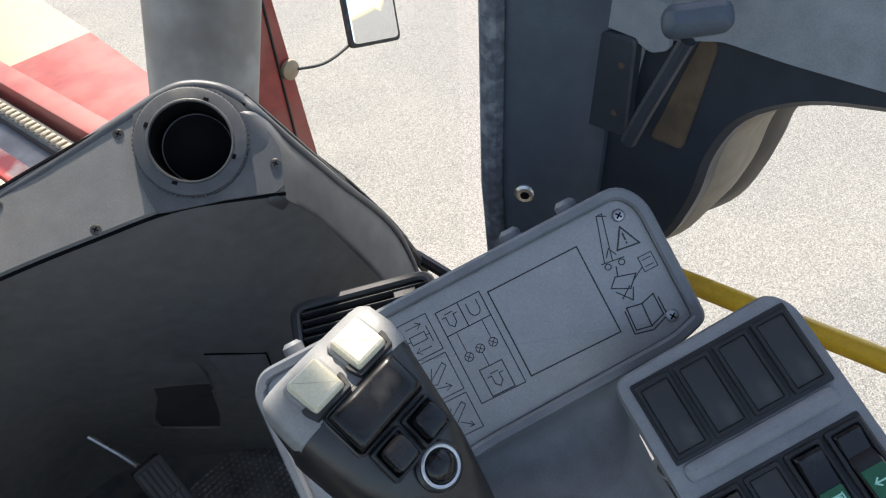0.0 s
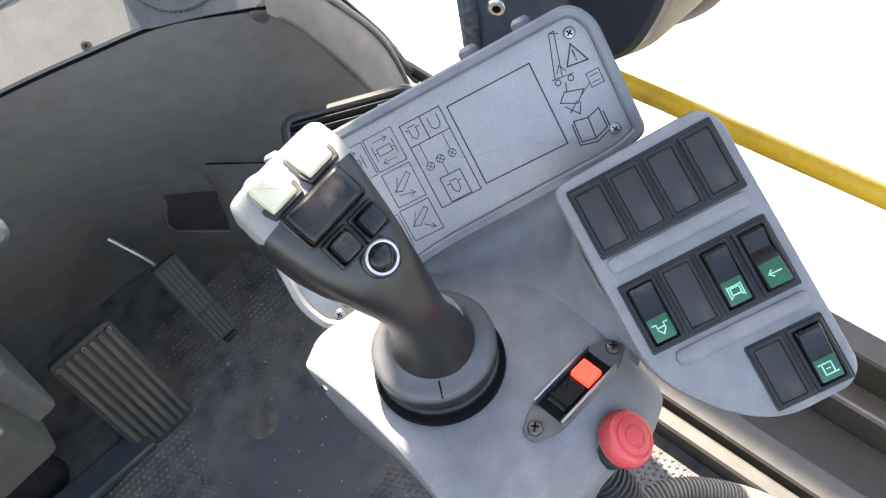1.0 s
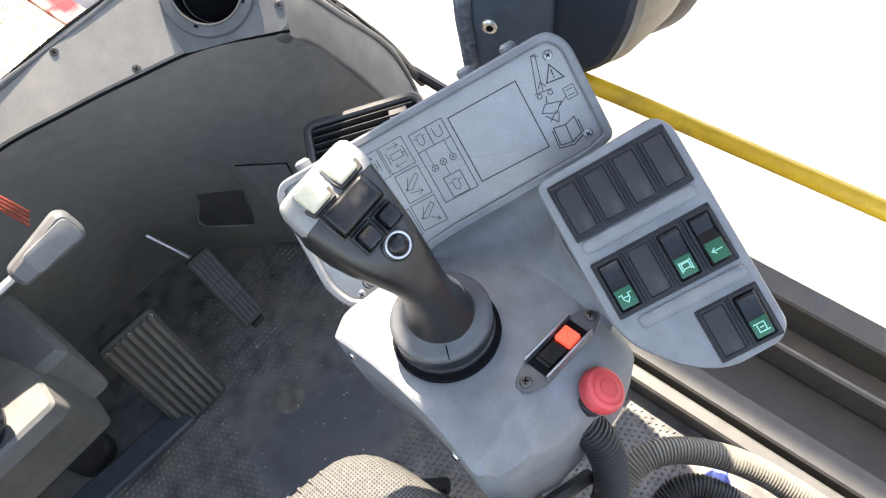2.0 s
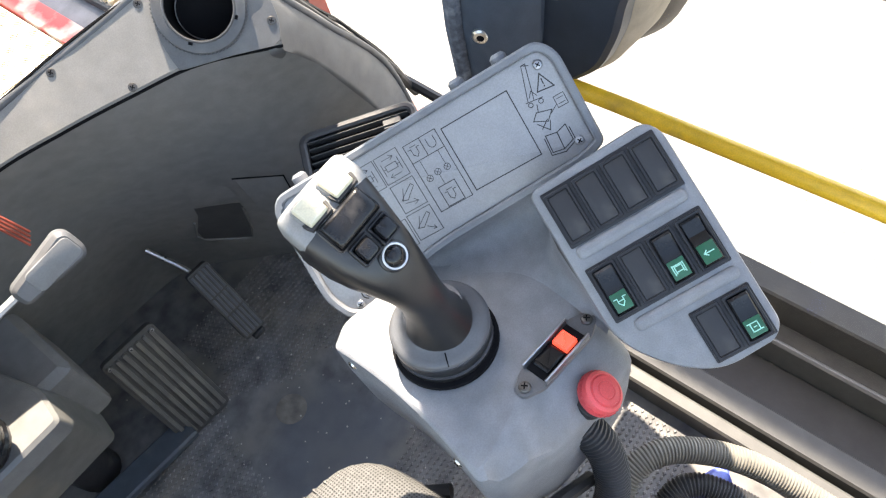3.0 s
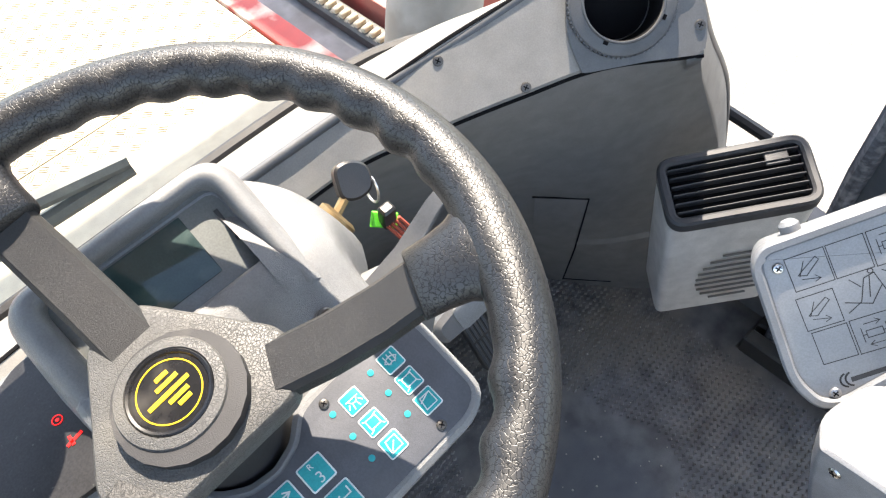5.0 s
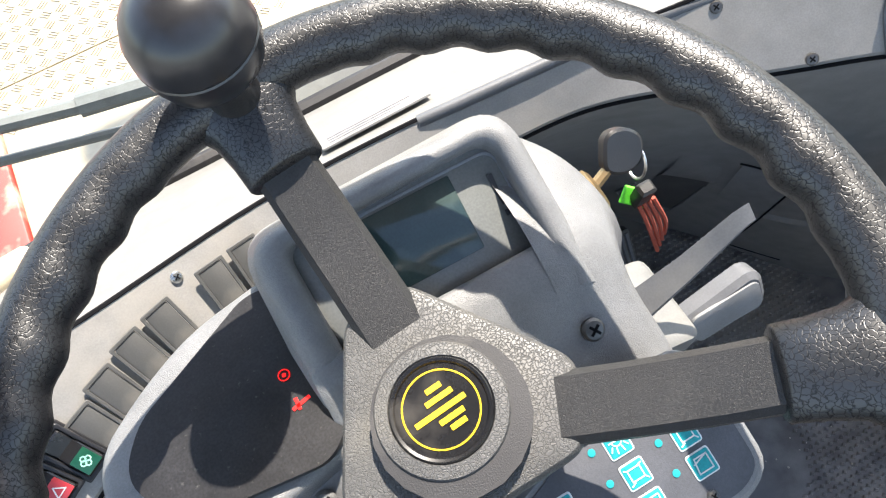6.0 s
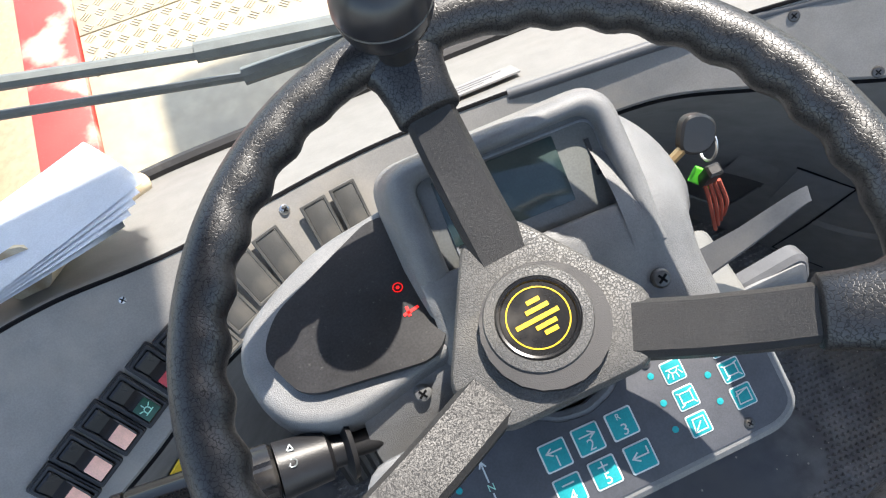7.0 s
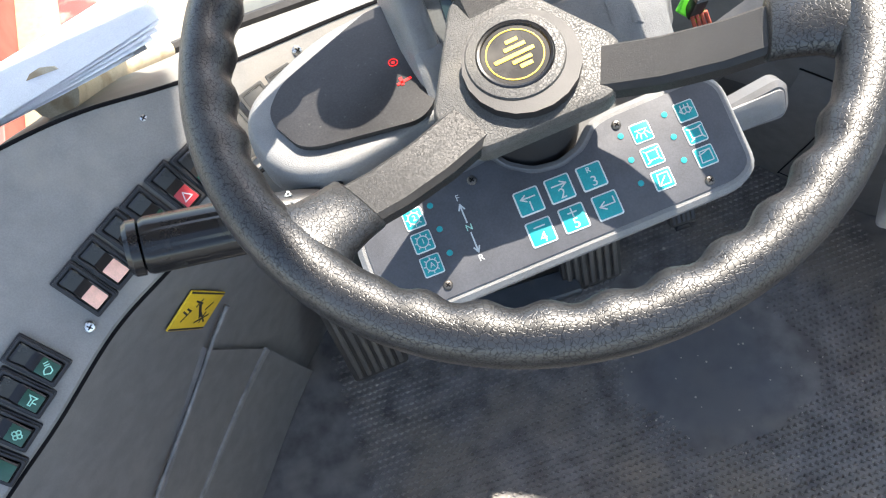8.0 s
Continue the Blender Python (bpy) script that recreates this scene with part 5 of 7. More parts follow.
rocker(F_ROCK @ at(0.0387, 0.0022, 0.0012), M_GREEN, ICON_ARROW, False, label="black rocker switch with a green arrow sign")
rocker(F_ROCK @ at(0.0392, -0.0708, 0.0012), M_GREEN, ICON_FRAME, True, h=0.040, label="black rocker switch with a green frame sign")

# joystick: collar, boot and grip
stick = thing("joystick", at(0.305, 0.235, 0.655), "black multi-button joystick with a worn grey head", "joystick")
JL = at(0.305, 0.235, 0.655).inverted()
m_col = JL @ axes((0.302, 0.244, 0.6535), (1, 0, 0), (0, 1, -0.11))
bm = B()
lathe(bm, [(0.0515, -0.004), (0.0515, 0.0008), (0.049, 0.0012)], 44, m_col)
part("black_well", bm, M_VOID, stick)
bm = B()
lathe(bm, [(0.0455, 0.0), (0.0472, 0.004), (0.0472, 0.008), (0.0448, 0.0095), (0.0462, 0.0115), (0.0470, 0.017), (0.0468, 0.023), (0.0445, 0.0250)], 48, m_col)
part("collar", bm, M_GRIP, stick, "dark stepped collar")
bm = B()
lathe(bm, [(0.0462, 0.0240), (0.0474, 0.0262), (0.0472, 0.0290), (0.0455, 0.0315), (0.0420, 0.0335), (0.036, 0.0360), (0.0305, 0.0420), (0.0270, 0.0560)], 48, m_col)
part("collar_top", bm, M_COLLAR, stick, "grey domed collar top")
bm = B()
tube(bm, [(0.0, 0.0470, 0.0298), (0.0, 0.0425, 0.0334), (0.0, 0.0360, 0.0362)], 0.0006, 6, m=m_col @ Matrix.Rotation(radians(-40), 4, "Z"))
part("collar_seam", bm, M_VOID, stick)
bm = B()
tube(bm, [(0.0, 0.0470, 0.0298), (0.0, 0.0425, 0.0334), (0.0, 0.0360, 0.0362)], 0.0006, 6, m=m_col @ Matrix.Rotation(radians(140), 4, "Z"))
part("collar_seam", bm, M_VOID, stick)


GRIP_U = Vector((0.985, -0.035, 0.165)).normalized()


def grip_ring(f, d, hw, depth, p=2.6, n=32):
    """A rounded section of the grip: its front point, the way inwards, half its width and its depth."""
    f, d = Vector(f), Vector((0, d[0], d[1])).normalized()
    out = []
    for i in range(n):
        a = 2 * math.pi * i / n
        c, q = math.cos(a), math.sin(a)
        out.append(tuple(f + GRIP_U * (hw * math.copysign(abs(c) ** (2 / p), c)) + d * (depth / 2 - depth / 2 * math.copysign(abs(q) ** (2 / p), q))))
    return out


bm = B()
loft(bm, [grip_ring(*q) for q in (
    ((0.2720, 0.3190, 0.8660), (0.20, -1), 0.0240, 0.010, 3.0), ((0.2718, 0.3185, 0.8700), (0.15, -1), 0.0300, 0.016, 3.6), ((0.2715, 0.3160, 0.8735), (0.10, -1), 0.0338, 0.020, 4.4),
    ((0.2712, 0.3110, 0.8752), (0.05, -1), 0.0355, 0.022, 5.0), ((0.2705, 0.2970, 0.8737), (0.10, -1), 0.0360, 0.022, 5.0), ((0.2700, 0.2855, 0.8685), (0.35, -0.94), 0.0352, 0.022, 5.0))], JL)
part("grip_head", bm, M_GRIPTOP, stick, "worn pale grey head shell")
bm = B()
loft(bm, [grip_ring(*q) for q in (
    ((0.2712, 0.3125, 0.8700), (0.1, -1), 0.0340, 0.024, 3.5), ((0.2705, 0.2970, 0.8690), (0.10, -1), 0.0352, 0.036, 4.0), ((0.2700, 0.2856, 0.8690), (0.40, -0.92), 0.0357, 0.040, 4.6), ((0.2702, 0.2770, 0.8622), (0.55, -0.83), 0.0350, 0.042, 4.4),
    ((0.2715, 0.2605, 0.8455), (0.67, -0.74), 0.0325, 0.044, 4.0), ((0.2735, 0.2460, 0.8325), (0.72, -0.69), 0.0288, 0.044, 3.5), ((0.2768, 0.2350, 0.8150), (0.84, -0.54), 0.0248, 0.043, 3.0),
    ((0.2815, 0.2268, 0.7930), (0.95, -0.30), 0.0212, 0.041, 2.6), ((0.2865, 0.2235, 0.7690), (1, -0.08), 0.0195, 0.040, 2.3), ((0.2920, 0.2230, 0.7420), (1, 0), 0.0205, 0.042, 2.1),
    ((0.2965, 0.2190, 0.7150), (1, 0), 0.0245, 0.050, 2.0), ((0.2995, 0.2130, 0.6950), (1, 0), 0.0310, 0.062, 2.0))], JL)
part("grip_body", bm, M_GRIP, stick, "black moulded grip")
for c in ((0.2560, 0.2972, 0.8774), (0.2831, 0.2958, 0.8822)):
    mi = JL @ axes(c, GRIP_U, (0.10, 0.96, 0.26)) @ at(0, 0, -0.0066)
    bm = B()
    stack(bm, rrect(0.0225, 0.0225, 0.003, 3), [(-0.004, 0.0), (0.0004, 0.0), (0.0016, 0.0010), (0.0018, 0.0022)], mi)
    part("button_frame", bm, M_GRIPTOP, stick)
    bm = B()
    stack(bm, rrect(0.0186, 0.0196, 0.0022, 3), [(0.0, -0.0006), (0.0044, 0.0002), (0.0060, 0.0008), (0.0068, 0.0020)], mi)
    part("ivory_button", bm, M_IVORY, stick, "square ivory push button")
    bm = B()
    stack(bm, rounded([(-0.0124, -0.0060), (-0.0124, -0.0035), (-0.0100, -0.0035), (-0.0092, -0.0100), (0.0092, -0.0100), (0.0100, -0.0035), (0.0124, -0.0035), (0.0124, -0.0060), (0.0106, -0.0122), (-0.0106, -0.0122)][::-1], 0.0006, 2), [(-0.001, 0.0), (0.0026, 0.0), (0.0030, 0.0003)], mi)
    part("button_tab", bm, M_BLANK, stick, "dark clip round the button's foot")
mr = JL @ axes((0.2705, 0.2734, 0.8681), (0.99, -0.01, 0.14), (0, 0.84, 0.54)) @ at(0, 0, -0.0098)
bm = B()
rim(bm, rrect(0.0455, 0.0265, 0.004, 4), rrect(0.0420, 0.0230, 0.003, 4), -0.004, 0.0034, 0.001, mr)
part("rocker_frame", bm, M_GRIP, stick)
bm = B()
loft(bm, [[(x, y, z) for y, z in ((-0.0108, 0.0), (-0.0108, h * 0.78), (-0.0098, h * 0.93), (-0.0075, h), (0.0075, h + 0.0006), (0.0098, h * 0.95), (0.0108, h * 0.80), (0.0108, 0.0))]
          for x, h in ((-0.0205, 0.0080), (-0.0192, 0.0100), (-0.0150, 0.0108), (-0.0060, 0.0098), (0.0, 0.0094), (0.0060, 0.0096), (0.0150, 0.0104), (0.0192, 0.0096), (0.0205, 0.0078))], mr)
part("thumb_rocker", bm, M_GLOSS, stick, "glossy black thumb rocker", sharp=50)
for c in ((0.2638, 0.2560, 0.8500), (0.2843, 0.2556, 0.8525)):
    mk2 = JL @ axes(c, (0.99, 0.0, 0.10), (0, 0.80, 0.60)) @ at(0, 0, -0.0050)
    bm = B()
    rim(bm, rrect(0.0190, 0.0185, 0.0015, 3), rrect(0.0150, 0.0145, 0.001, 3), -0.003, 0.0022, 0.0006, mk2)
    part("key_frame", bm, M_BEZEL, stick)
    bm = B()
    stack(bm, rrect(0.0142, 0.0138, 0.0034, 4), [(0.0, 0.0), (0.0058, 0.0003), (0.0074, 0.0010), (0.0080, 0.0024)], mk2)
    part("thumb_key", bm, M_GLOSS, stick)
mb = JL @ axes((0.2765, 0.2434, 0.8354), (0.99, 0.0, 0.12), (0, 0.72, 0.69)) @ at(0, 0, -0.0036)
bm = B()
lathe(bm, [(0.0125, -0.004), (0.0122, 0.0014), (0.0110, 0.0024), (0.0098, 0.0022)], 32, mb, cap=False)
part("button_collar", bm, M_GRIP, stick)
bm = B()
lathe(bm, [(0.0102, 0.0), (0.0102, 0.0028), (0.0096, 0.0034), (0.0086, 0.0030), (0.0083, 0.0)], 32, mb, cap=False)
part("chrome_ring", bm, M_RINGSTEEL, stick, "thin bright ring")
bm = B()
lathe(bm, [(0.0084, -0.002), (0.0083, 0.0024), (0.0070, 0.0044), (0.0047, 0.0057), (0.002, 0.0063), (0.0, 0.0064)], 28, mb)
part("round_button", bm, M_GLOSS, stick)

# guarded red and black switch on the console top
F_EM = axes((0.347, 0.149, 0.6545), (0.088, -0.008, -0.002), (0.0, 1, -0.11))
guard = thing("guarded_switch", F_EM, "red and black rocker in a bolted metal guard", "guarded switch")
bm = B()
slab(bm, rounded([(-0.053, -0.006), (-0.034, -0.0145), (0.034, -0.0145), (0.053, -0.006), (0.053, 0.006), (0.034, 0.0145), (-0.034, 0.0145), (-0.053, 0.006)], 0.005), 0.0, 0.0045, 0.0012)
part("guard_plate", bm, M_COLLAR, guard)
for s in (-1, 1):
    bm = B()
    box(bm, (0, s * 0.0130, 0.0075), (0.062, 0.0022, 0.010), bev=0.0008)
    part("guard_wall", bm, M_STEEL, guard)
bm = B()
box(bm, (0, 0, 0.0045), (0.058, 0.022, 0.003))
part("guard_well", bm, M_VOID, guard)
bm = B()
stack(bm, rrect(0.026, 0.0175, 0.0015, 3), [(0.004, 0), (0.0080, 0.0005), (0.0092, 0.002)], at(-0.010, 0, 0))
box(bm, (-0.018, 0, 0.0098), (0.002, 0.016, 0.0024))
part("black_half", bm, M_GLOSS, guard)
bm = B()
stack(bm, rrect(0.0165, 0.0175, 0.0015, 3), [(0.004, 0), (0.0105, 0.0004), (0.0115, 0.002)], at(0.0125, 0, 0))
part("red_half", bm, M_RED, guard, "lit red half")
for u in (-0.0445, 0.0445):
    screw(F_EM @ at(u, 0, 0.0045), 0.0058, M_SCREWBLK, "worn dark cross-head screw of the switch guard")

# emergency stop
F_STOP = axes((0.341, 0.112, 0.6085), (0.96, 0.08, -0.25), (0, 0.90, 0.43))
stop = thing("stop_button", F_STOP, "red mushroom emergency stop button on a black collar", "emergency stop")
bm = B()
lathe(bm, [(0.017, -0.02), (0.017, 0.0), (0.0185, 0.002), (0.0185, 0.010), (0.015, 0.012), (0.013, 0.020)], 30)
part("stop_collar", bm, M_BLANK, stop)
bm = B()
lathe(bm, [(0.016, 0.016), (0.0205, 0.018), (0.0212, 0.021), (0.0212, 0.027), (0.0195, 0.0315), (0.0165, 0.0335), (0.0160, 0.0330), (0.0145, 0.0330), (0.0140, 0.0342), (0.0095, 0.0348), (0.0090, 0.0342), (0.0080, 0.0342), (0.0075, 0.0350), (0.0, 0.0352)], 40)
part("red_cap", bm, M_STOP, stop, "ringed red mushroom cap")
bm = B()
for i in range(30):
    box(bm, (0.0212, 0, 0.024), (0.0012, 0.0016, 0.006), Matrix.Rotation(2 * math.pi * i / 30, 4, "Z"))
part("cap_ribs", bm, M_STOP, stop)


def corrugated(name, path, r, pitch, material, label):
    """A ribbed hose."""
    ps = curve_pts(path, 40)
    total = sum((b - a).length for a, b in zip(ps, ps[1:]))
    n = int(total / pitch) * 4
    seg, out, acc, i = total / n, [ps[0]], 0.0, 0
    pos = [0.0]
    for a, b in zip(ps, ps[1:]):
        pos.append(pos[-1] + (b - a).length)
    for k in range(1, n + 1):
        d = min(k * seg, total)
        while i < len(ps) - 2 and pos[i + 1] < d:
            i += 1
        t = (d - pos[i]) / max(pos[i + 1] - pos[i], 1e-9)
        out.append(ps[i].lerp(ps[i + 1], min(t, 1.0)))
    wave = (1.0, 1.0, 0.88, 0.88)
    bm = B()
    tube(bm, out, lambda s: r * wave[int(round(s * n)) % 4], 16)
    return single(name, bm, material, Matrix(), label, "hose", "corrugated hoses", sharp=25)


corrugated("cable_hose", [(0.330, 0.125, 0.585), (0.334, 0.085, 0.54), (0.326, 0.062, 0.47), (0.306, 0.055, 0.38), (0.290, 0.045, 0.22), (0.32, 0.03, 0.05), (0.40, 0.0, 0.022)], 0.0190, 0.0052, M_HOSE, "black corrugated cable hose hanging from the console")
corrugated("floor_hose", [(0.36, 0.02, 0.03), (0.42, 0.075, 0.10), (0.50, 0.06, 0.13), (0.57, -0.03, 0.10), (0.60, -0.16, 0.06), (0.60, -0.40, 0.03)], 0.021, 0.0052, M_HOSE2, "dusty pale corrugated hose looping over the floor")
corrugated("floor_hose", [(0.34, -0.05, 0.03), (0.42, 0.01, 0.05), (0.50, 0.0, 0.08), (0.53, -0.10, 0.07), (0.54, -0.35, 0.03)], 0.020, 0.0052, M_HOSE, "dark corrugated hose under the pale one")
bag = single("blue_bag", B(), M_BLUEBAG, Matrix(), "crumpled blue plastic bottle on the floor beside the seat", "bottle")
bm = B()
lathe(bm, [(0.012, 0), (0.030, 0.012), (0.032, 0.10), (0.026, 0.13), (0.012, 0.15), (0.011, 0.17)], 18, axes((0.42, -0.06, 0.035), (0, 0, 1), (0.2, -1, 0)))
bag.data = finish(bm, "blue_bag", M_BLUEBAG)

# ---- steering wheel ----
F_WHEEL = axes((-0.0818, 0.5559, 0.9466), (1, 0, 0.0707), (0, 1, 0.11))
RIM_R, TUBE_R = 0.1660, 0.0142
SPOKES = (94.0, -25.0, 208.0)
wheel = thing("steering_wheel", F_WHEEL, "black leather steering wheel with three grey spokes", "steering wheel")


def near_spoke(deg):
    return min(abs((deg - s + 180) % 360 - 180) for s in SPOKES)


bm = B()
N, K = 240, 18
rings = []
for i in range(N):
    a = 360.0 * i / N
    d = near_spoke(a)
    wave = min(max((d - 14) / 8, 0), 1)
    ring = []
    for k in range(K):
        f = 2 * math.pi * k / K
        inside = max(0.0, -math.cos(f)) ** 1.5
        r = TUBE_R + 0.0019 * wave * inside * math.sin(radians(a * 36)) + 0.0030 * max(0, 1 - d / 11) * inside
        rr, z = RIM_R + r * math.cos(f), r * math.sin(f) * 1.02
        ring.append((rr * math.cos(radians(a)), rr * math.sin(radians(a)), z))
    rings.append(ring)
rings.append(rings[0])
loft(bm, rings, cap=False)
bmesh.ops.remove_doubles(bm, verts=bm.verts, dist=1e-6)
part("rim", bm, M_LEATHER, wheel, "creased black leather rim with finger grips", sharp=70)
for s in SPOKES:
    ms = Matrix.Rotation(radians(s), 4, "Z")
    bm = B()
    sec = lambda x, w, h, z: [(x, y, z + t) for y, t in ((-w, -h), (w, -h), (w, h * 0.4), (w * 0.8, h), (-w * 0.8, h), (-w, h * 0.4))]
    loft(bm, [sec(0.042, 0.0155, 0.006, -0.053), sec(0.075, 0.0152, 0.0058, -0.044), sec(0.105, 0.0148, 0.0056, -0.030), sec(0.135, 0.0140, 0.0056, -0.010)], ms)
    part("spoke", bm, M_SPOKE, wheel, "flat grey vinyl spoke", sharp=30)
    bm = B()
    rg = []
    for x, w, h, z in ((0.123, 0.0172, 0.0088, -0.0150), (0.124, 0.0184, 0.0100, -0.0146), (0.135, 0.0188, 0.0112, -0.0100), (0.146, 0.0205, 0.0128, -0.0055), (0.156, 0.0270, 0.0135, -0.0020), (0.166, 0.042, 0.0120, 0.0)):
        rg.append([(x - 0.35 * abs(math.cos(2 * math.pi * k / 20)) ** 2 * (w - 0.0185 if w > 0.0185 else 0) * 0.0, w * math.cos(2 * math.pi * k / 20), z + h * math.sin(2 * math.pi * k / 20)) for k in range(20)])
    loft(bm, rg, ms)
    part("spoke_sleeve", bm, M_LEATHER, wheel, "leather sleeve where the spoke meets the rim", sharp=60)
HUB = rounded([(0.0102, 0.0655), (-0.0213, 0.0635), (-0.0598, -0.0105), (-0.0422, -0.0410), (0.0425, -0.0390), (0.0590, -0.0055)], 0.010, 4)
bm = B()
stack(bm, HUB, [(-0.066, 0.006), (-0.063, 0.001), (-0.054, 0.0), (-0.0495, 0.0006), (-0.0475, 0.0022), (-0.0465, 0.0055)])
part("hub_pad", bm, M_HUB, wheel, "crackled grey hub pad")
mc = at(-0.002, 0.004, -0.0225) @ Matrix.Scale(0.90, 4)
bm = B()
lathe(bm, [(0.0325, -0.030), (0.0325, -0.0205), (0.0310, -0.0180), (0.0250, -0.0172), (0.0245, -0.0185)], 44, mc)
part("cap_ring", bm, M_HUB, wheel, "raised ring round the cap")
bm = B()
lathe(bm, [(0.0248, -0.026), (0.0246, -0.0176), (0.0236, -0.0166), (0.0222, -0.0170), (0.0214, -0.0182), (0.0, -0.0184)], 44, mc)
cap = part("horn_cap", bm, M_GLOSS, wheel, "glossy black cap with a yellow badge")
bm = B()
rim(bm, [p[:2] for p in ring_pts(0.0186, 0, 44)], [p[:2] for p in ring_pts(0.0178, 0, 44)], -0.0184, -0.0178, 0.0001, mc)
for x0, x1, y in ((-0.0020, 0.0062, 0.0100), (-0.0052, 0.0092, 0.0050), (-0.0142, 0.0128, -0.0005), (-0.0040, 0.0090, -0.0054), (-0.0008, 0.0075, -0.0098)):
    t = mc @ Matrix.Rotation(radians(4), 4, "Z")
    box(bm, ((x0 + x1) / 2, y, -0.0181), (x1 - x0, 0.0026, 0.0006), t)
part("yellow_badge", bm, M_YELLOW, cap, "yellow ring with slanted bars")
bm = B()
tube(bm, [(0, 0, -0.04), (0, 0.0, -0.075), (0, 0.0, -0.15)], 0.034, 20)
part("wheel_boss", bm, M_BLANK, wheel)
mk = Matrix.Rotation(radians(94), 4, "Z") @ Matrix.Translation((0.156, 0, 0.003)) @ Matrix.Scale(0.93, 4)
bm = B()
lathe(bm, [(0.013, -0.004), (0.0125, 0.012), (0.0115, 0.020), (0.0135, 0.027)], 20, mk)
knob = part("knob_stem", bm, M_GRIP, wheel, "short black stem")
bm = B()
lathe(bm, [(0.012, 0.0235), (0.0195, 0.0262), (0.0245, 0.0325), (0.0268, 0.041), (0.02735, 0.0465), (0.0268, 0.0473), (0.0268, 0.0478), (0.02725, 0.0486), (0.0262, 0.057), (0.0225, 0.065), (0.0165, 0.0712), (0.009, 0.0745), (0.0, 0.0752)], 40, mk)
part("spinner_knob", bm, mat("worn_knob_plastic", (0.013, 0.013, 0.015), 0.30, dirt=(0.05, 0.05, 0.055, 0.4), dirt_scale=30), wheel, "round black spinner knob")

# ---- keypad under the wheel ----
F_PAD = axes((-0.0413, 0.5072, 0.8382), (0.99965, 0.01657, 0.02055), (-0.022, 0.9515, 0.3067))
keypad = thing("keypad_panel", F_PAD, "dark membrane keypad with teal keys under the steering wheel", "keypad")
notch = [(-0.030 + 0.038 * math.cos(radians(a)), 0.058 + 0.038 * math.sin(radians(a))) for a in (-35, -60, -85, -110, -135, -155)]
PADO = [(-0.150, -0.031), (-0.130, -0.036), (0.070, -0.032), (0.0835, -0.024), (0.0845, 0.030), (0.076, 0.0405), (0.012, 0.0385)] + notch + [(-0.075, 0.040), (-0.150, 0.036), (-0.160, 0.020), (-0.160, -0.020)]
PADO = rounded(PADO, [0.01, 0.004, 0.008, 0.008, 0.008, 0.008, 0.01] + [0.004] * 6 + [0.006, 0.01, 0.01, 0.01], 3)
bm = B()
stack(bm, PADO, [(-0.072, 0.016), (-0.064, 0.007), (-0.030, 0.0), (-0.008, -0.003), (-0.003, -0.0025), (-0.0006, 0.0006), (-0.0006, 0.0022)])
part("pad_housing", bm, M_POD, keypad, "grained grey housing")
bm = B()
slab(bm, inset(PADO, 0.0032), -0.002, 0.0004, 0.0002)
part("membrane", bm, M_PAD, keypad, "dark blue-grey foil")


def teal_key(u, v, s, words=(), marks=()):
    b = B()
    slab(b, rrect(s, s, 0.0016, 3), 0.0002, 0.0010, 0.0003)
    k = part("teal_key", b, M_WHITE, keypad, m=at(u, v))
    b = B()
    slab(b, rrect(s * 0.89, s * 0.89, 0.0010, 3), 0.0006, 0.0013, 0.0003)
    part("key_face", b, M_TEAL, k)
    for txt, x, y, size in words:
        lettering("key_letter", txt, size, at(x * s, y * s, 0.0014), M_WHITE, k)
    if marks:
        b = B()
        strokes(b, [[(px * s, py * s) for px, py in line] for line in marks], s * 0.05, 0.0012, 0.0016)
        part("key_sign", b, M_WHITE, k)


L_AR = [[(.28, .14), (-.28, .14)], [(-.08, .26), (-.28, .14), (-.08, .02)]]
R_AR = [[(-.28, .14), (.28, .14)], [(.08, .26), (.28, .14), (.08, .02)]]
teal_key(-0.0539, 0.0045, 0.0162, [("1", 0.02, -0.22, 0.009)], L_AR)
teal_key(-0.0333, 0.0050, 0.0162, [("2", 0.02, -0.22, 0.009)], R_AR)
teal_key(-0.0123, 0.0050, 0.0162, [("3", 0.02, -0.22, 0.009), ("R", -0.05, 0.26, 0.005)])
teal_key(-0.0541, -0.0157, 0.0162, [("4", 0.02, -0.22, 0.009)], [[(-.2, .22), (.2, .22)]])
teal_key(-0.0324, -0.0150, 0.0162, [("5", 0.02, -0.22, 0.009)], [[(-.16, .22), (.16, .22)], [(0, .06), (0, .38)]])
teal_key(-0.0106, -0.0153, 0.0162, (), [[(.3, .25), (.3, .02), (-.3, .02)], [(-.08, .16), (-.3, .02), (-.08, -.12)]])
FAN = [circle2((0, -.25), .42, 8, 40, 140), circle2((0, -.25), .16, 6, 40, 140), [(-.32, .02), (-.12, -.14)], [(.32, .02), (.12, -.14)], [(-.2, -.1), (-.2, .3)], [(0, -.1), (0, .3)], [(.2, -.1), (.2, .3)]]
LAMP = [circle2((0, .12), .2, 8, 180, 360), [(-.3, .12), (.3, .12)], [(-.25, -.05), (-.35, -.2)], [(-.1, -.12), (-.14, -.32)], [(.1, -.12), (.14, -.32)], [(.25, -.05), (.35, -.2)]]
GEAR = [circle2((0, 0), .28, 12), *[[(.28 * math.cos(a), .28 * math.sin(a)), (.38 * math.cos(a), .38 * math.sin(a))] for a in [k * math.pi / 4 for k in range(8)]]]
BOXI = [rect2(-.26, -.2, .26, .24), [(-.36, -.32), (-.2, -.26)], [(.36, .3), (.2, .26)], [(-.36, .3), (-.26, .24)], [(.36, -.32), (.26, -.2)]]
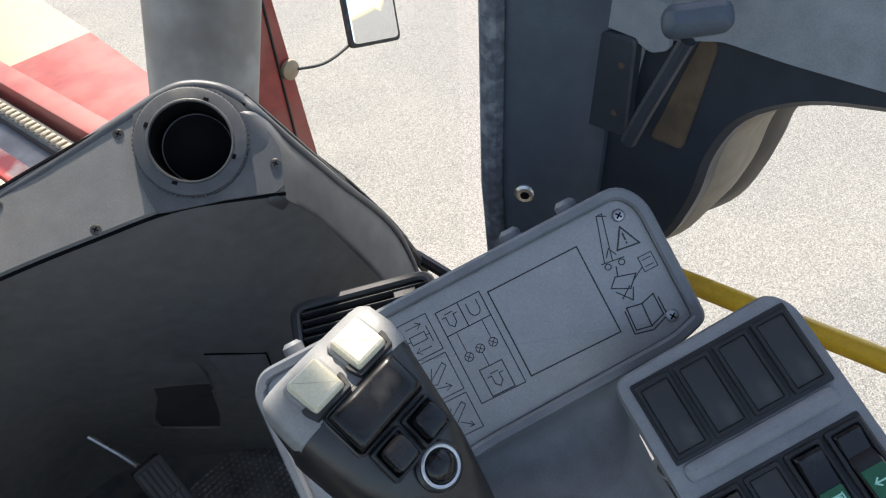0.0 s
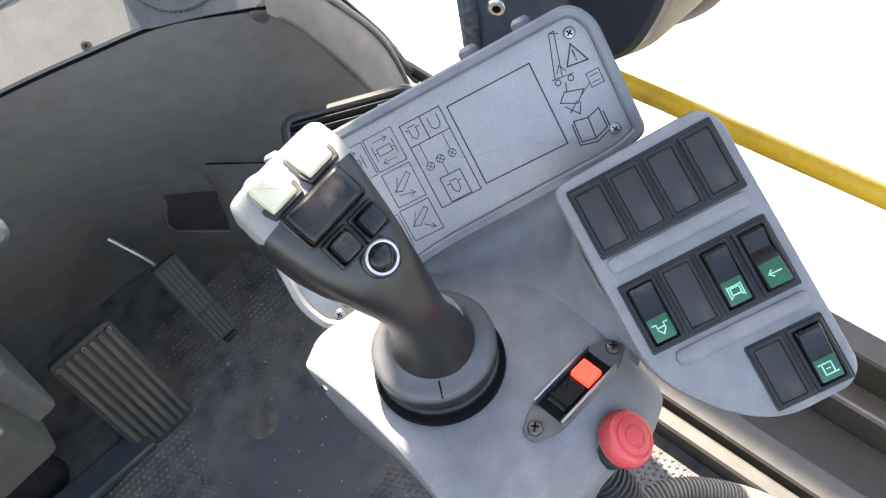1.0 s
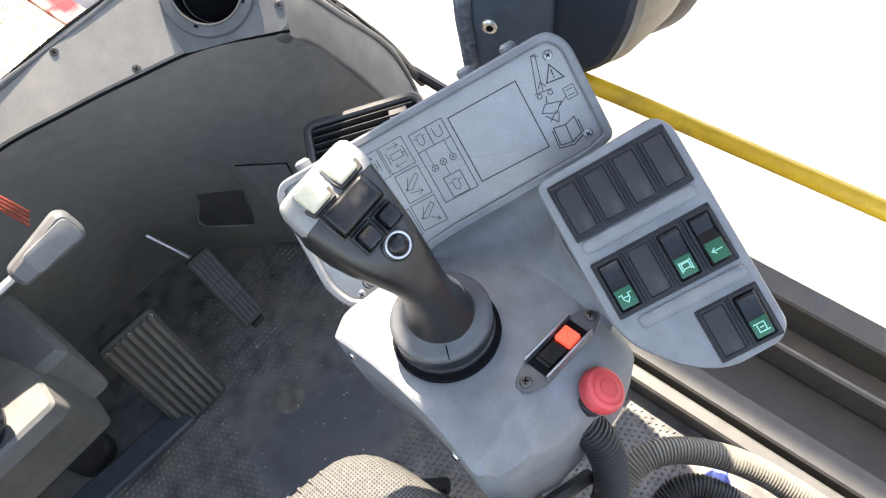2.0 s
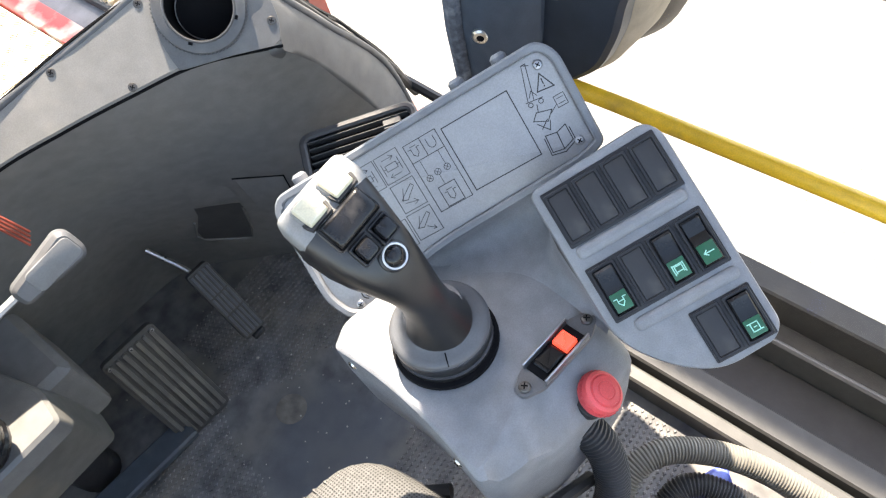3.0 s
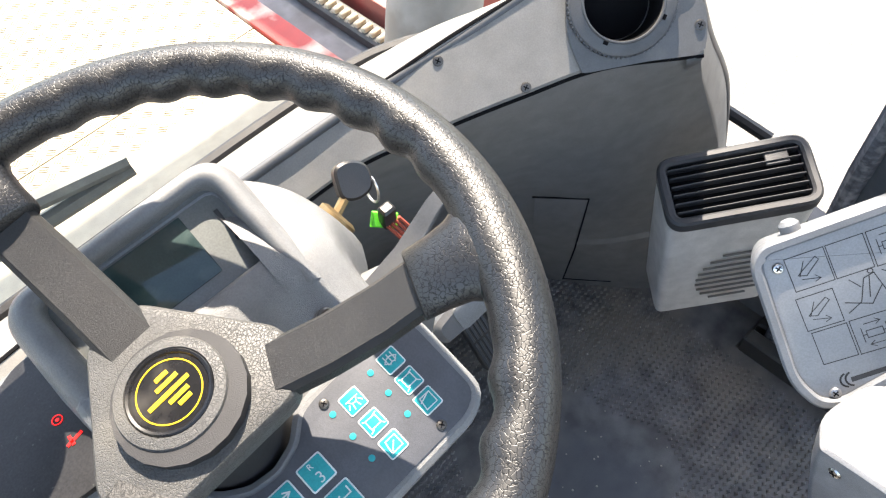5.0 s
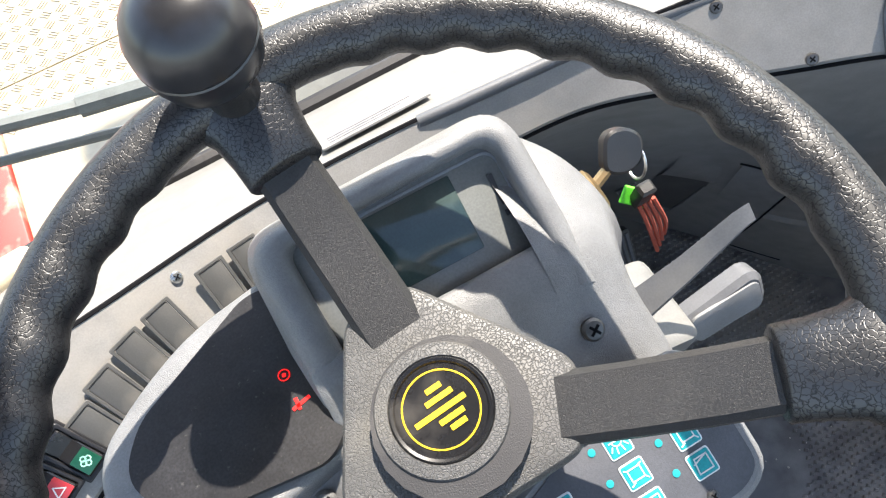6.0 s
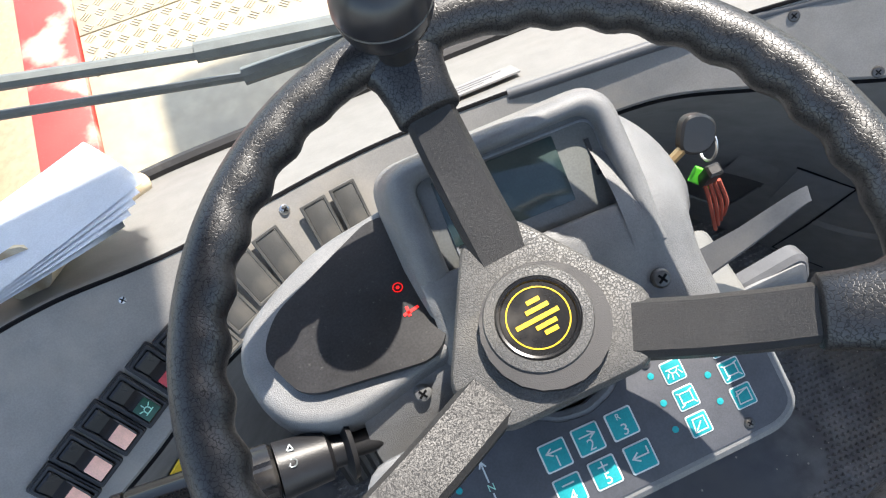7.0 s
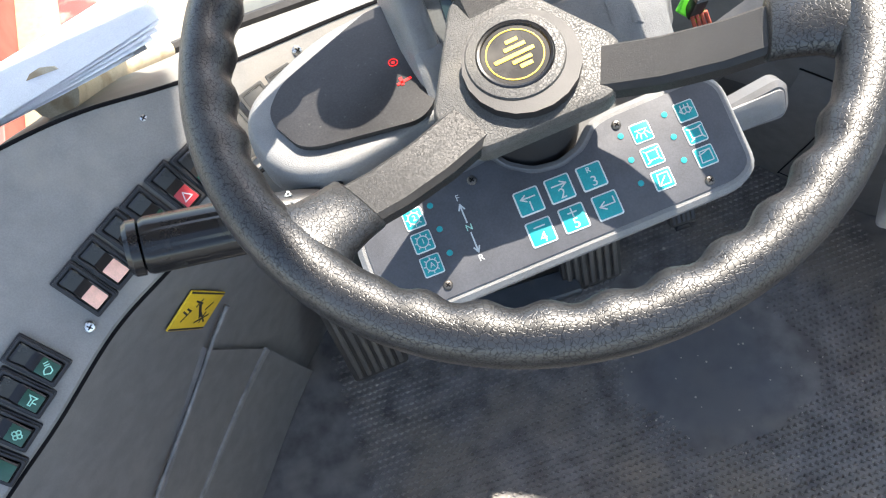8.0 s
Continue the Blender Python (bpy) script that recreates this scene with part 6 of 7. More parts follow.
WIN = [[(-.3, -.28), (.3, -.28), (.3, .28), (-.22, .28), (-.3, -.28)], [(-.2, -.2), (.1, .1)]]
for (u, v), sign in zip(((0.0270, 0.0194), (0.0272, 0.0032), (0.0272, -0.0127)), (LAMP, BOXI, WIN)):
    teal_key(u, v, 0.0128, (), sign)
for (u, v), sign in zip(((0.0577, 0.0219), (0.0574, 0.0065), (0.0571, -0.0089)), (FAN, BOXI, WIN[:1] + [[(-.3, .1), (.28, .28)]])):
    teal_key(u, v, 0.0128, (), sign)
for v, txt in ((0.0203, "2"), (0.0050, "1"), (-0.0103, "A")):
    teal_key(-0.1229, v, 0.0128, [(txt, 0.02, 0.0, 0.0048)], GEAR)
for u, v in ((-0.1108, 0.0244), (-0.1106, 0.0087), (-0.1102, -0.0071), (0.0142, 0.0218), (0.0142, 0.0055), (0.0138, -0.0101), (0.0446, 0.0245), (0.0442, 0.0094), (0.0439, -0.0064)):
    bm = B()
    lathe(bm, [(0.0020, 0.0002), (0.0019, 0.0008), (0.0, 0.0010)], 12, at(u, v))
    part("indicator_dot", bm, M_TEAL, keypad)
for txt, v in (("F", 0.0224), ("N", 0.0030), ("R", -0.0168)):
    lettering("direction_letter", txt, 0.0056, at(-0.0935, v, 0.0005, 0), M_GREENINK if txt == "N" else M_WHITE, keypad)
bm = B()
strokes(bm, [[(-0.0937, 0.0065), (-0.0937, 0.0178)], [(-0.0954, 0.0150), (-0.0937, 0.0182), (-0.0920, 0.0150)], [(-0.0937, -0.0005), (-0.0937, -0.0125)], [(-0.0954, -0.0098), (-0.0937, -0.0130), (-0.0920, -0.0098)]], 0.0009, 0.0003, 0.0007)
part("direction_arrows", bm, M_WHITE, keypad)
for u, v in ((-0.0812, 0.0297), (-0.1183, -0.0250), (0.0532, -0.0239), (0.0145, 0.0294)):
    screw(F_PAD @ at(u, v, 0.0003), 0.0030, M_SCREWBLK, "recessed hex screw of the keypad")

# ---- instrument pod on the column ----
pod = thing("instrument_pod", at(-0.05, 0.62, 0.75), "grained grey instrument pod with a display and warning lamps", "instrument cluster")
PI = at(-0.05, 0.62, 0.75).inverted()


def W(rings):
    return [[tuple(PI @ Vector(p)) for p in r] for r in rings]


# column shroud from the keypad up to the display
SHROUD = rounded([(-0.150, 0.545), (-0.080, 0.525), (0.020, 0.530), (0.040, 0.560), (0.044, 0.610), (0.046, 0.680), (0.030, 0.710), (-0.110, 0.710), (-0.140, 0.660)], [0.03, 0.03, 0.03, 0.03, 0.03, 0.03, 0.03, 0.03, 0.03], 5)
bm = B()
ctr = Vector((-0.045, 0.620))
sh = lambda k, z0: [(ctr.x + (x - ctr.x) * k, ctr.y + (y - ctr.y) * k, z0) for x, y in SHROUD]
loft(bm, W([sh(0.40, 0.67), sh(0.60, 0.715), sh(0.88, 0.750), sh(1.0, 0.785), sh(0.96, 0.805), sh(0.85, 0.812)]))
part("column_shroud", bm, M_POD, pod)
# display hood: a rounded arch over a recessed fascia, open below
F_DISP = axes((-0.0580, 0.660, 0.8735), (0.9995, -0.01, 0.01), (0.0, 0.87, 0.49))
DI = PI @ F_DISP
arch = lambda pts, rs: rounded([(pts[0][0], pts[0][1] - 0.03)] + pts + [(pts[-1][0], pts[-1][1] - 0.03)], [0.0001] + rs + [0.0001], 7)
ARCH_IN = arch([(-0.0500, -0.048), (-0.0520, 0.0245), (0.0655, 0.0275), (0.0675, -0.030)], [0.0001, 0.010, 0.012, 0.0001])
ARCH_OUT = arch([(-0.0740, -0.056), (-0.0720, 0.0390), (0.0820, 0.0425), (0.0850, -0.034)], [0.0001, 0.022, 0.024, 0.0001])
leg = lambda k, n, grow=0.0: [(a[0] + (b[0] - a[0]) * k + grow * (1 if a[0] > 0 else -1), a[1] + (b[1] - a[1]) * k + (grow if a[1] > 0 else 0), n) for a, b in zip(ARCH_OUT, ARCH_IN)]
bm = B()
loft(bm, [leg(0.0, -0.080, 0.004), leg(0.0, -0.030, 0.004), leg(0.0, -0.010, 0.002), leg(0.03, 0.000), leg(0.12, 0.0065), leg(0.28, 0.0112), leg(0.50, 0.0135), leg(0.70, 0.0136), leg(0.86, 0.0122), leg(0.95, 0.0095), leg(1.0, 0.0050), leg(1.02, -0.006)], DI, closed=False)
part("display_hood", bm, M_POD, pod, "deep rounded grey display hood", sharp=80)
bm = B()
slab(bm, rrect(0.130, 0.086, 0.008, 4, (0.007, -0.010)), -0.012, -0.0005, 0.0005, DI)
part("display_fascia", bm, M_SCRFACE, pod, "dusty grey display fascia")
bm = B()
rim(bm, rrect(0.108, 0.060, 0.010, 5, (0.013, -0.006)), rrect(0.105, 0.057, 0.009, 5, (0.013, -0.006)), -0.001, 0.0004, 0.0002, DI)
part("fascia_groove", bm, M_RIM_PL, pod)
bm = B()
slab(bm, rrect(0.080, 0.042, 0.001, 2, (-0.001, 0.0)), -0.001, 0.0008, 0.0003, DI)
part("lcd_window", bm, M_SCREEN, pod, "dark greenish display glass")
bm = B()
stack(bm, [(0.0572, 0.0115), (0.0602, 0.0115), (0.0595, -0.0060), (0.0580, -0.0060)][::-1], [(-0.001, 0.0), (0.0004, 0.0)], DI)
box(bm, (0.0590, -0.0105, 0.0), (0.0034, 0.0034, 0.0012), DI)
part("fascia_mark", bm, M_INK, pod)
# sloping deck in front of the display, and the rounded flank with the lock
bm = B()
XS = (-0.128, -0.124, -0.110, -0.080, -0.050, -0.020, 0.004, 0.016)
loft(bm, W([[(x, y, z - (0.004 if x < -0.126 else 0.0)) for x in XS] for y, z in ((0.640, 0.840), (0.6310, 0.852), (0.6285, 0.8640), (0.6270, 0.8668), (0.6235, 0.8680), (0.612, 0.8635), (0.596, 0.8530), (0.580, 0.8425), (0.564, 0.8330), (0.548, 0.8240), (0.534, 0.812), (0.526, 0.790))]), closed=False)
part("shroud_deck", bm, M_POD, pod, sharp=60)
FLANK = []
for y, prof in ((0.722, ((0.0, 0.80), (0.015, 0.80), (0.026, 0.795), (0.034, 0.78), (0.036, 0.74))), (0.708, ((0.0, 0.857), (0.020, 0.852), (0.032, 0.842), (0.043, 0.822), (0.056, 0.79))),
                (0.690, ((0.0, 0.870), (0.024, 0.866), (0.038, 0.856), (0.049, 0.838), (0.064, 0.80))), (0.664, ((0.0, 0.876), (0.026, 0.870), (0.044, 0.860), (0.056, 0.842), (0.068, 0.80))),
                (0.636, ((0.0, 0.874), (0.022, 0.868), (0.044, 0.858), (0.058, 0.840), (0.070, 0.80))), (0.612, ((0.0, 0.864), (0.014, 0.8625), (0.034, 0.856), (0.047, 0.840), (0.052, 0.76))),
                (0.590, ((0.0, 0.8488), (0.012, 0.8482), (0.032, 0.844), (0.044, 0.830), (0.050, 0.755))), (0.566, ((0.0, 0.8340), (0.012, 0.8335), (0.034, 0.829), (0.047, 0.815), (0.053, 0.75))),
                (0.545, ((0.0, 0.8220), (0.012, 0.8210), (0.034, 0.815), (0.047, 0.800), (0.052, 0.75))), (0.530, ((0.0, 0.806), (0.012, 0.805), (0.030, 0.798), (0.040, 0.785), (0.045, 0.74)))):
    FLANK.append([tuple(p) for p in curve_pts([(x, y, z) for x, z in prof], 4)])
bm = B()
loft(bm, W([[tuple(p) for p in r] for r in zip(*[curve_pts(c, 3) for c in zip(*FLANK)])]), closed=False)
part("lock_flank", bm, M_POD, pod, "rounded flank round the ignition lock", sharp=80)
# warning lamp wing
WING = rounded([(-0.118, 0.703), (-0.180, 0.693), (-0.216, 0.675), (-0.244, 0.655), (-0.252, 0.634), (-0.246, 0.606), (-0.232, 0.584), (-0.200, 0.572), (-0.118, 0.588)], [0.01, 0.02, 0.02, 0.02, 0.015, 0.015, 0.015, 0.02, 0.01], 5)
wz = lambda x, y, z: z + (x + 0.18) * 0.03
bm = B()
wc = Vector((-0.165, 0.636))
wr = lambda k, z: [(wc.x + (x - wc.x) * k, wc.y + (y - wc.y) * k, wz(x, y, z)) for x, y in WING]
loft(bm, W([wr(0.5, 0.735), wr(0.78, 0.765), wr(0.95, 0.795), wr(1.0, 0.816), wr(1.005, 0.826), wr(0.99, 0.836), wr(0.965, 0.8425), wr(0.93, 0.8450), wr(0.88, 0.8455)]))
part("lamp_wing", bm, M_POD, pod, "smooth grey wing of the pod", sharp=60)
LAMPS = rounded([(-0.127, 0.681), (-0.142, 0.684), (-0.213, 0.649), (-0.226, 0.630), (-0.213, 0.6035), (-0.204, 0.5995), (-0.138, 0.5915), (-0.127, 0.603)], [0.004, 0.008, 0.008, 0.010, 0.006, 0.008, 0.010, 0.010], 5)
bm = B()
loft(bm, W([[(x, y, wz(x, y, 0.840)) for x, y in LAMPS], [(x, y, wz(x, y, 0.8490)) for x, y in LAMPS], [(x, y, wz(x, y, 0.8506)) for x, y in inset(LAMPS[::-1], 0.0012)[::-1]]]))
panel = part("lamp_frame", bm, M_RIM_PL, pod)
LI = inset(LAMPS[::-1], 0.0060)[::-1]
bm = B()
loft(bm, W([[(x, y, wz(x, y, 0.8470)) for x, y in LI], [(x, y, wz(x, y, 0.8512)) for x, y in LI]]))
part("lamp_panel", bm, M_SMOKE, pod, "dusty smoked lamp panel")
mwl = lambda x, y: PI @ Matrix.Translation((x, y, wz(x, y, 0.8514)))
bm = B()
lathe(bm, [(0.0012, 0), (0.0011, 0.0004)], 10, mwl(-0.1410, 0.637))
strokes(bm, [circle2((0, 0), 0.0030, 16)], 0.0005, 0.0, 0.0003, mwl(-0.1410, 0.637))
strokes(bm, [[(-0.004, -0.0015), (0.0045, 0.0005)], [(-0.0015, 0.0024), (-0.0015, -0.0024)]], 0.0019, 0.0, 0.0003, mwl(-0.1390, 0.6195))
part("red_lamp", bm, M_LEDRED, pod, "lit red warning lamps")
for p in ((0.0080, 0.5800, 0.8440),):
    screw(axes(p, (1, 0, 0), (0, 0.84, 0.54)), 0.0062, M_SCREWBLK, "large dark cross-head screw in the column shroud")
bm = B()
cheek = lambda x0, x1, y, z: [(x0, y, z), (x1, y, z), (x1, y + 0.06, z - 0.01), (x0, y + 0.06, z - 0.01)]
loft(bm, W([cheek(-0.180, -0.100, 0.524, 0.765), cheek(-0.188, -0.108, 0.536, 0.780), cheek(-0.191, -0.119, 0.566, 0.820), cheek(-0.189, -0.122, 0.582, 0.834), cheek(-0.186, -0.124, 0.598, 0.842)]))
part("shroud_cheek", bm, M_POD, pod, sharp=50)
screw(axes((-0.151, 0.5765, 0.8295), (1, 0, 0), (0, 0.83, 0.56)), 0.0056, M_POD, "dusty grey cross-head screw in the column shroud")
# steering column down to the floor box
column = thing("steering_column", at(0, 0, 0), "dark steering column standing in a grey floor box", "steering column")
bm = B()
tube(bm, [(-0.045, 0.62, 0.66), (-0.090, 0.708, 0.44)], 0.034, 20)
part("column_tube", bm, M_BLANK, column)
bm = B()
for k in range(4):
    lathe(bm, [(0.040, 0), (0.045, 0.006), (0.045, 0.012), (0.040, 0.018)], 24, axes((-0.088, 0.700 - 0.008 * k, 0.46 + 0.022 * k), (1, 0, 0), (0, 1, 0.15)))
part("rubber_boot", bm, M_GLOSS, column, "ringed black rubber boot")
BOXP = rounded([(-0.18, 0.66), (0.000, 0.662), (0.010, 0.722), (-0.018, 0.82), (-0.16, 0.82)], 0.012)
bm = B()
loft(bm, [[(x * 0.92 + 0.012, y * 0.92 + 0.10, 0.255) for x, y in BOXP], [(x + 0.002, y + 0.012, 0.39) for x, y in BOXP], *[[(x, y, z) for x, y in inset(BOXP, d)] for z, d in ((0.405, 0.0), (0.432, 0.003), (0.437, 0.008))]])
part("floor_box", bm, M_BOX, column, "grey painted box")
bm = B()
box(bm, (0.005, 0.83, 0.33), (0.09, 0.16, 0.14), bev=0.012)
part("box_bracket", bm, M_BOWL, column)
bm = B()
tube(bm, [(-0.06, 0.78, 0.30), (-0.07, 0.86, 0.0)], 0.04, 16)
part("column_foot", bm, M_BLANK, column)
bm = B()
lathe(bm, [(0.011, 0), (0.011, 0.010), (0.006, 0.012)], 6, at(-0.022, 0.798, 0.436))
part("hex_bolt", bm, M_SCREWBLK, column)

# stalks, lever and key
stalk = thing("indicator_stalk", at(0, 0, 0), "thick black indicator stalk with ribbed end", "stalk")
s0, s1 = Vector((-0.200, 0.568, 0.814)), Vector((-0.338, 0.566, 0.854))
ms = axes(s0, (0, 1, 0), (s1 - s0).cross(Vector((0, 1, 0))))
ms = Matrix.Translation(s0) @ (s1 - s0).to_track_quat("Z", "Y").to_matrix().to_4x4()
bm = B()
lathe(bm, [(0.008, -0.06), (0.008, 0.004), (0.019, 0.004), (0.020, 0.007), (0.010, 0.009), (0.010, 0.016), (0.0155, 0.019), (0.0172, 0.046), (0.0172, 0.049)], 26, ms)
part("stalk_neck", bm, M_BEZEL, stalk)
bm = B()
rg = []
for z, r in ((0.050, 0.0160), (0.052, 0.0182), (0.128, 0.0182), (0.131, 0.0170), (0.132, 0.0150)):
    rg.append([((r - (0.0011 if k % 6 == 0 and r > 0.0175 else 0)) * math.cos(2 * math.pi * k / 48), (r - (0.0011 if k % 6 == 0 and r > 0.0175 else 0)) * math.sin(2 * math.pi * k / 48), z) for k in range(48)])
loft(bm, rg, ms)
part("twist_grip", bm, M_GLOSS, stalk, "ribbed glossy twist grip")
bm = B()
lathe(bm, [(0.0178, 0.1325), (0.0178, 0.138), (0.0155, 0.1410), (0.004, 0.1415)], 26, ms)
part("end_cap", bm, M_GLOSS, stalk)
bm = B()
mt = ms @ Matrix.Translation((0, 0, 0.036)) @ Matrix.Rotation(radians(90), 4, "Y")
sgn = Matrix.Translation(s0.lerp(s1, 0.25) + Vector((0, 0.0, 0.0172))) @ Matrix.Rotation(radians(-8), 4, "Z")
strokes(bm, [[(-0.002, 0.0045), (0.002, 0.0045), (0.0, 0.008), (-0.002, 0.0045)], circle2((0.001, -0.003), 0.0022, 8, -90, 90) + [(0.001, -0.0008), (-0.001, -0.0008), (-0.001, -0.0052), (0.001, -0.0052)], [(-0.0045, -0.0015), (-0.002, -0.0015)], [(-0.0045, -0.003), (-0.002, -0.003)], [(-0.0045, -0.0045), (-0.002, -0.0045)]], 0.0007, 0.0, 0.0005, sgn)
part("stalk_signs", bm, M_WHITE, stalk)

lever2 = thing("wiper_lever", at(0, 0, 0), "thin grey lever standing out from the column", "lever")
bm = B()
sec = lambda c, w, h: [(c[0] + dx * w * 0.4, c[1] + dy * w, c[2] + dz * h) for dx, dy, dz in ((-1, -1, -1), (1, -1, -1), (1, 1, 1), (-1, 1, 1))]
loft(bm, [sec((0.040, 0.585, 0.820), 0.008, 0.005), sec((0.075, 0.588, 0.830), 0.006, 0.004), sec((0.106, 0.590, 0.850), 0.0045, 0.003), sec((0.112, 0.590, 0.853), 0.004, 0.003)])
part("lever_arm", bm, M_COLLAR, lever2)
gear = thing("column_lever", at(0, 0, 0), "grey paddle lever on a thin rod beside the column", "lever")
bm = B()
tube(bm, [(0.03, 0.585, 0.712), (0.085, 0.589, 0.712)], 0.0045, 8)
part("lever_rod", bm, M_STEEL, gear)
bm = B()
mg = axes((0.122, 0.589, 0.716), (1, 0.0, 0.12), (0.0, 0.45, 0.9))
stack(bm, rounded([(-0.042, -0.012), (0.030, -0.019), (0.036, -0.010), (0.036, 0.012), (0.028, 0.019), (-0.042, 0.010)], 0.008), [(-0.011, 0.006), (-0.006, 0.0), (0.006, 0.0), (0.010, 0.004)], mg)
pad = part("paddle", bm, M_COLLAR, gear, "dark paddle body")
bm = B()
slab(bm, rrect(0.054, 0.024, 0.007, 5, (0.004, 0.0)), 0.009, 0.0115, 0.001, mg)
part("paddle_face", bm, M_POD, gear, "worn pale grey paddle face")
bm = B()
slab(bm, rrect(0.05, 0.06, 0.008, 3), -0.03, 0.0, 0.004, axes((0.052, 0.590, 0.800), (1, 0, -0.4), (0, 1, 0)))
part("lever_mount", bm, M_BOX, gear)

keyset = thing("ignition_key", at(0, 0, 0), "black headed ignition key with ring and woven tags", "key")
bm = B()
stack(bm, rounded([(-0.013, -0.012), (0.013, -0.012), (0.016, 0.004), (0.009, 0.017), (-0.009, 0.017), (-0.016, 0.004)], 0.008, 4), [(-0.0045, 0.002), (-0.003, 0), (0.003, 0), (0.0045, 0.002)], axes((0.099, 0.684, 0.806), (0.35, 0.62, 0.70), (0.86, -0.1, -0.2)))
part("key_head", bm, M_GRIP, keyset, "black plastic key head")
bm = B()
tube(bm, [(0.066, 0.671, 0.793), (0.096, 0.681, 0.803)], 0.004, 8)
part("key_blade", bm, M_BRASS, keyset)
bm = B()
lathe(bm, [(0.016, 0), (0.016, 0.004), (0.012, 0.006)], 20, axes((0.0720, 0.672, 0.794), (0, 1, 0), (-0.3, 0, 0.95)))
part("lock_barrel", bm, M_BRASS, keyset)
bm = B()
tube(bm, [tuple(axes((0.112, 0.679, 0.789), (0.2, 0.8, 0.3), (0.2, -0.3, 0.9)) @ Vector((0.011 * math.cos(a), 0.011 * math.sin(a), 0))) for a in [2 * math.pi * k / 24 for k in range(24)]], 0.0011, 6, closed=True)
part("key_ring", bm, M_CHROME, keyset)
bm = B()
box(bm, (0, 0, 0), (0.026, 0.013, 0.003), axes((0.111, 0.672, 0.756), (0.6, -0.2, -0.5), (0.3, 0.5, 0.8)), 0.0012)
part("green_tag", bm, M_NEON, keyset, "neon green plastic tag")
bm = B()
box(bm, (0, 0, 0), (0.012, 0.010, 0.026), axes((0.112, 0.667, 0.765), (1, 0, 0), (0, 1, 0.2)), 0.002)
part("black_fob", bm, M_GRIP, keyset)
for k in range(4):
    bm = B()
    tube(bm, curve_pts([(0.108 + 0.004 * k, 0.664, 0.758), (0.116 + 0.004 * k, 0.661 - 0.002 * k, 0.733), (0.126 + 0.003 * k, 0.652 + 0.002 * k, 0.692 + 0.003 * k)], 5), 0.0016, 6)
    part("red_strand", bm, M_REDTAG, keyset, "red woven strap strand")

# ---- pedals, seat, vent box ----
brake = thing("brake_pedal", axes((0.118, 0.80, 0.118), (1, -0.02, 0), (0.0, 0.36, 0.93)), "worn ribbed rubber brake pedal with dirt", "pedal")
bm = B()
slab(bm, rrect(0.108, 0.240, 0.012, 4), -0.010, 0.002, 0.002)
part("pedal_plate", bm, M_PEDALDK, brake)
for i in range(7):
    bm = B()
    stack(bm, rrect(0.0085, 0.222, 0.003, 3, (-0.0425 + i * 0.01415, 0.0)), [(0.0, 0.0), (0.005, 0.0), (0.0064, 0.0014)])
    part("rubber_rib", bm, M_PEDAL, brake)
for u, v in ((-0.045, 0.108), (0.045, 0.108), (0.0, 0.108), (-0.045, -0.108)):
    screw(brake.matrix_basis @ at(u, v, 0.004), 0.0042, M_STEEL, "small steel rivet in the pedal rubber")
bm = B()
box(bm, (0, 0, 0), (0.24, 0.05, 0.02), axes((-0.03, 0.765, 0.045), (1, 0.02, -0.15), (0, 1, 0)), 0.004)
part("pedal_arm", bm, M_BAR, brake, "worn blue-grey steel arm", m=brake.matrix_basis.inverted())
inch = thing("inching_pedal", axes((-0.285, 0.775, 0.105), (1, 0.05, 0), (0.0, 0.36, 0.93)), "dark ribbed rubber pedal behind the steering column", "pedal")
bm = B()
slab(bm, rrect(0.100, 0.200, 0.010, 4), -0.010, 0.002, 0.002)
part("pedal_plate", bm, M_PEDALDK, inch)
for i in range(6):
    bm = B()
    stack(bm, rrect(0.0085, 0.182, 0.003, 3, (-0.037 + i * 0.0148, 0.0)), [(0.0, 0.0), (0.005, 0.0), (0.0064, 0.0014)])
    part("rubber_rib", bm, M_PEDAL, inch)
bm = B()
box(bm, (0, 0.05, -0.05), (0.03, 0.03, 0.09), bev=0.004)
part("pedal_stay", bm, M_BLANK, inch)
throttle = thing("throttle_pedal", axes((0.292, 0.828, 0.135), (1, -0.01, 0), (0.0, 0.55, 0.83)), "narrow ribbed rubber throttle pedal", "pedal")
bm = B()
slab(bm, rrect(0.047, 0.168, 0.006, 3), -0.012, 0.002, 0.0015)
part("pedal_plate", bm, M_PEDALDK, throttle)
for v0, v1 in ((-0.078, -0.024), (-0.020, 0.020), (0.024, 0.078)):
    for i in range(5):
        bm = B()
        stack(bm, rrect(0.0055, v1 - v0, 0.001, 2, (-0.0172 + i * 0.0086, (v0 + v1) / 2)), [(0.0, 0.0), (0.0035, 0.0), (0.0042, 0.0007)])
        part("rubber_rib", bm, M_PEDAL2, throttle)
bm = B()
tube(bm, [(0.262, 0.960, 0.235), (0.278, 0.92, 0.205), (0.285, 0.888, 0.195)], 0.0045, 8)
part("throttle_rod", bm, M_CHROME, throttle, "bright steel rod", m=throttle.matrix_basis.inverted())
bm = B()
box(bm, (0, 0, 0), (0.026, 0.016, 0.014), at(0.296, 0.790, 0.045), 0.003)
part("pedal_heel", bm, M_BLANK, throttle, m=throttle.matrix_basis.inverted())

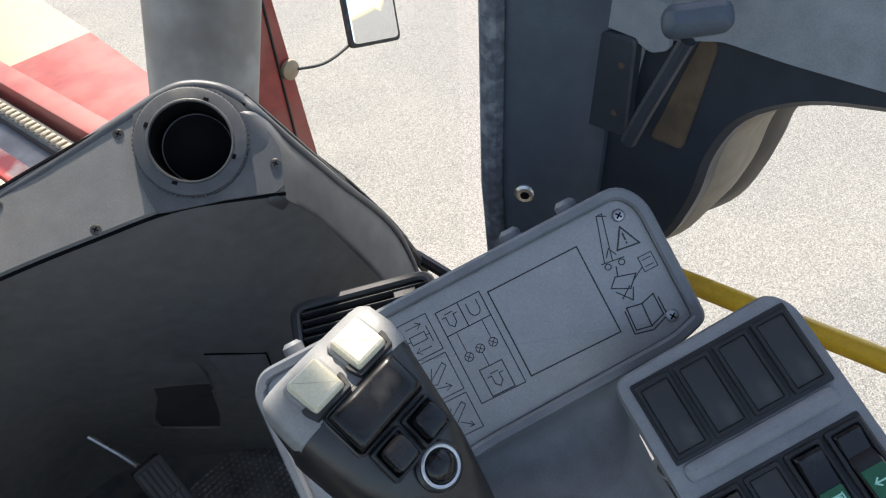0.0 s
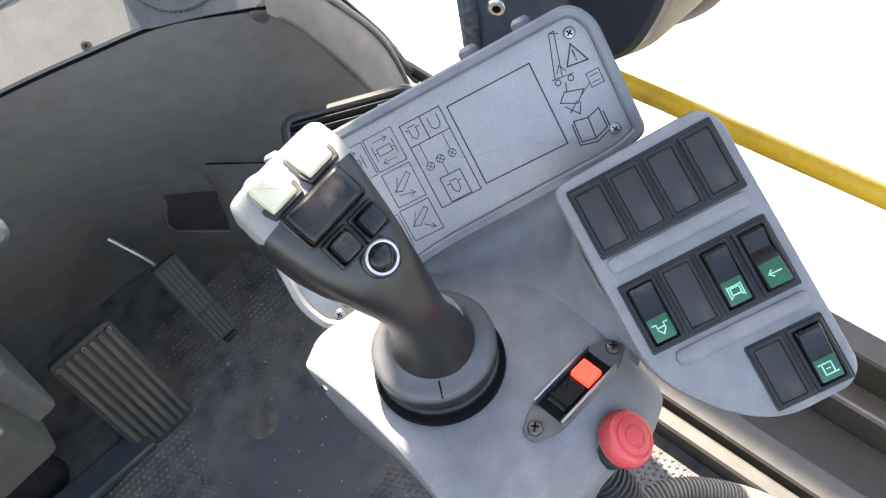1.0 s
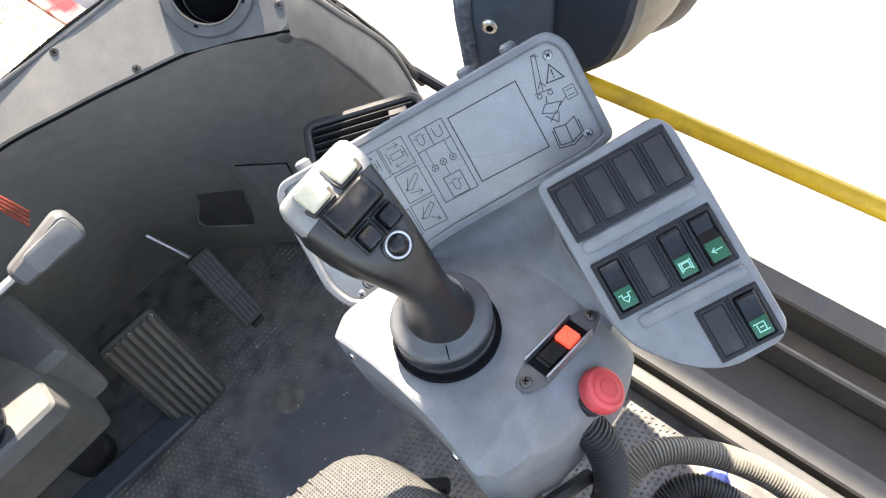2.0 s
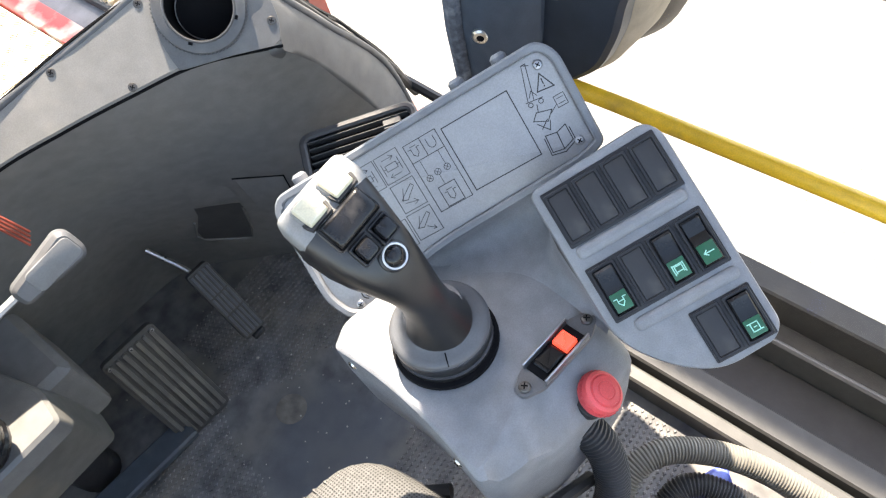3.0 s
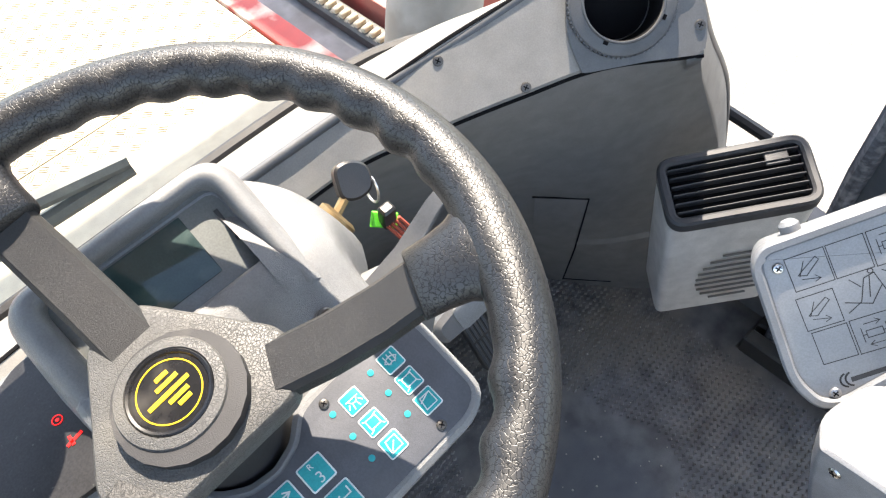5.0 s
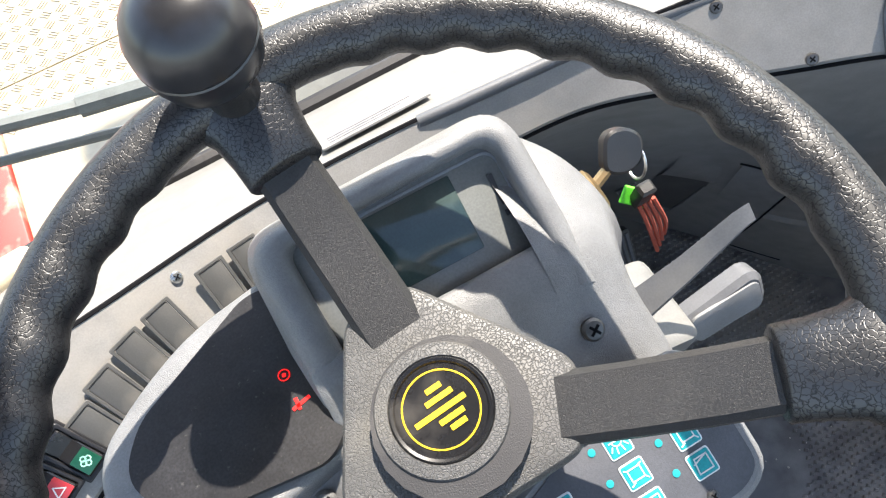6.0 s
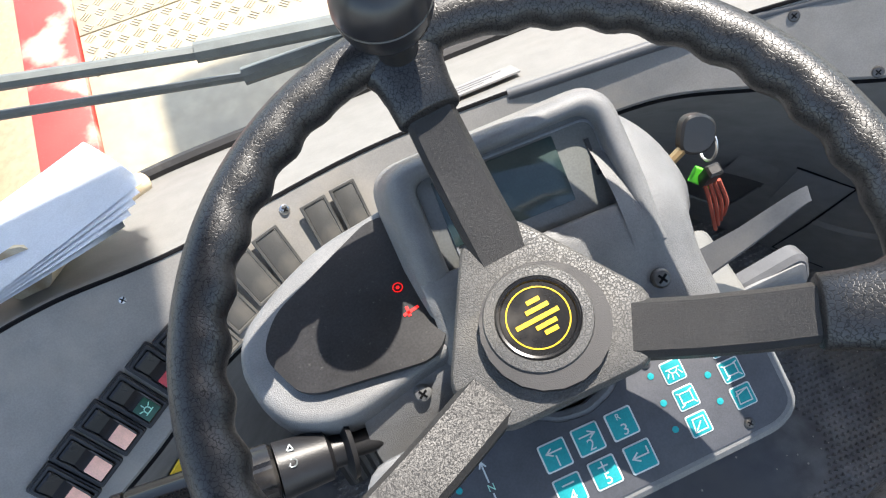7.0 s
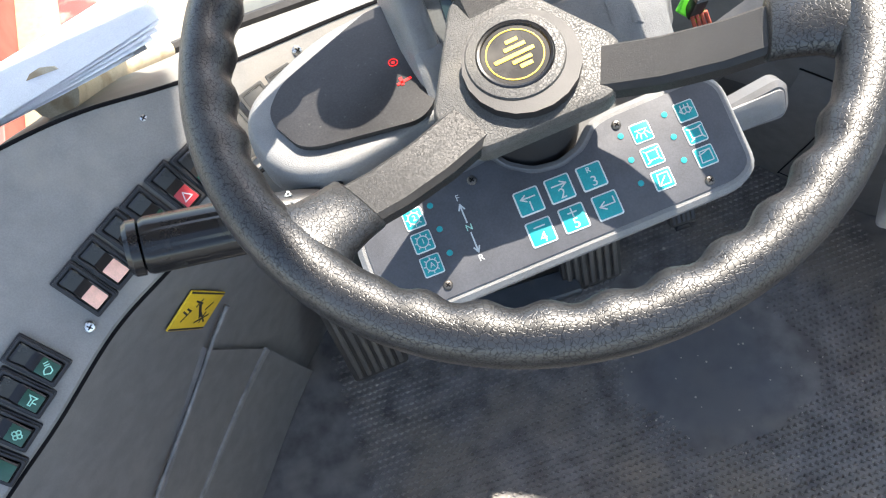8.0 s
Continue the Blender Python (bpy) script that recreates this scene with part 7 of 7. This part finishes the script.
seat = thing("driver_seat", at(-0.052, 0.008, 0), "driver seat cushion in dotted grey fabric with black sides", "seat")
SEAT = rounded([(-0.25, -0.30), (0.25, -0.30), (0.250, 0.17), (0.235, 0.262), (0.10, 0.285), (-0.10, 0.285), (-0.235, 0.262), (-0.250, 0.17)], [0.05, 0.05, 0.05, 0.045, 0.06, 0.06, 0.045, 0.05], 5)
bm = B()
stack(bm, SEAT, [(0.43, 0.05), (0.45, 0.015), (0.52, 0.0), (0.565, 0.002), (0.575, 0.006)])
part("cushion_side", bm, M_PIPING, seat, "black side panel")
bm = B()
stack(bm, inset(SEAT, 0.002), [(0.54, 0.0), (0.578, 0.0), (0.596, 0.006), (0.607, 0.016), (0.612, 0.030), (0.614, 0.045)])
part("cushion", bm, M_FABRIC, seat, "dotted grey woven cushion", sharp=60)
bm = B()
tube(bm, [(x, y, 0.560) for x, y in inset(SEAT, 0.001)], 0.0035, 8, closed=True)
part("piping", bm, M_PIPING, seat)
bm = B()
for i in range(34):
    x = -0.20 + i * 0.0118
    tube(bm, [(x, -0.25, 0.6145), (x, 0.10, 0.6145), (x, 0.20, 0.6142), (x, 0.232 - 0.02 * abs(x / 0.2) ** 3, 0.6135), (x, 0.262 - 0.02 * abs(x / 0.2) ** 3, 0.6085), (x, 0.276 - 0.02 * abs(x / 0.2) ** 3, 0.600)], 0.0022, 5)
tagged(part("woven_ribs", bm, M_FABRIC, seat), kind="stuff")
bm = B()
box(bm, (0, -0.02, 0.22), (0.36, 0.42, 0.42), bev=0.02)
part("seat_base", bm, M_BLANK, seat)

F_VENT = axes((0.505, 0.565, 0.526), (0.75, -0.64, 0.12), (0.55, 0.72, 0.20))
vent = thing("air_vent_box", F_VENT, "pale grey air vent box with dark louvres", "air vent")
VB = rrect(0.165, 0.082, 0.012, 4)
dn = F_VENT.to_3x3().inverted() @ Vector((0.0, 0.02, -1.0)).normalized()
bm = B()
loft(bm, [[(x * k + dn.x * d, y * k * 0.95 + dn.y * d, dn.z * d) for x, y in VB] for d, k in ((0.222, 0.86), (0.212, 0.89), (0.12, 0.95), (0.03, 1.0), (0.006, 1.0))])
part("vent_body", bm, M_VENT, vent, "pale grey tapered body", sharp=40)
bm = B()
rim(bm, rrect(0.172, 0.090, 0.022, 5), rrect(0.150, 0.068, 0.010, 5), -0.012, 0.008, 0.003)
part("vent_frame", bm, M_VENTDK, vent, "dark louvre frame")
bm = B()
box(bm, (0, 0, -0.006), (0.150, 0.070, 0.003))
part("vent_inside", bm, M_VOID, vent)
for i in range(6):
    bm = B()
    box(bm, (0, -0.0275 + i * 0.011, 0.001), (0.146, 0.0016, 0.012), bev=0.0006)
    part("louvre", bm, M_VENTDK, vent)
bm = B()
box(bm, (0.048, 0.020, 0.003), (0.026, 0.016, 0.004), bev=0.001)
part("vent_thumb", bm, M_VENTDK, vent)
side = F_VENT.to_3x3().inverted() @ Vector((-0.55, -0.80, 0.0)).normalized()
for i in range(9):
    z = 0.085 + i * 0.0125
    half = 0.048 * math.sqrt(max(0.05, 1 - ((i - 4) / 4.6) ** 2))
    a, b = Vector((-half, -0.0405, 0)) + dn * z, Vector((half, -0.0405, 0)) + dn * z
    bm = B()
    tube(bm, [a + Vector((0.015, 0, 0)), b + Vector((0.015, 0, 0))], 0.0017, 6)
    part("speaker_slot", bm, M_SLOT, vent)

# round defroster outlet on the dash plate
F_DR = OUTLET @ at(-0.0745, 0.0055, 0.001)
nozzle = thing("defroster_outlet", OUTLET, "open round black defroster outlet in the dash plate", "air outlet")
bm = B()
lathe(bm, [(0.0510, 0.000), (0.0535, 0.005), (0.0535, 0.0105), (0.0522, 0.0124), (0.0500, 0.0132), (0.0415, 0.0142), (0.0402, 0.0160), (0.0388, 0.0160), (0.0382, 0.0125)], 72, cap=False)
part("outlet_ring", bm, M_RING, nozzle, "grey black ring")
bm = B()
lathe(bm, [(0.0382, 0.0127), (0.0375, 0.008), (0.0365, -0.055), (0.0, -0.056)], 48, cap=False)
part("outlet_throat", bm, M_VOID, nozzle)
bm = B()
for i in range(72):
    box(bm, (0.0537, 0, 0.0070), (0.0016, 0.0024, 0.008), Matrix.Rotation(2 * math.pi * i / 72, 4, "Z"))
tagged(part("knurling", bm, M_RING, nozzle), kind="stuff")
for i in range(4):
    bm = B()
    box(bm, (0.0432, 0, 0.0134), (0.0034, 0.0050, 0.0024), Matrix.Rotation(math.pi / 2 * i + 0.62, 4, "Z"))
    part("ring_slot", bm, M_VOID, nozzle)
flap = Matrix.Translation((0.001, -0.002, -0.024)) @ Matrix.Rotation(radians(8), 4, "X")
bm = B()
lathe(bm, [(0.0345, -0.001), (0.0345, 0.0006), (0.0, 0.0010)], 40, flap)
part("air_flap", bm, M_VOID, nozzle, "round black flap inside")
bm = B()
tube(bm, [tuple(flap @ Vector((0.0343 * math.cos(radians(a)), 0.0343 * math.sin(radians(a)), 0.0008))) for a in range(0, 360, 8)], 0.0007, 6, closed=True)
part("flap_edge", bm, M_STEEL, nozzle, "thin bright flap edge")
CORNER = [(-0.056, 0.012), (-0.062, -0.006), (-0.065, -0.022), (-0.0664, -0.0392), (-0.006, -0.064), (0.040, -0.0862), (0.0474, -0.0850), (0.0580, -0.0714), (0.0670, -0.052), (0.0672, -0.0333), (0.0640, -0.0103), (0.0605, 0.0088), (0.0490, 0.0307), (0.0290, 0.0470), (0.0060, 0.0540), (-0.03, 0.0530)]
corner = thing("outlet_plate", OUTLET, "dark corner plate round the defroster outlet", "cover plate")
bm = B()
reach = []
for k in range(60):
    d = Vector((math.cos(2 * math.pi * k / 60), math.sin(2 * math.pi * k / 60)))
    best = 0.05
    for p, q in zip(CORNER, CORNER[1:] + CORNER[:1]):
        e = Vector(q) - Vector(p)
        den = d.x * e.y - d.y * e.x
        if abs(den) > 1e-9:
            t, u = (p[0] * e.y - p[1] * e.x) / den, (p[0] * d.y - p[1] * d.x) / den
            if t > 0 and 0 <= u <= 1:
                best = max(best, t)
    reach.append(d * best)
core = [v.normalized() * 0.045 for v in reach]
loft(bm, [[(v.x, v.y, z) for v in ring] for ring, z in ((reach, -0.001), (reach, 0.0045), (core, 0.0055), (core, -0.001))], cap=False)
part("plate_sheet", bm, mat("dark_corner_plastic", (0.095, 0.096, 0.098), 0.45, bump=0.2, bscale=600, dirt=(*DUST, 0.3)), corner)
for x, y, z in ((0.282, 0.7965, 0.7328), (0.3315, 0.7265, 0.7035), (0.4886, 0.641, 0.7223), (0.3982, 0.7539, 0.7648)):
    screw(axes((x, y, z), F_DR.col[0][:3], F_DR.col[1][:3]) @ at(0, 0, 0.0004) @ Matrix.Diagonal((1, 1, 0.4, 1)), 0.0054, M_SCREWBLK, "small worn cross-head screw in the dash plate")

# left dash: switches, blanks, screws, label, papers
F_DL = axes((-0.3835, 0.72, 0.68125), (0.944, 0.2855, -0.1656), (-0.101, 0.72765, 0.6785))
LZ = 0.006
ICON_BEACON = [circle2((0, -.05), .22, 6, 0, 180), [(-.35, -.3), (.35, -.3)], [(-.3, .1), (-.5, .2)], [(.3, .1), (.5, .2)], [(0, .3), (0, .5)], [(-.22, -.05), (-.22, -.3)], [(.22, -.05), (.22, -.3)]]
ICON_TRI = [[(-.4, -.3), (.4, -.3), (0, .4), (-.4, -.3)]]
ICON_WASH = [circle2((-.1, -.3), .45, 6, 30, 150), [(-.45, -.1), (-.2, -.4), (.1, -.4), (.3, -.1)], [(.1, .3), (.4, .1)], [(.2, .45), (.5, .3)]]
ICON_HORN = [[(-.4, .1), (.1, .1), (.35, .35), (.35, -.3), (.1, -.1), (-.4, -.1), (-.4, .1)], [(-.1, -.1), (-.1, -.4)]]
ICON_FAN = [circle2((0, .22), .18, 8), circle2((0, -.22), .18, 8), circle2((.22, 0), .18, 8), circle2((-.22, 0), .18, 8)]
carrier = thing("switch_strip", F_DL, "black carrier strip for the dash switches", "switch panel")
bm = B()
SLOTS = [(-0.0788, -0.0361, 23), (-0.0528, -0.0239, 23), (-0.0250, -0.0127, 23), (0.0021, -0.0035, 23), (0.0313, 0.0067, 22), (0.0580, 0.0120, 19), (-0.142, -0.072, 28), (-0.166, -0.090, 29), (-0.190, -0.110, 30), (-0.214, -0.131, 31)]
for u, v, turn in SLOTS:
    slab(bm, rrect(0.0275, 0.050, 0.002, 2), LZ - 0.014, LZ, 0.0005, at(u, v, 0, turn))
part("carrier_frames", bm, M_BEZEL, carrier)
M_HAZARD = mat("hazard_red", (0.36, 0.028, 0.034), 0.3)
for (u, v, turn), (lens, icon, label, inkm) in zip(SLOTS, (
        (M_ORANGE, None, "black rocker switch with a pale orange lens", None), (M_ORANGE, None, "black rocker switch with a pale orange lens", None),
        (M_ORANGE, None, "black rocker switch with a pale orange lens", None), (M_GREENDK, ICON_BEACON, "black rocker switch with a green beacon sign", None),
        (M_HAZARD, ICON_TRI, "black hazard switch with a red lens and white triangle", M_WHITE), (M_GREENDK, ICON_FAN, "black rocker switch with a green sign", None),
        (M_GREENDK, ICON_WASH, "black rocker switch with a green washer sign", None), (M_GREENDK, ICON_HORN, "black rocker switch with a green horn sign", None),
        (M_GREENDK, ICON_FAN, "black rocker switch with a green fan sign", None), (M_GREENDK, None, "black rocker switch with a dark green lens", None))):
    rocker(F_DL @ at(u, v, LZ, turn), lens, icon, False, label=label, ink_mat=inkm, w=0.0185, h=0.041)
for u, v, turn in ((0.082, 0.010, 16), (0.108, 0.024, 14), (0.138, 0.035, 11), (0.168, 0.040, 7), (0.218, 0.043, 0), (0.249, 0.043, -2)):
    blank_cover(F_DL @ at(u, v, 0.004, turn), 0.021, 0.044, "dusty grey blank cover in a dash switch slot", M_BLANKDUST, M_BLANKDUST)
for u, v in ((0.0371, 0.0742), (-0.092, -0.068), (0.1936, 0.0724), (0.1944, 0.0174)):
    screw(F_DL @ at(u, v, 0.004 if v < 0.07 else -0.002), 0.0050, M_CHROME, "small bright cross-head screw in the dash plate")
la, lb, lc, ld = bowl_at(4.06, 0.854, 0.003), bowl_at(4.66, 0.868, 0.003), bowl_at(4.56, 0.74, 0.003), bowl_at(3.95, 0.718, 0.003)
label = thing("warning_label", axes((la + lb + lc + ld) / 4, (lb + lc - la - ld), (lb + la - lc - ld)), "yellow warning label with black pictograms", "label")
lw, lh = (lb + lc - la - ld).length / 2, (la + lb - lc - ld).length / 2
bm = B()
slab(bm, rrect(lw, lh, 0.001, 2), -0.001, 0.001, 0.0003)
part("label_sheet", bm, M_LABEL, label)
bm = B()
strokes(bm, [[(lw * 0.46 * k, -lh * 0.48), (lw * 0.46 * k, lh * 0.48)] for k in (-1, 1)], lw * 0.045, 0.0008, 0.0013)
strokes(bm, [[(-lw * 0.14, -lh * 0.16), (lw * 0.16, lh * 0.04)]], lw * 0.09, 0.0008, 0.0013)
strokes(bm, [[(x * lw, y * lh) for x, y in l] for l in ([(-.25, .3), (.0, .2), (.05, .32)], [(-.1, .24), (-.02, .38)], [(.12, .12), (.3, .06)], [(.2, 0), (.25, .2)], [(-.3, -.1), (-.1, -.38)], [(-.28, -.36), (-.06, -.14)], [(-.3, -.24), (-.04, -.26)], [(.05, -.2), (.22, -.3)])], lw * 0.045, 0.0008, 0.0013)
part("label_print", bm, M_INK, label)

papers = thing("paper_stack", axes((-0.465, 0.870, 0.735), (0.9, 0.3, -0.1), (-0.25, 0.85, -0.25)), "stack of white papers lying on the dash ledge", "papers")
for i in range(5):
    bm = B()
    w, h = 0.24 + 0.004 * i, 0.15
    rows = []
    for a in range(7):
        x = -w / 2 + w * a / 6
        rows.append([(x + 0.003 * i, -h / 2 + h * b / 4 + 0.002 * i, 0.0014 * i + 0.010 * (x / w + 0.5) ** 2 - 0.02 * (b / 4) ** 2) for b in range(5)])
    loft(bm, rows, closed=False)
    bmesh.ops.solidify(bm, geom=bm.faces[:], thickness=0.0008)
    part("sheet", bm, M_PAPER, papers, m=at(0, 0, 0, 3 * i - 5), sharp=60)
bm = B()
tube(bm, curve_pts([(-0.368, 1.020, 0.575), (-0.40, 0.97, 0.62), (-0.425, 0.90, 0.68), (-0.43, 0.84, 0.735)], 5), lambda t: 0.014 + 0.010 * t, 14)
single("paper_roll", bm, M_OLDPAPER, Matrix(), "stained yellowed paper roll beside the papers", "paper roll")
sheet = thing("ledge_sticker", axes((0.0, 0.90, 0.667), (1, 0.02, 0), (0, 0.8, -0.55)), "white printed paper strip on the ledge", "sticker")
bm = B()
slab(bm, rrect(0.11, 0.030, 0.001, 2), 0.004, 0.006, 0.0003)
part("strip", bm, mat("yellowed_sticker", (0.19, 0.187, 0.18), 0.6), sheet)
bm = B()
for i, y in enumerate((0.007, 0.0, -0.007)):
    strokes(bm, [[(-0.045, y), (0.040 - 0.012 * i, y)]], 0.0022, 0.0058, 0.0064)
part("print_bars", bm, mat("grey_print", (0.12, 0.12, 0.13), 0.6), sheet)

# wiper behind the glass
wiper = thing("windscreen_wiper", at(0, 0, 0), "dark double wiper arm behind the windscreen", "wiper")
for a, b, r in (((-0.62, 1.16, 0.70), (-0.26, 1.16, 0.60), 0.009), ((-0.26, 1.16, 0.60), (0.02, 1.14, 0.56), 0.013), ((-0.60, 1.15, 0.655), (-0.22, 1.15, 0.545), 0.006), ((-0.22, 1.15, 0.545), (0.02, 1.14, 0.545), 0.012)):
    bm = B()
    tube(bm, [a, tuple(Vector(a).lerp(Vector(b), 0.5)), b], r, 8)
    part("wiper_arm", bm, M_WIPER, wiper)

# grit on the mat
random.seed(4)
grit = B()
for i in range(130):
    x, y = random.uniform(0.0, 0.58), random.uniform(0.30, 0.95)
    r = random.choice((0.0012, 0.0015, 0.0020, 0.0035 if i % 9 == 0 else 0.0015))
    lathe(grit, [(r * 0.6, 0.0), (r, r * 0.5), (r * 0.5, r)], 5, at(x, y, 0.001, random.uniform(0, 90)))
single("floor_grit", grit, mat("pale_grit", (0.42, 0.39, 0.34), 0.9), Matrix(), "pale grit scattered over the rubber mat", "grit", kind="stuff")
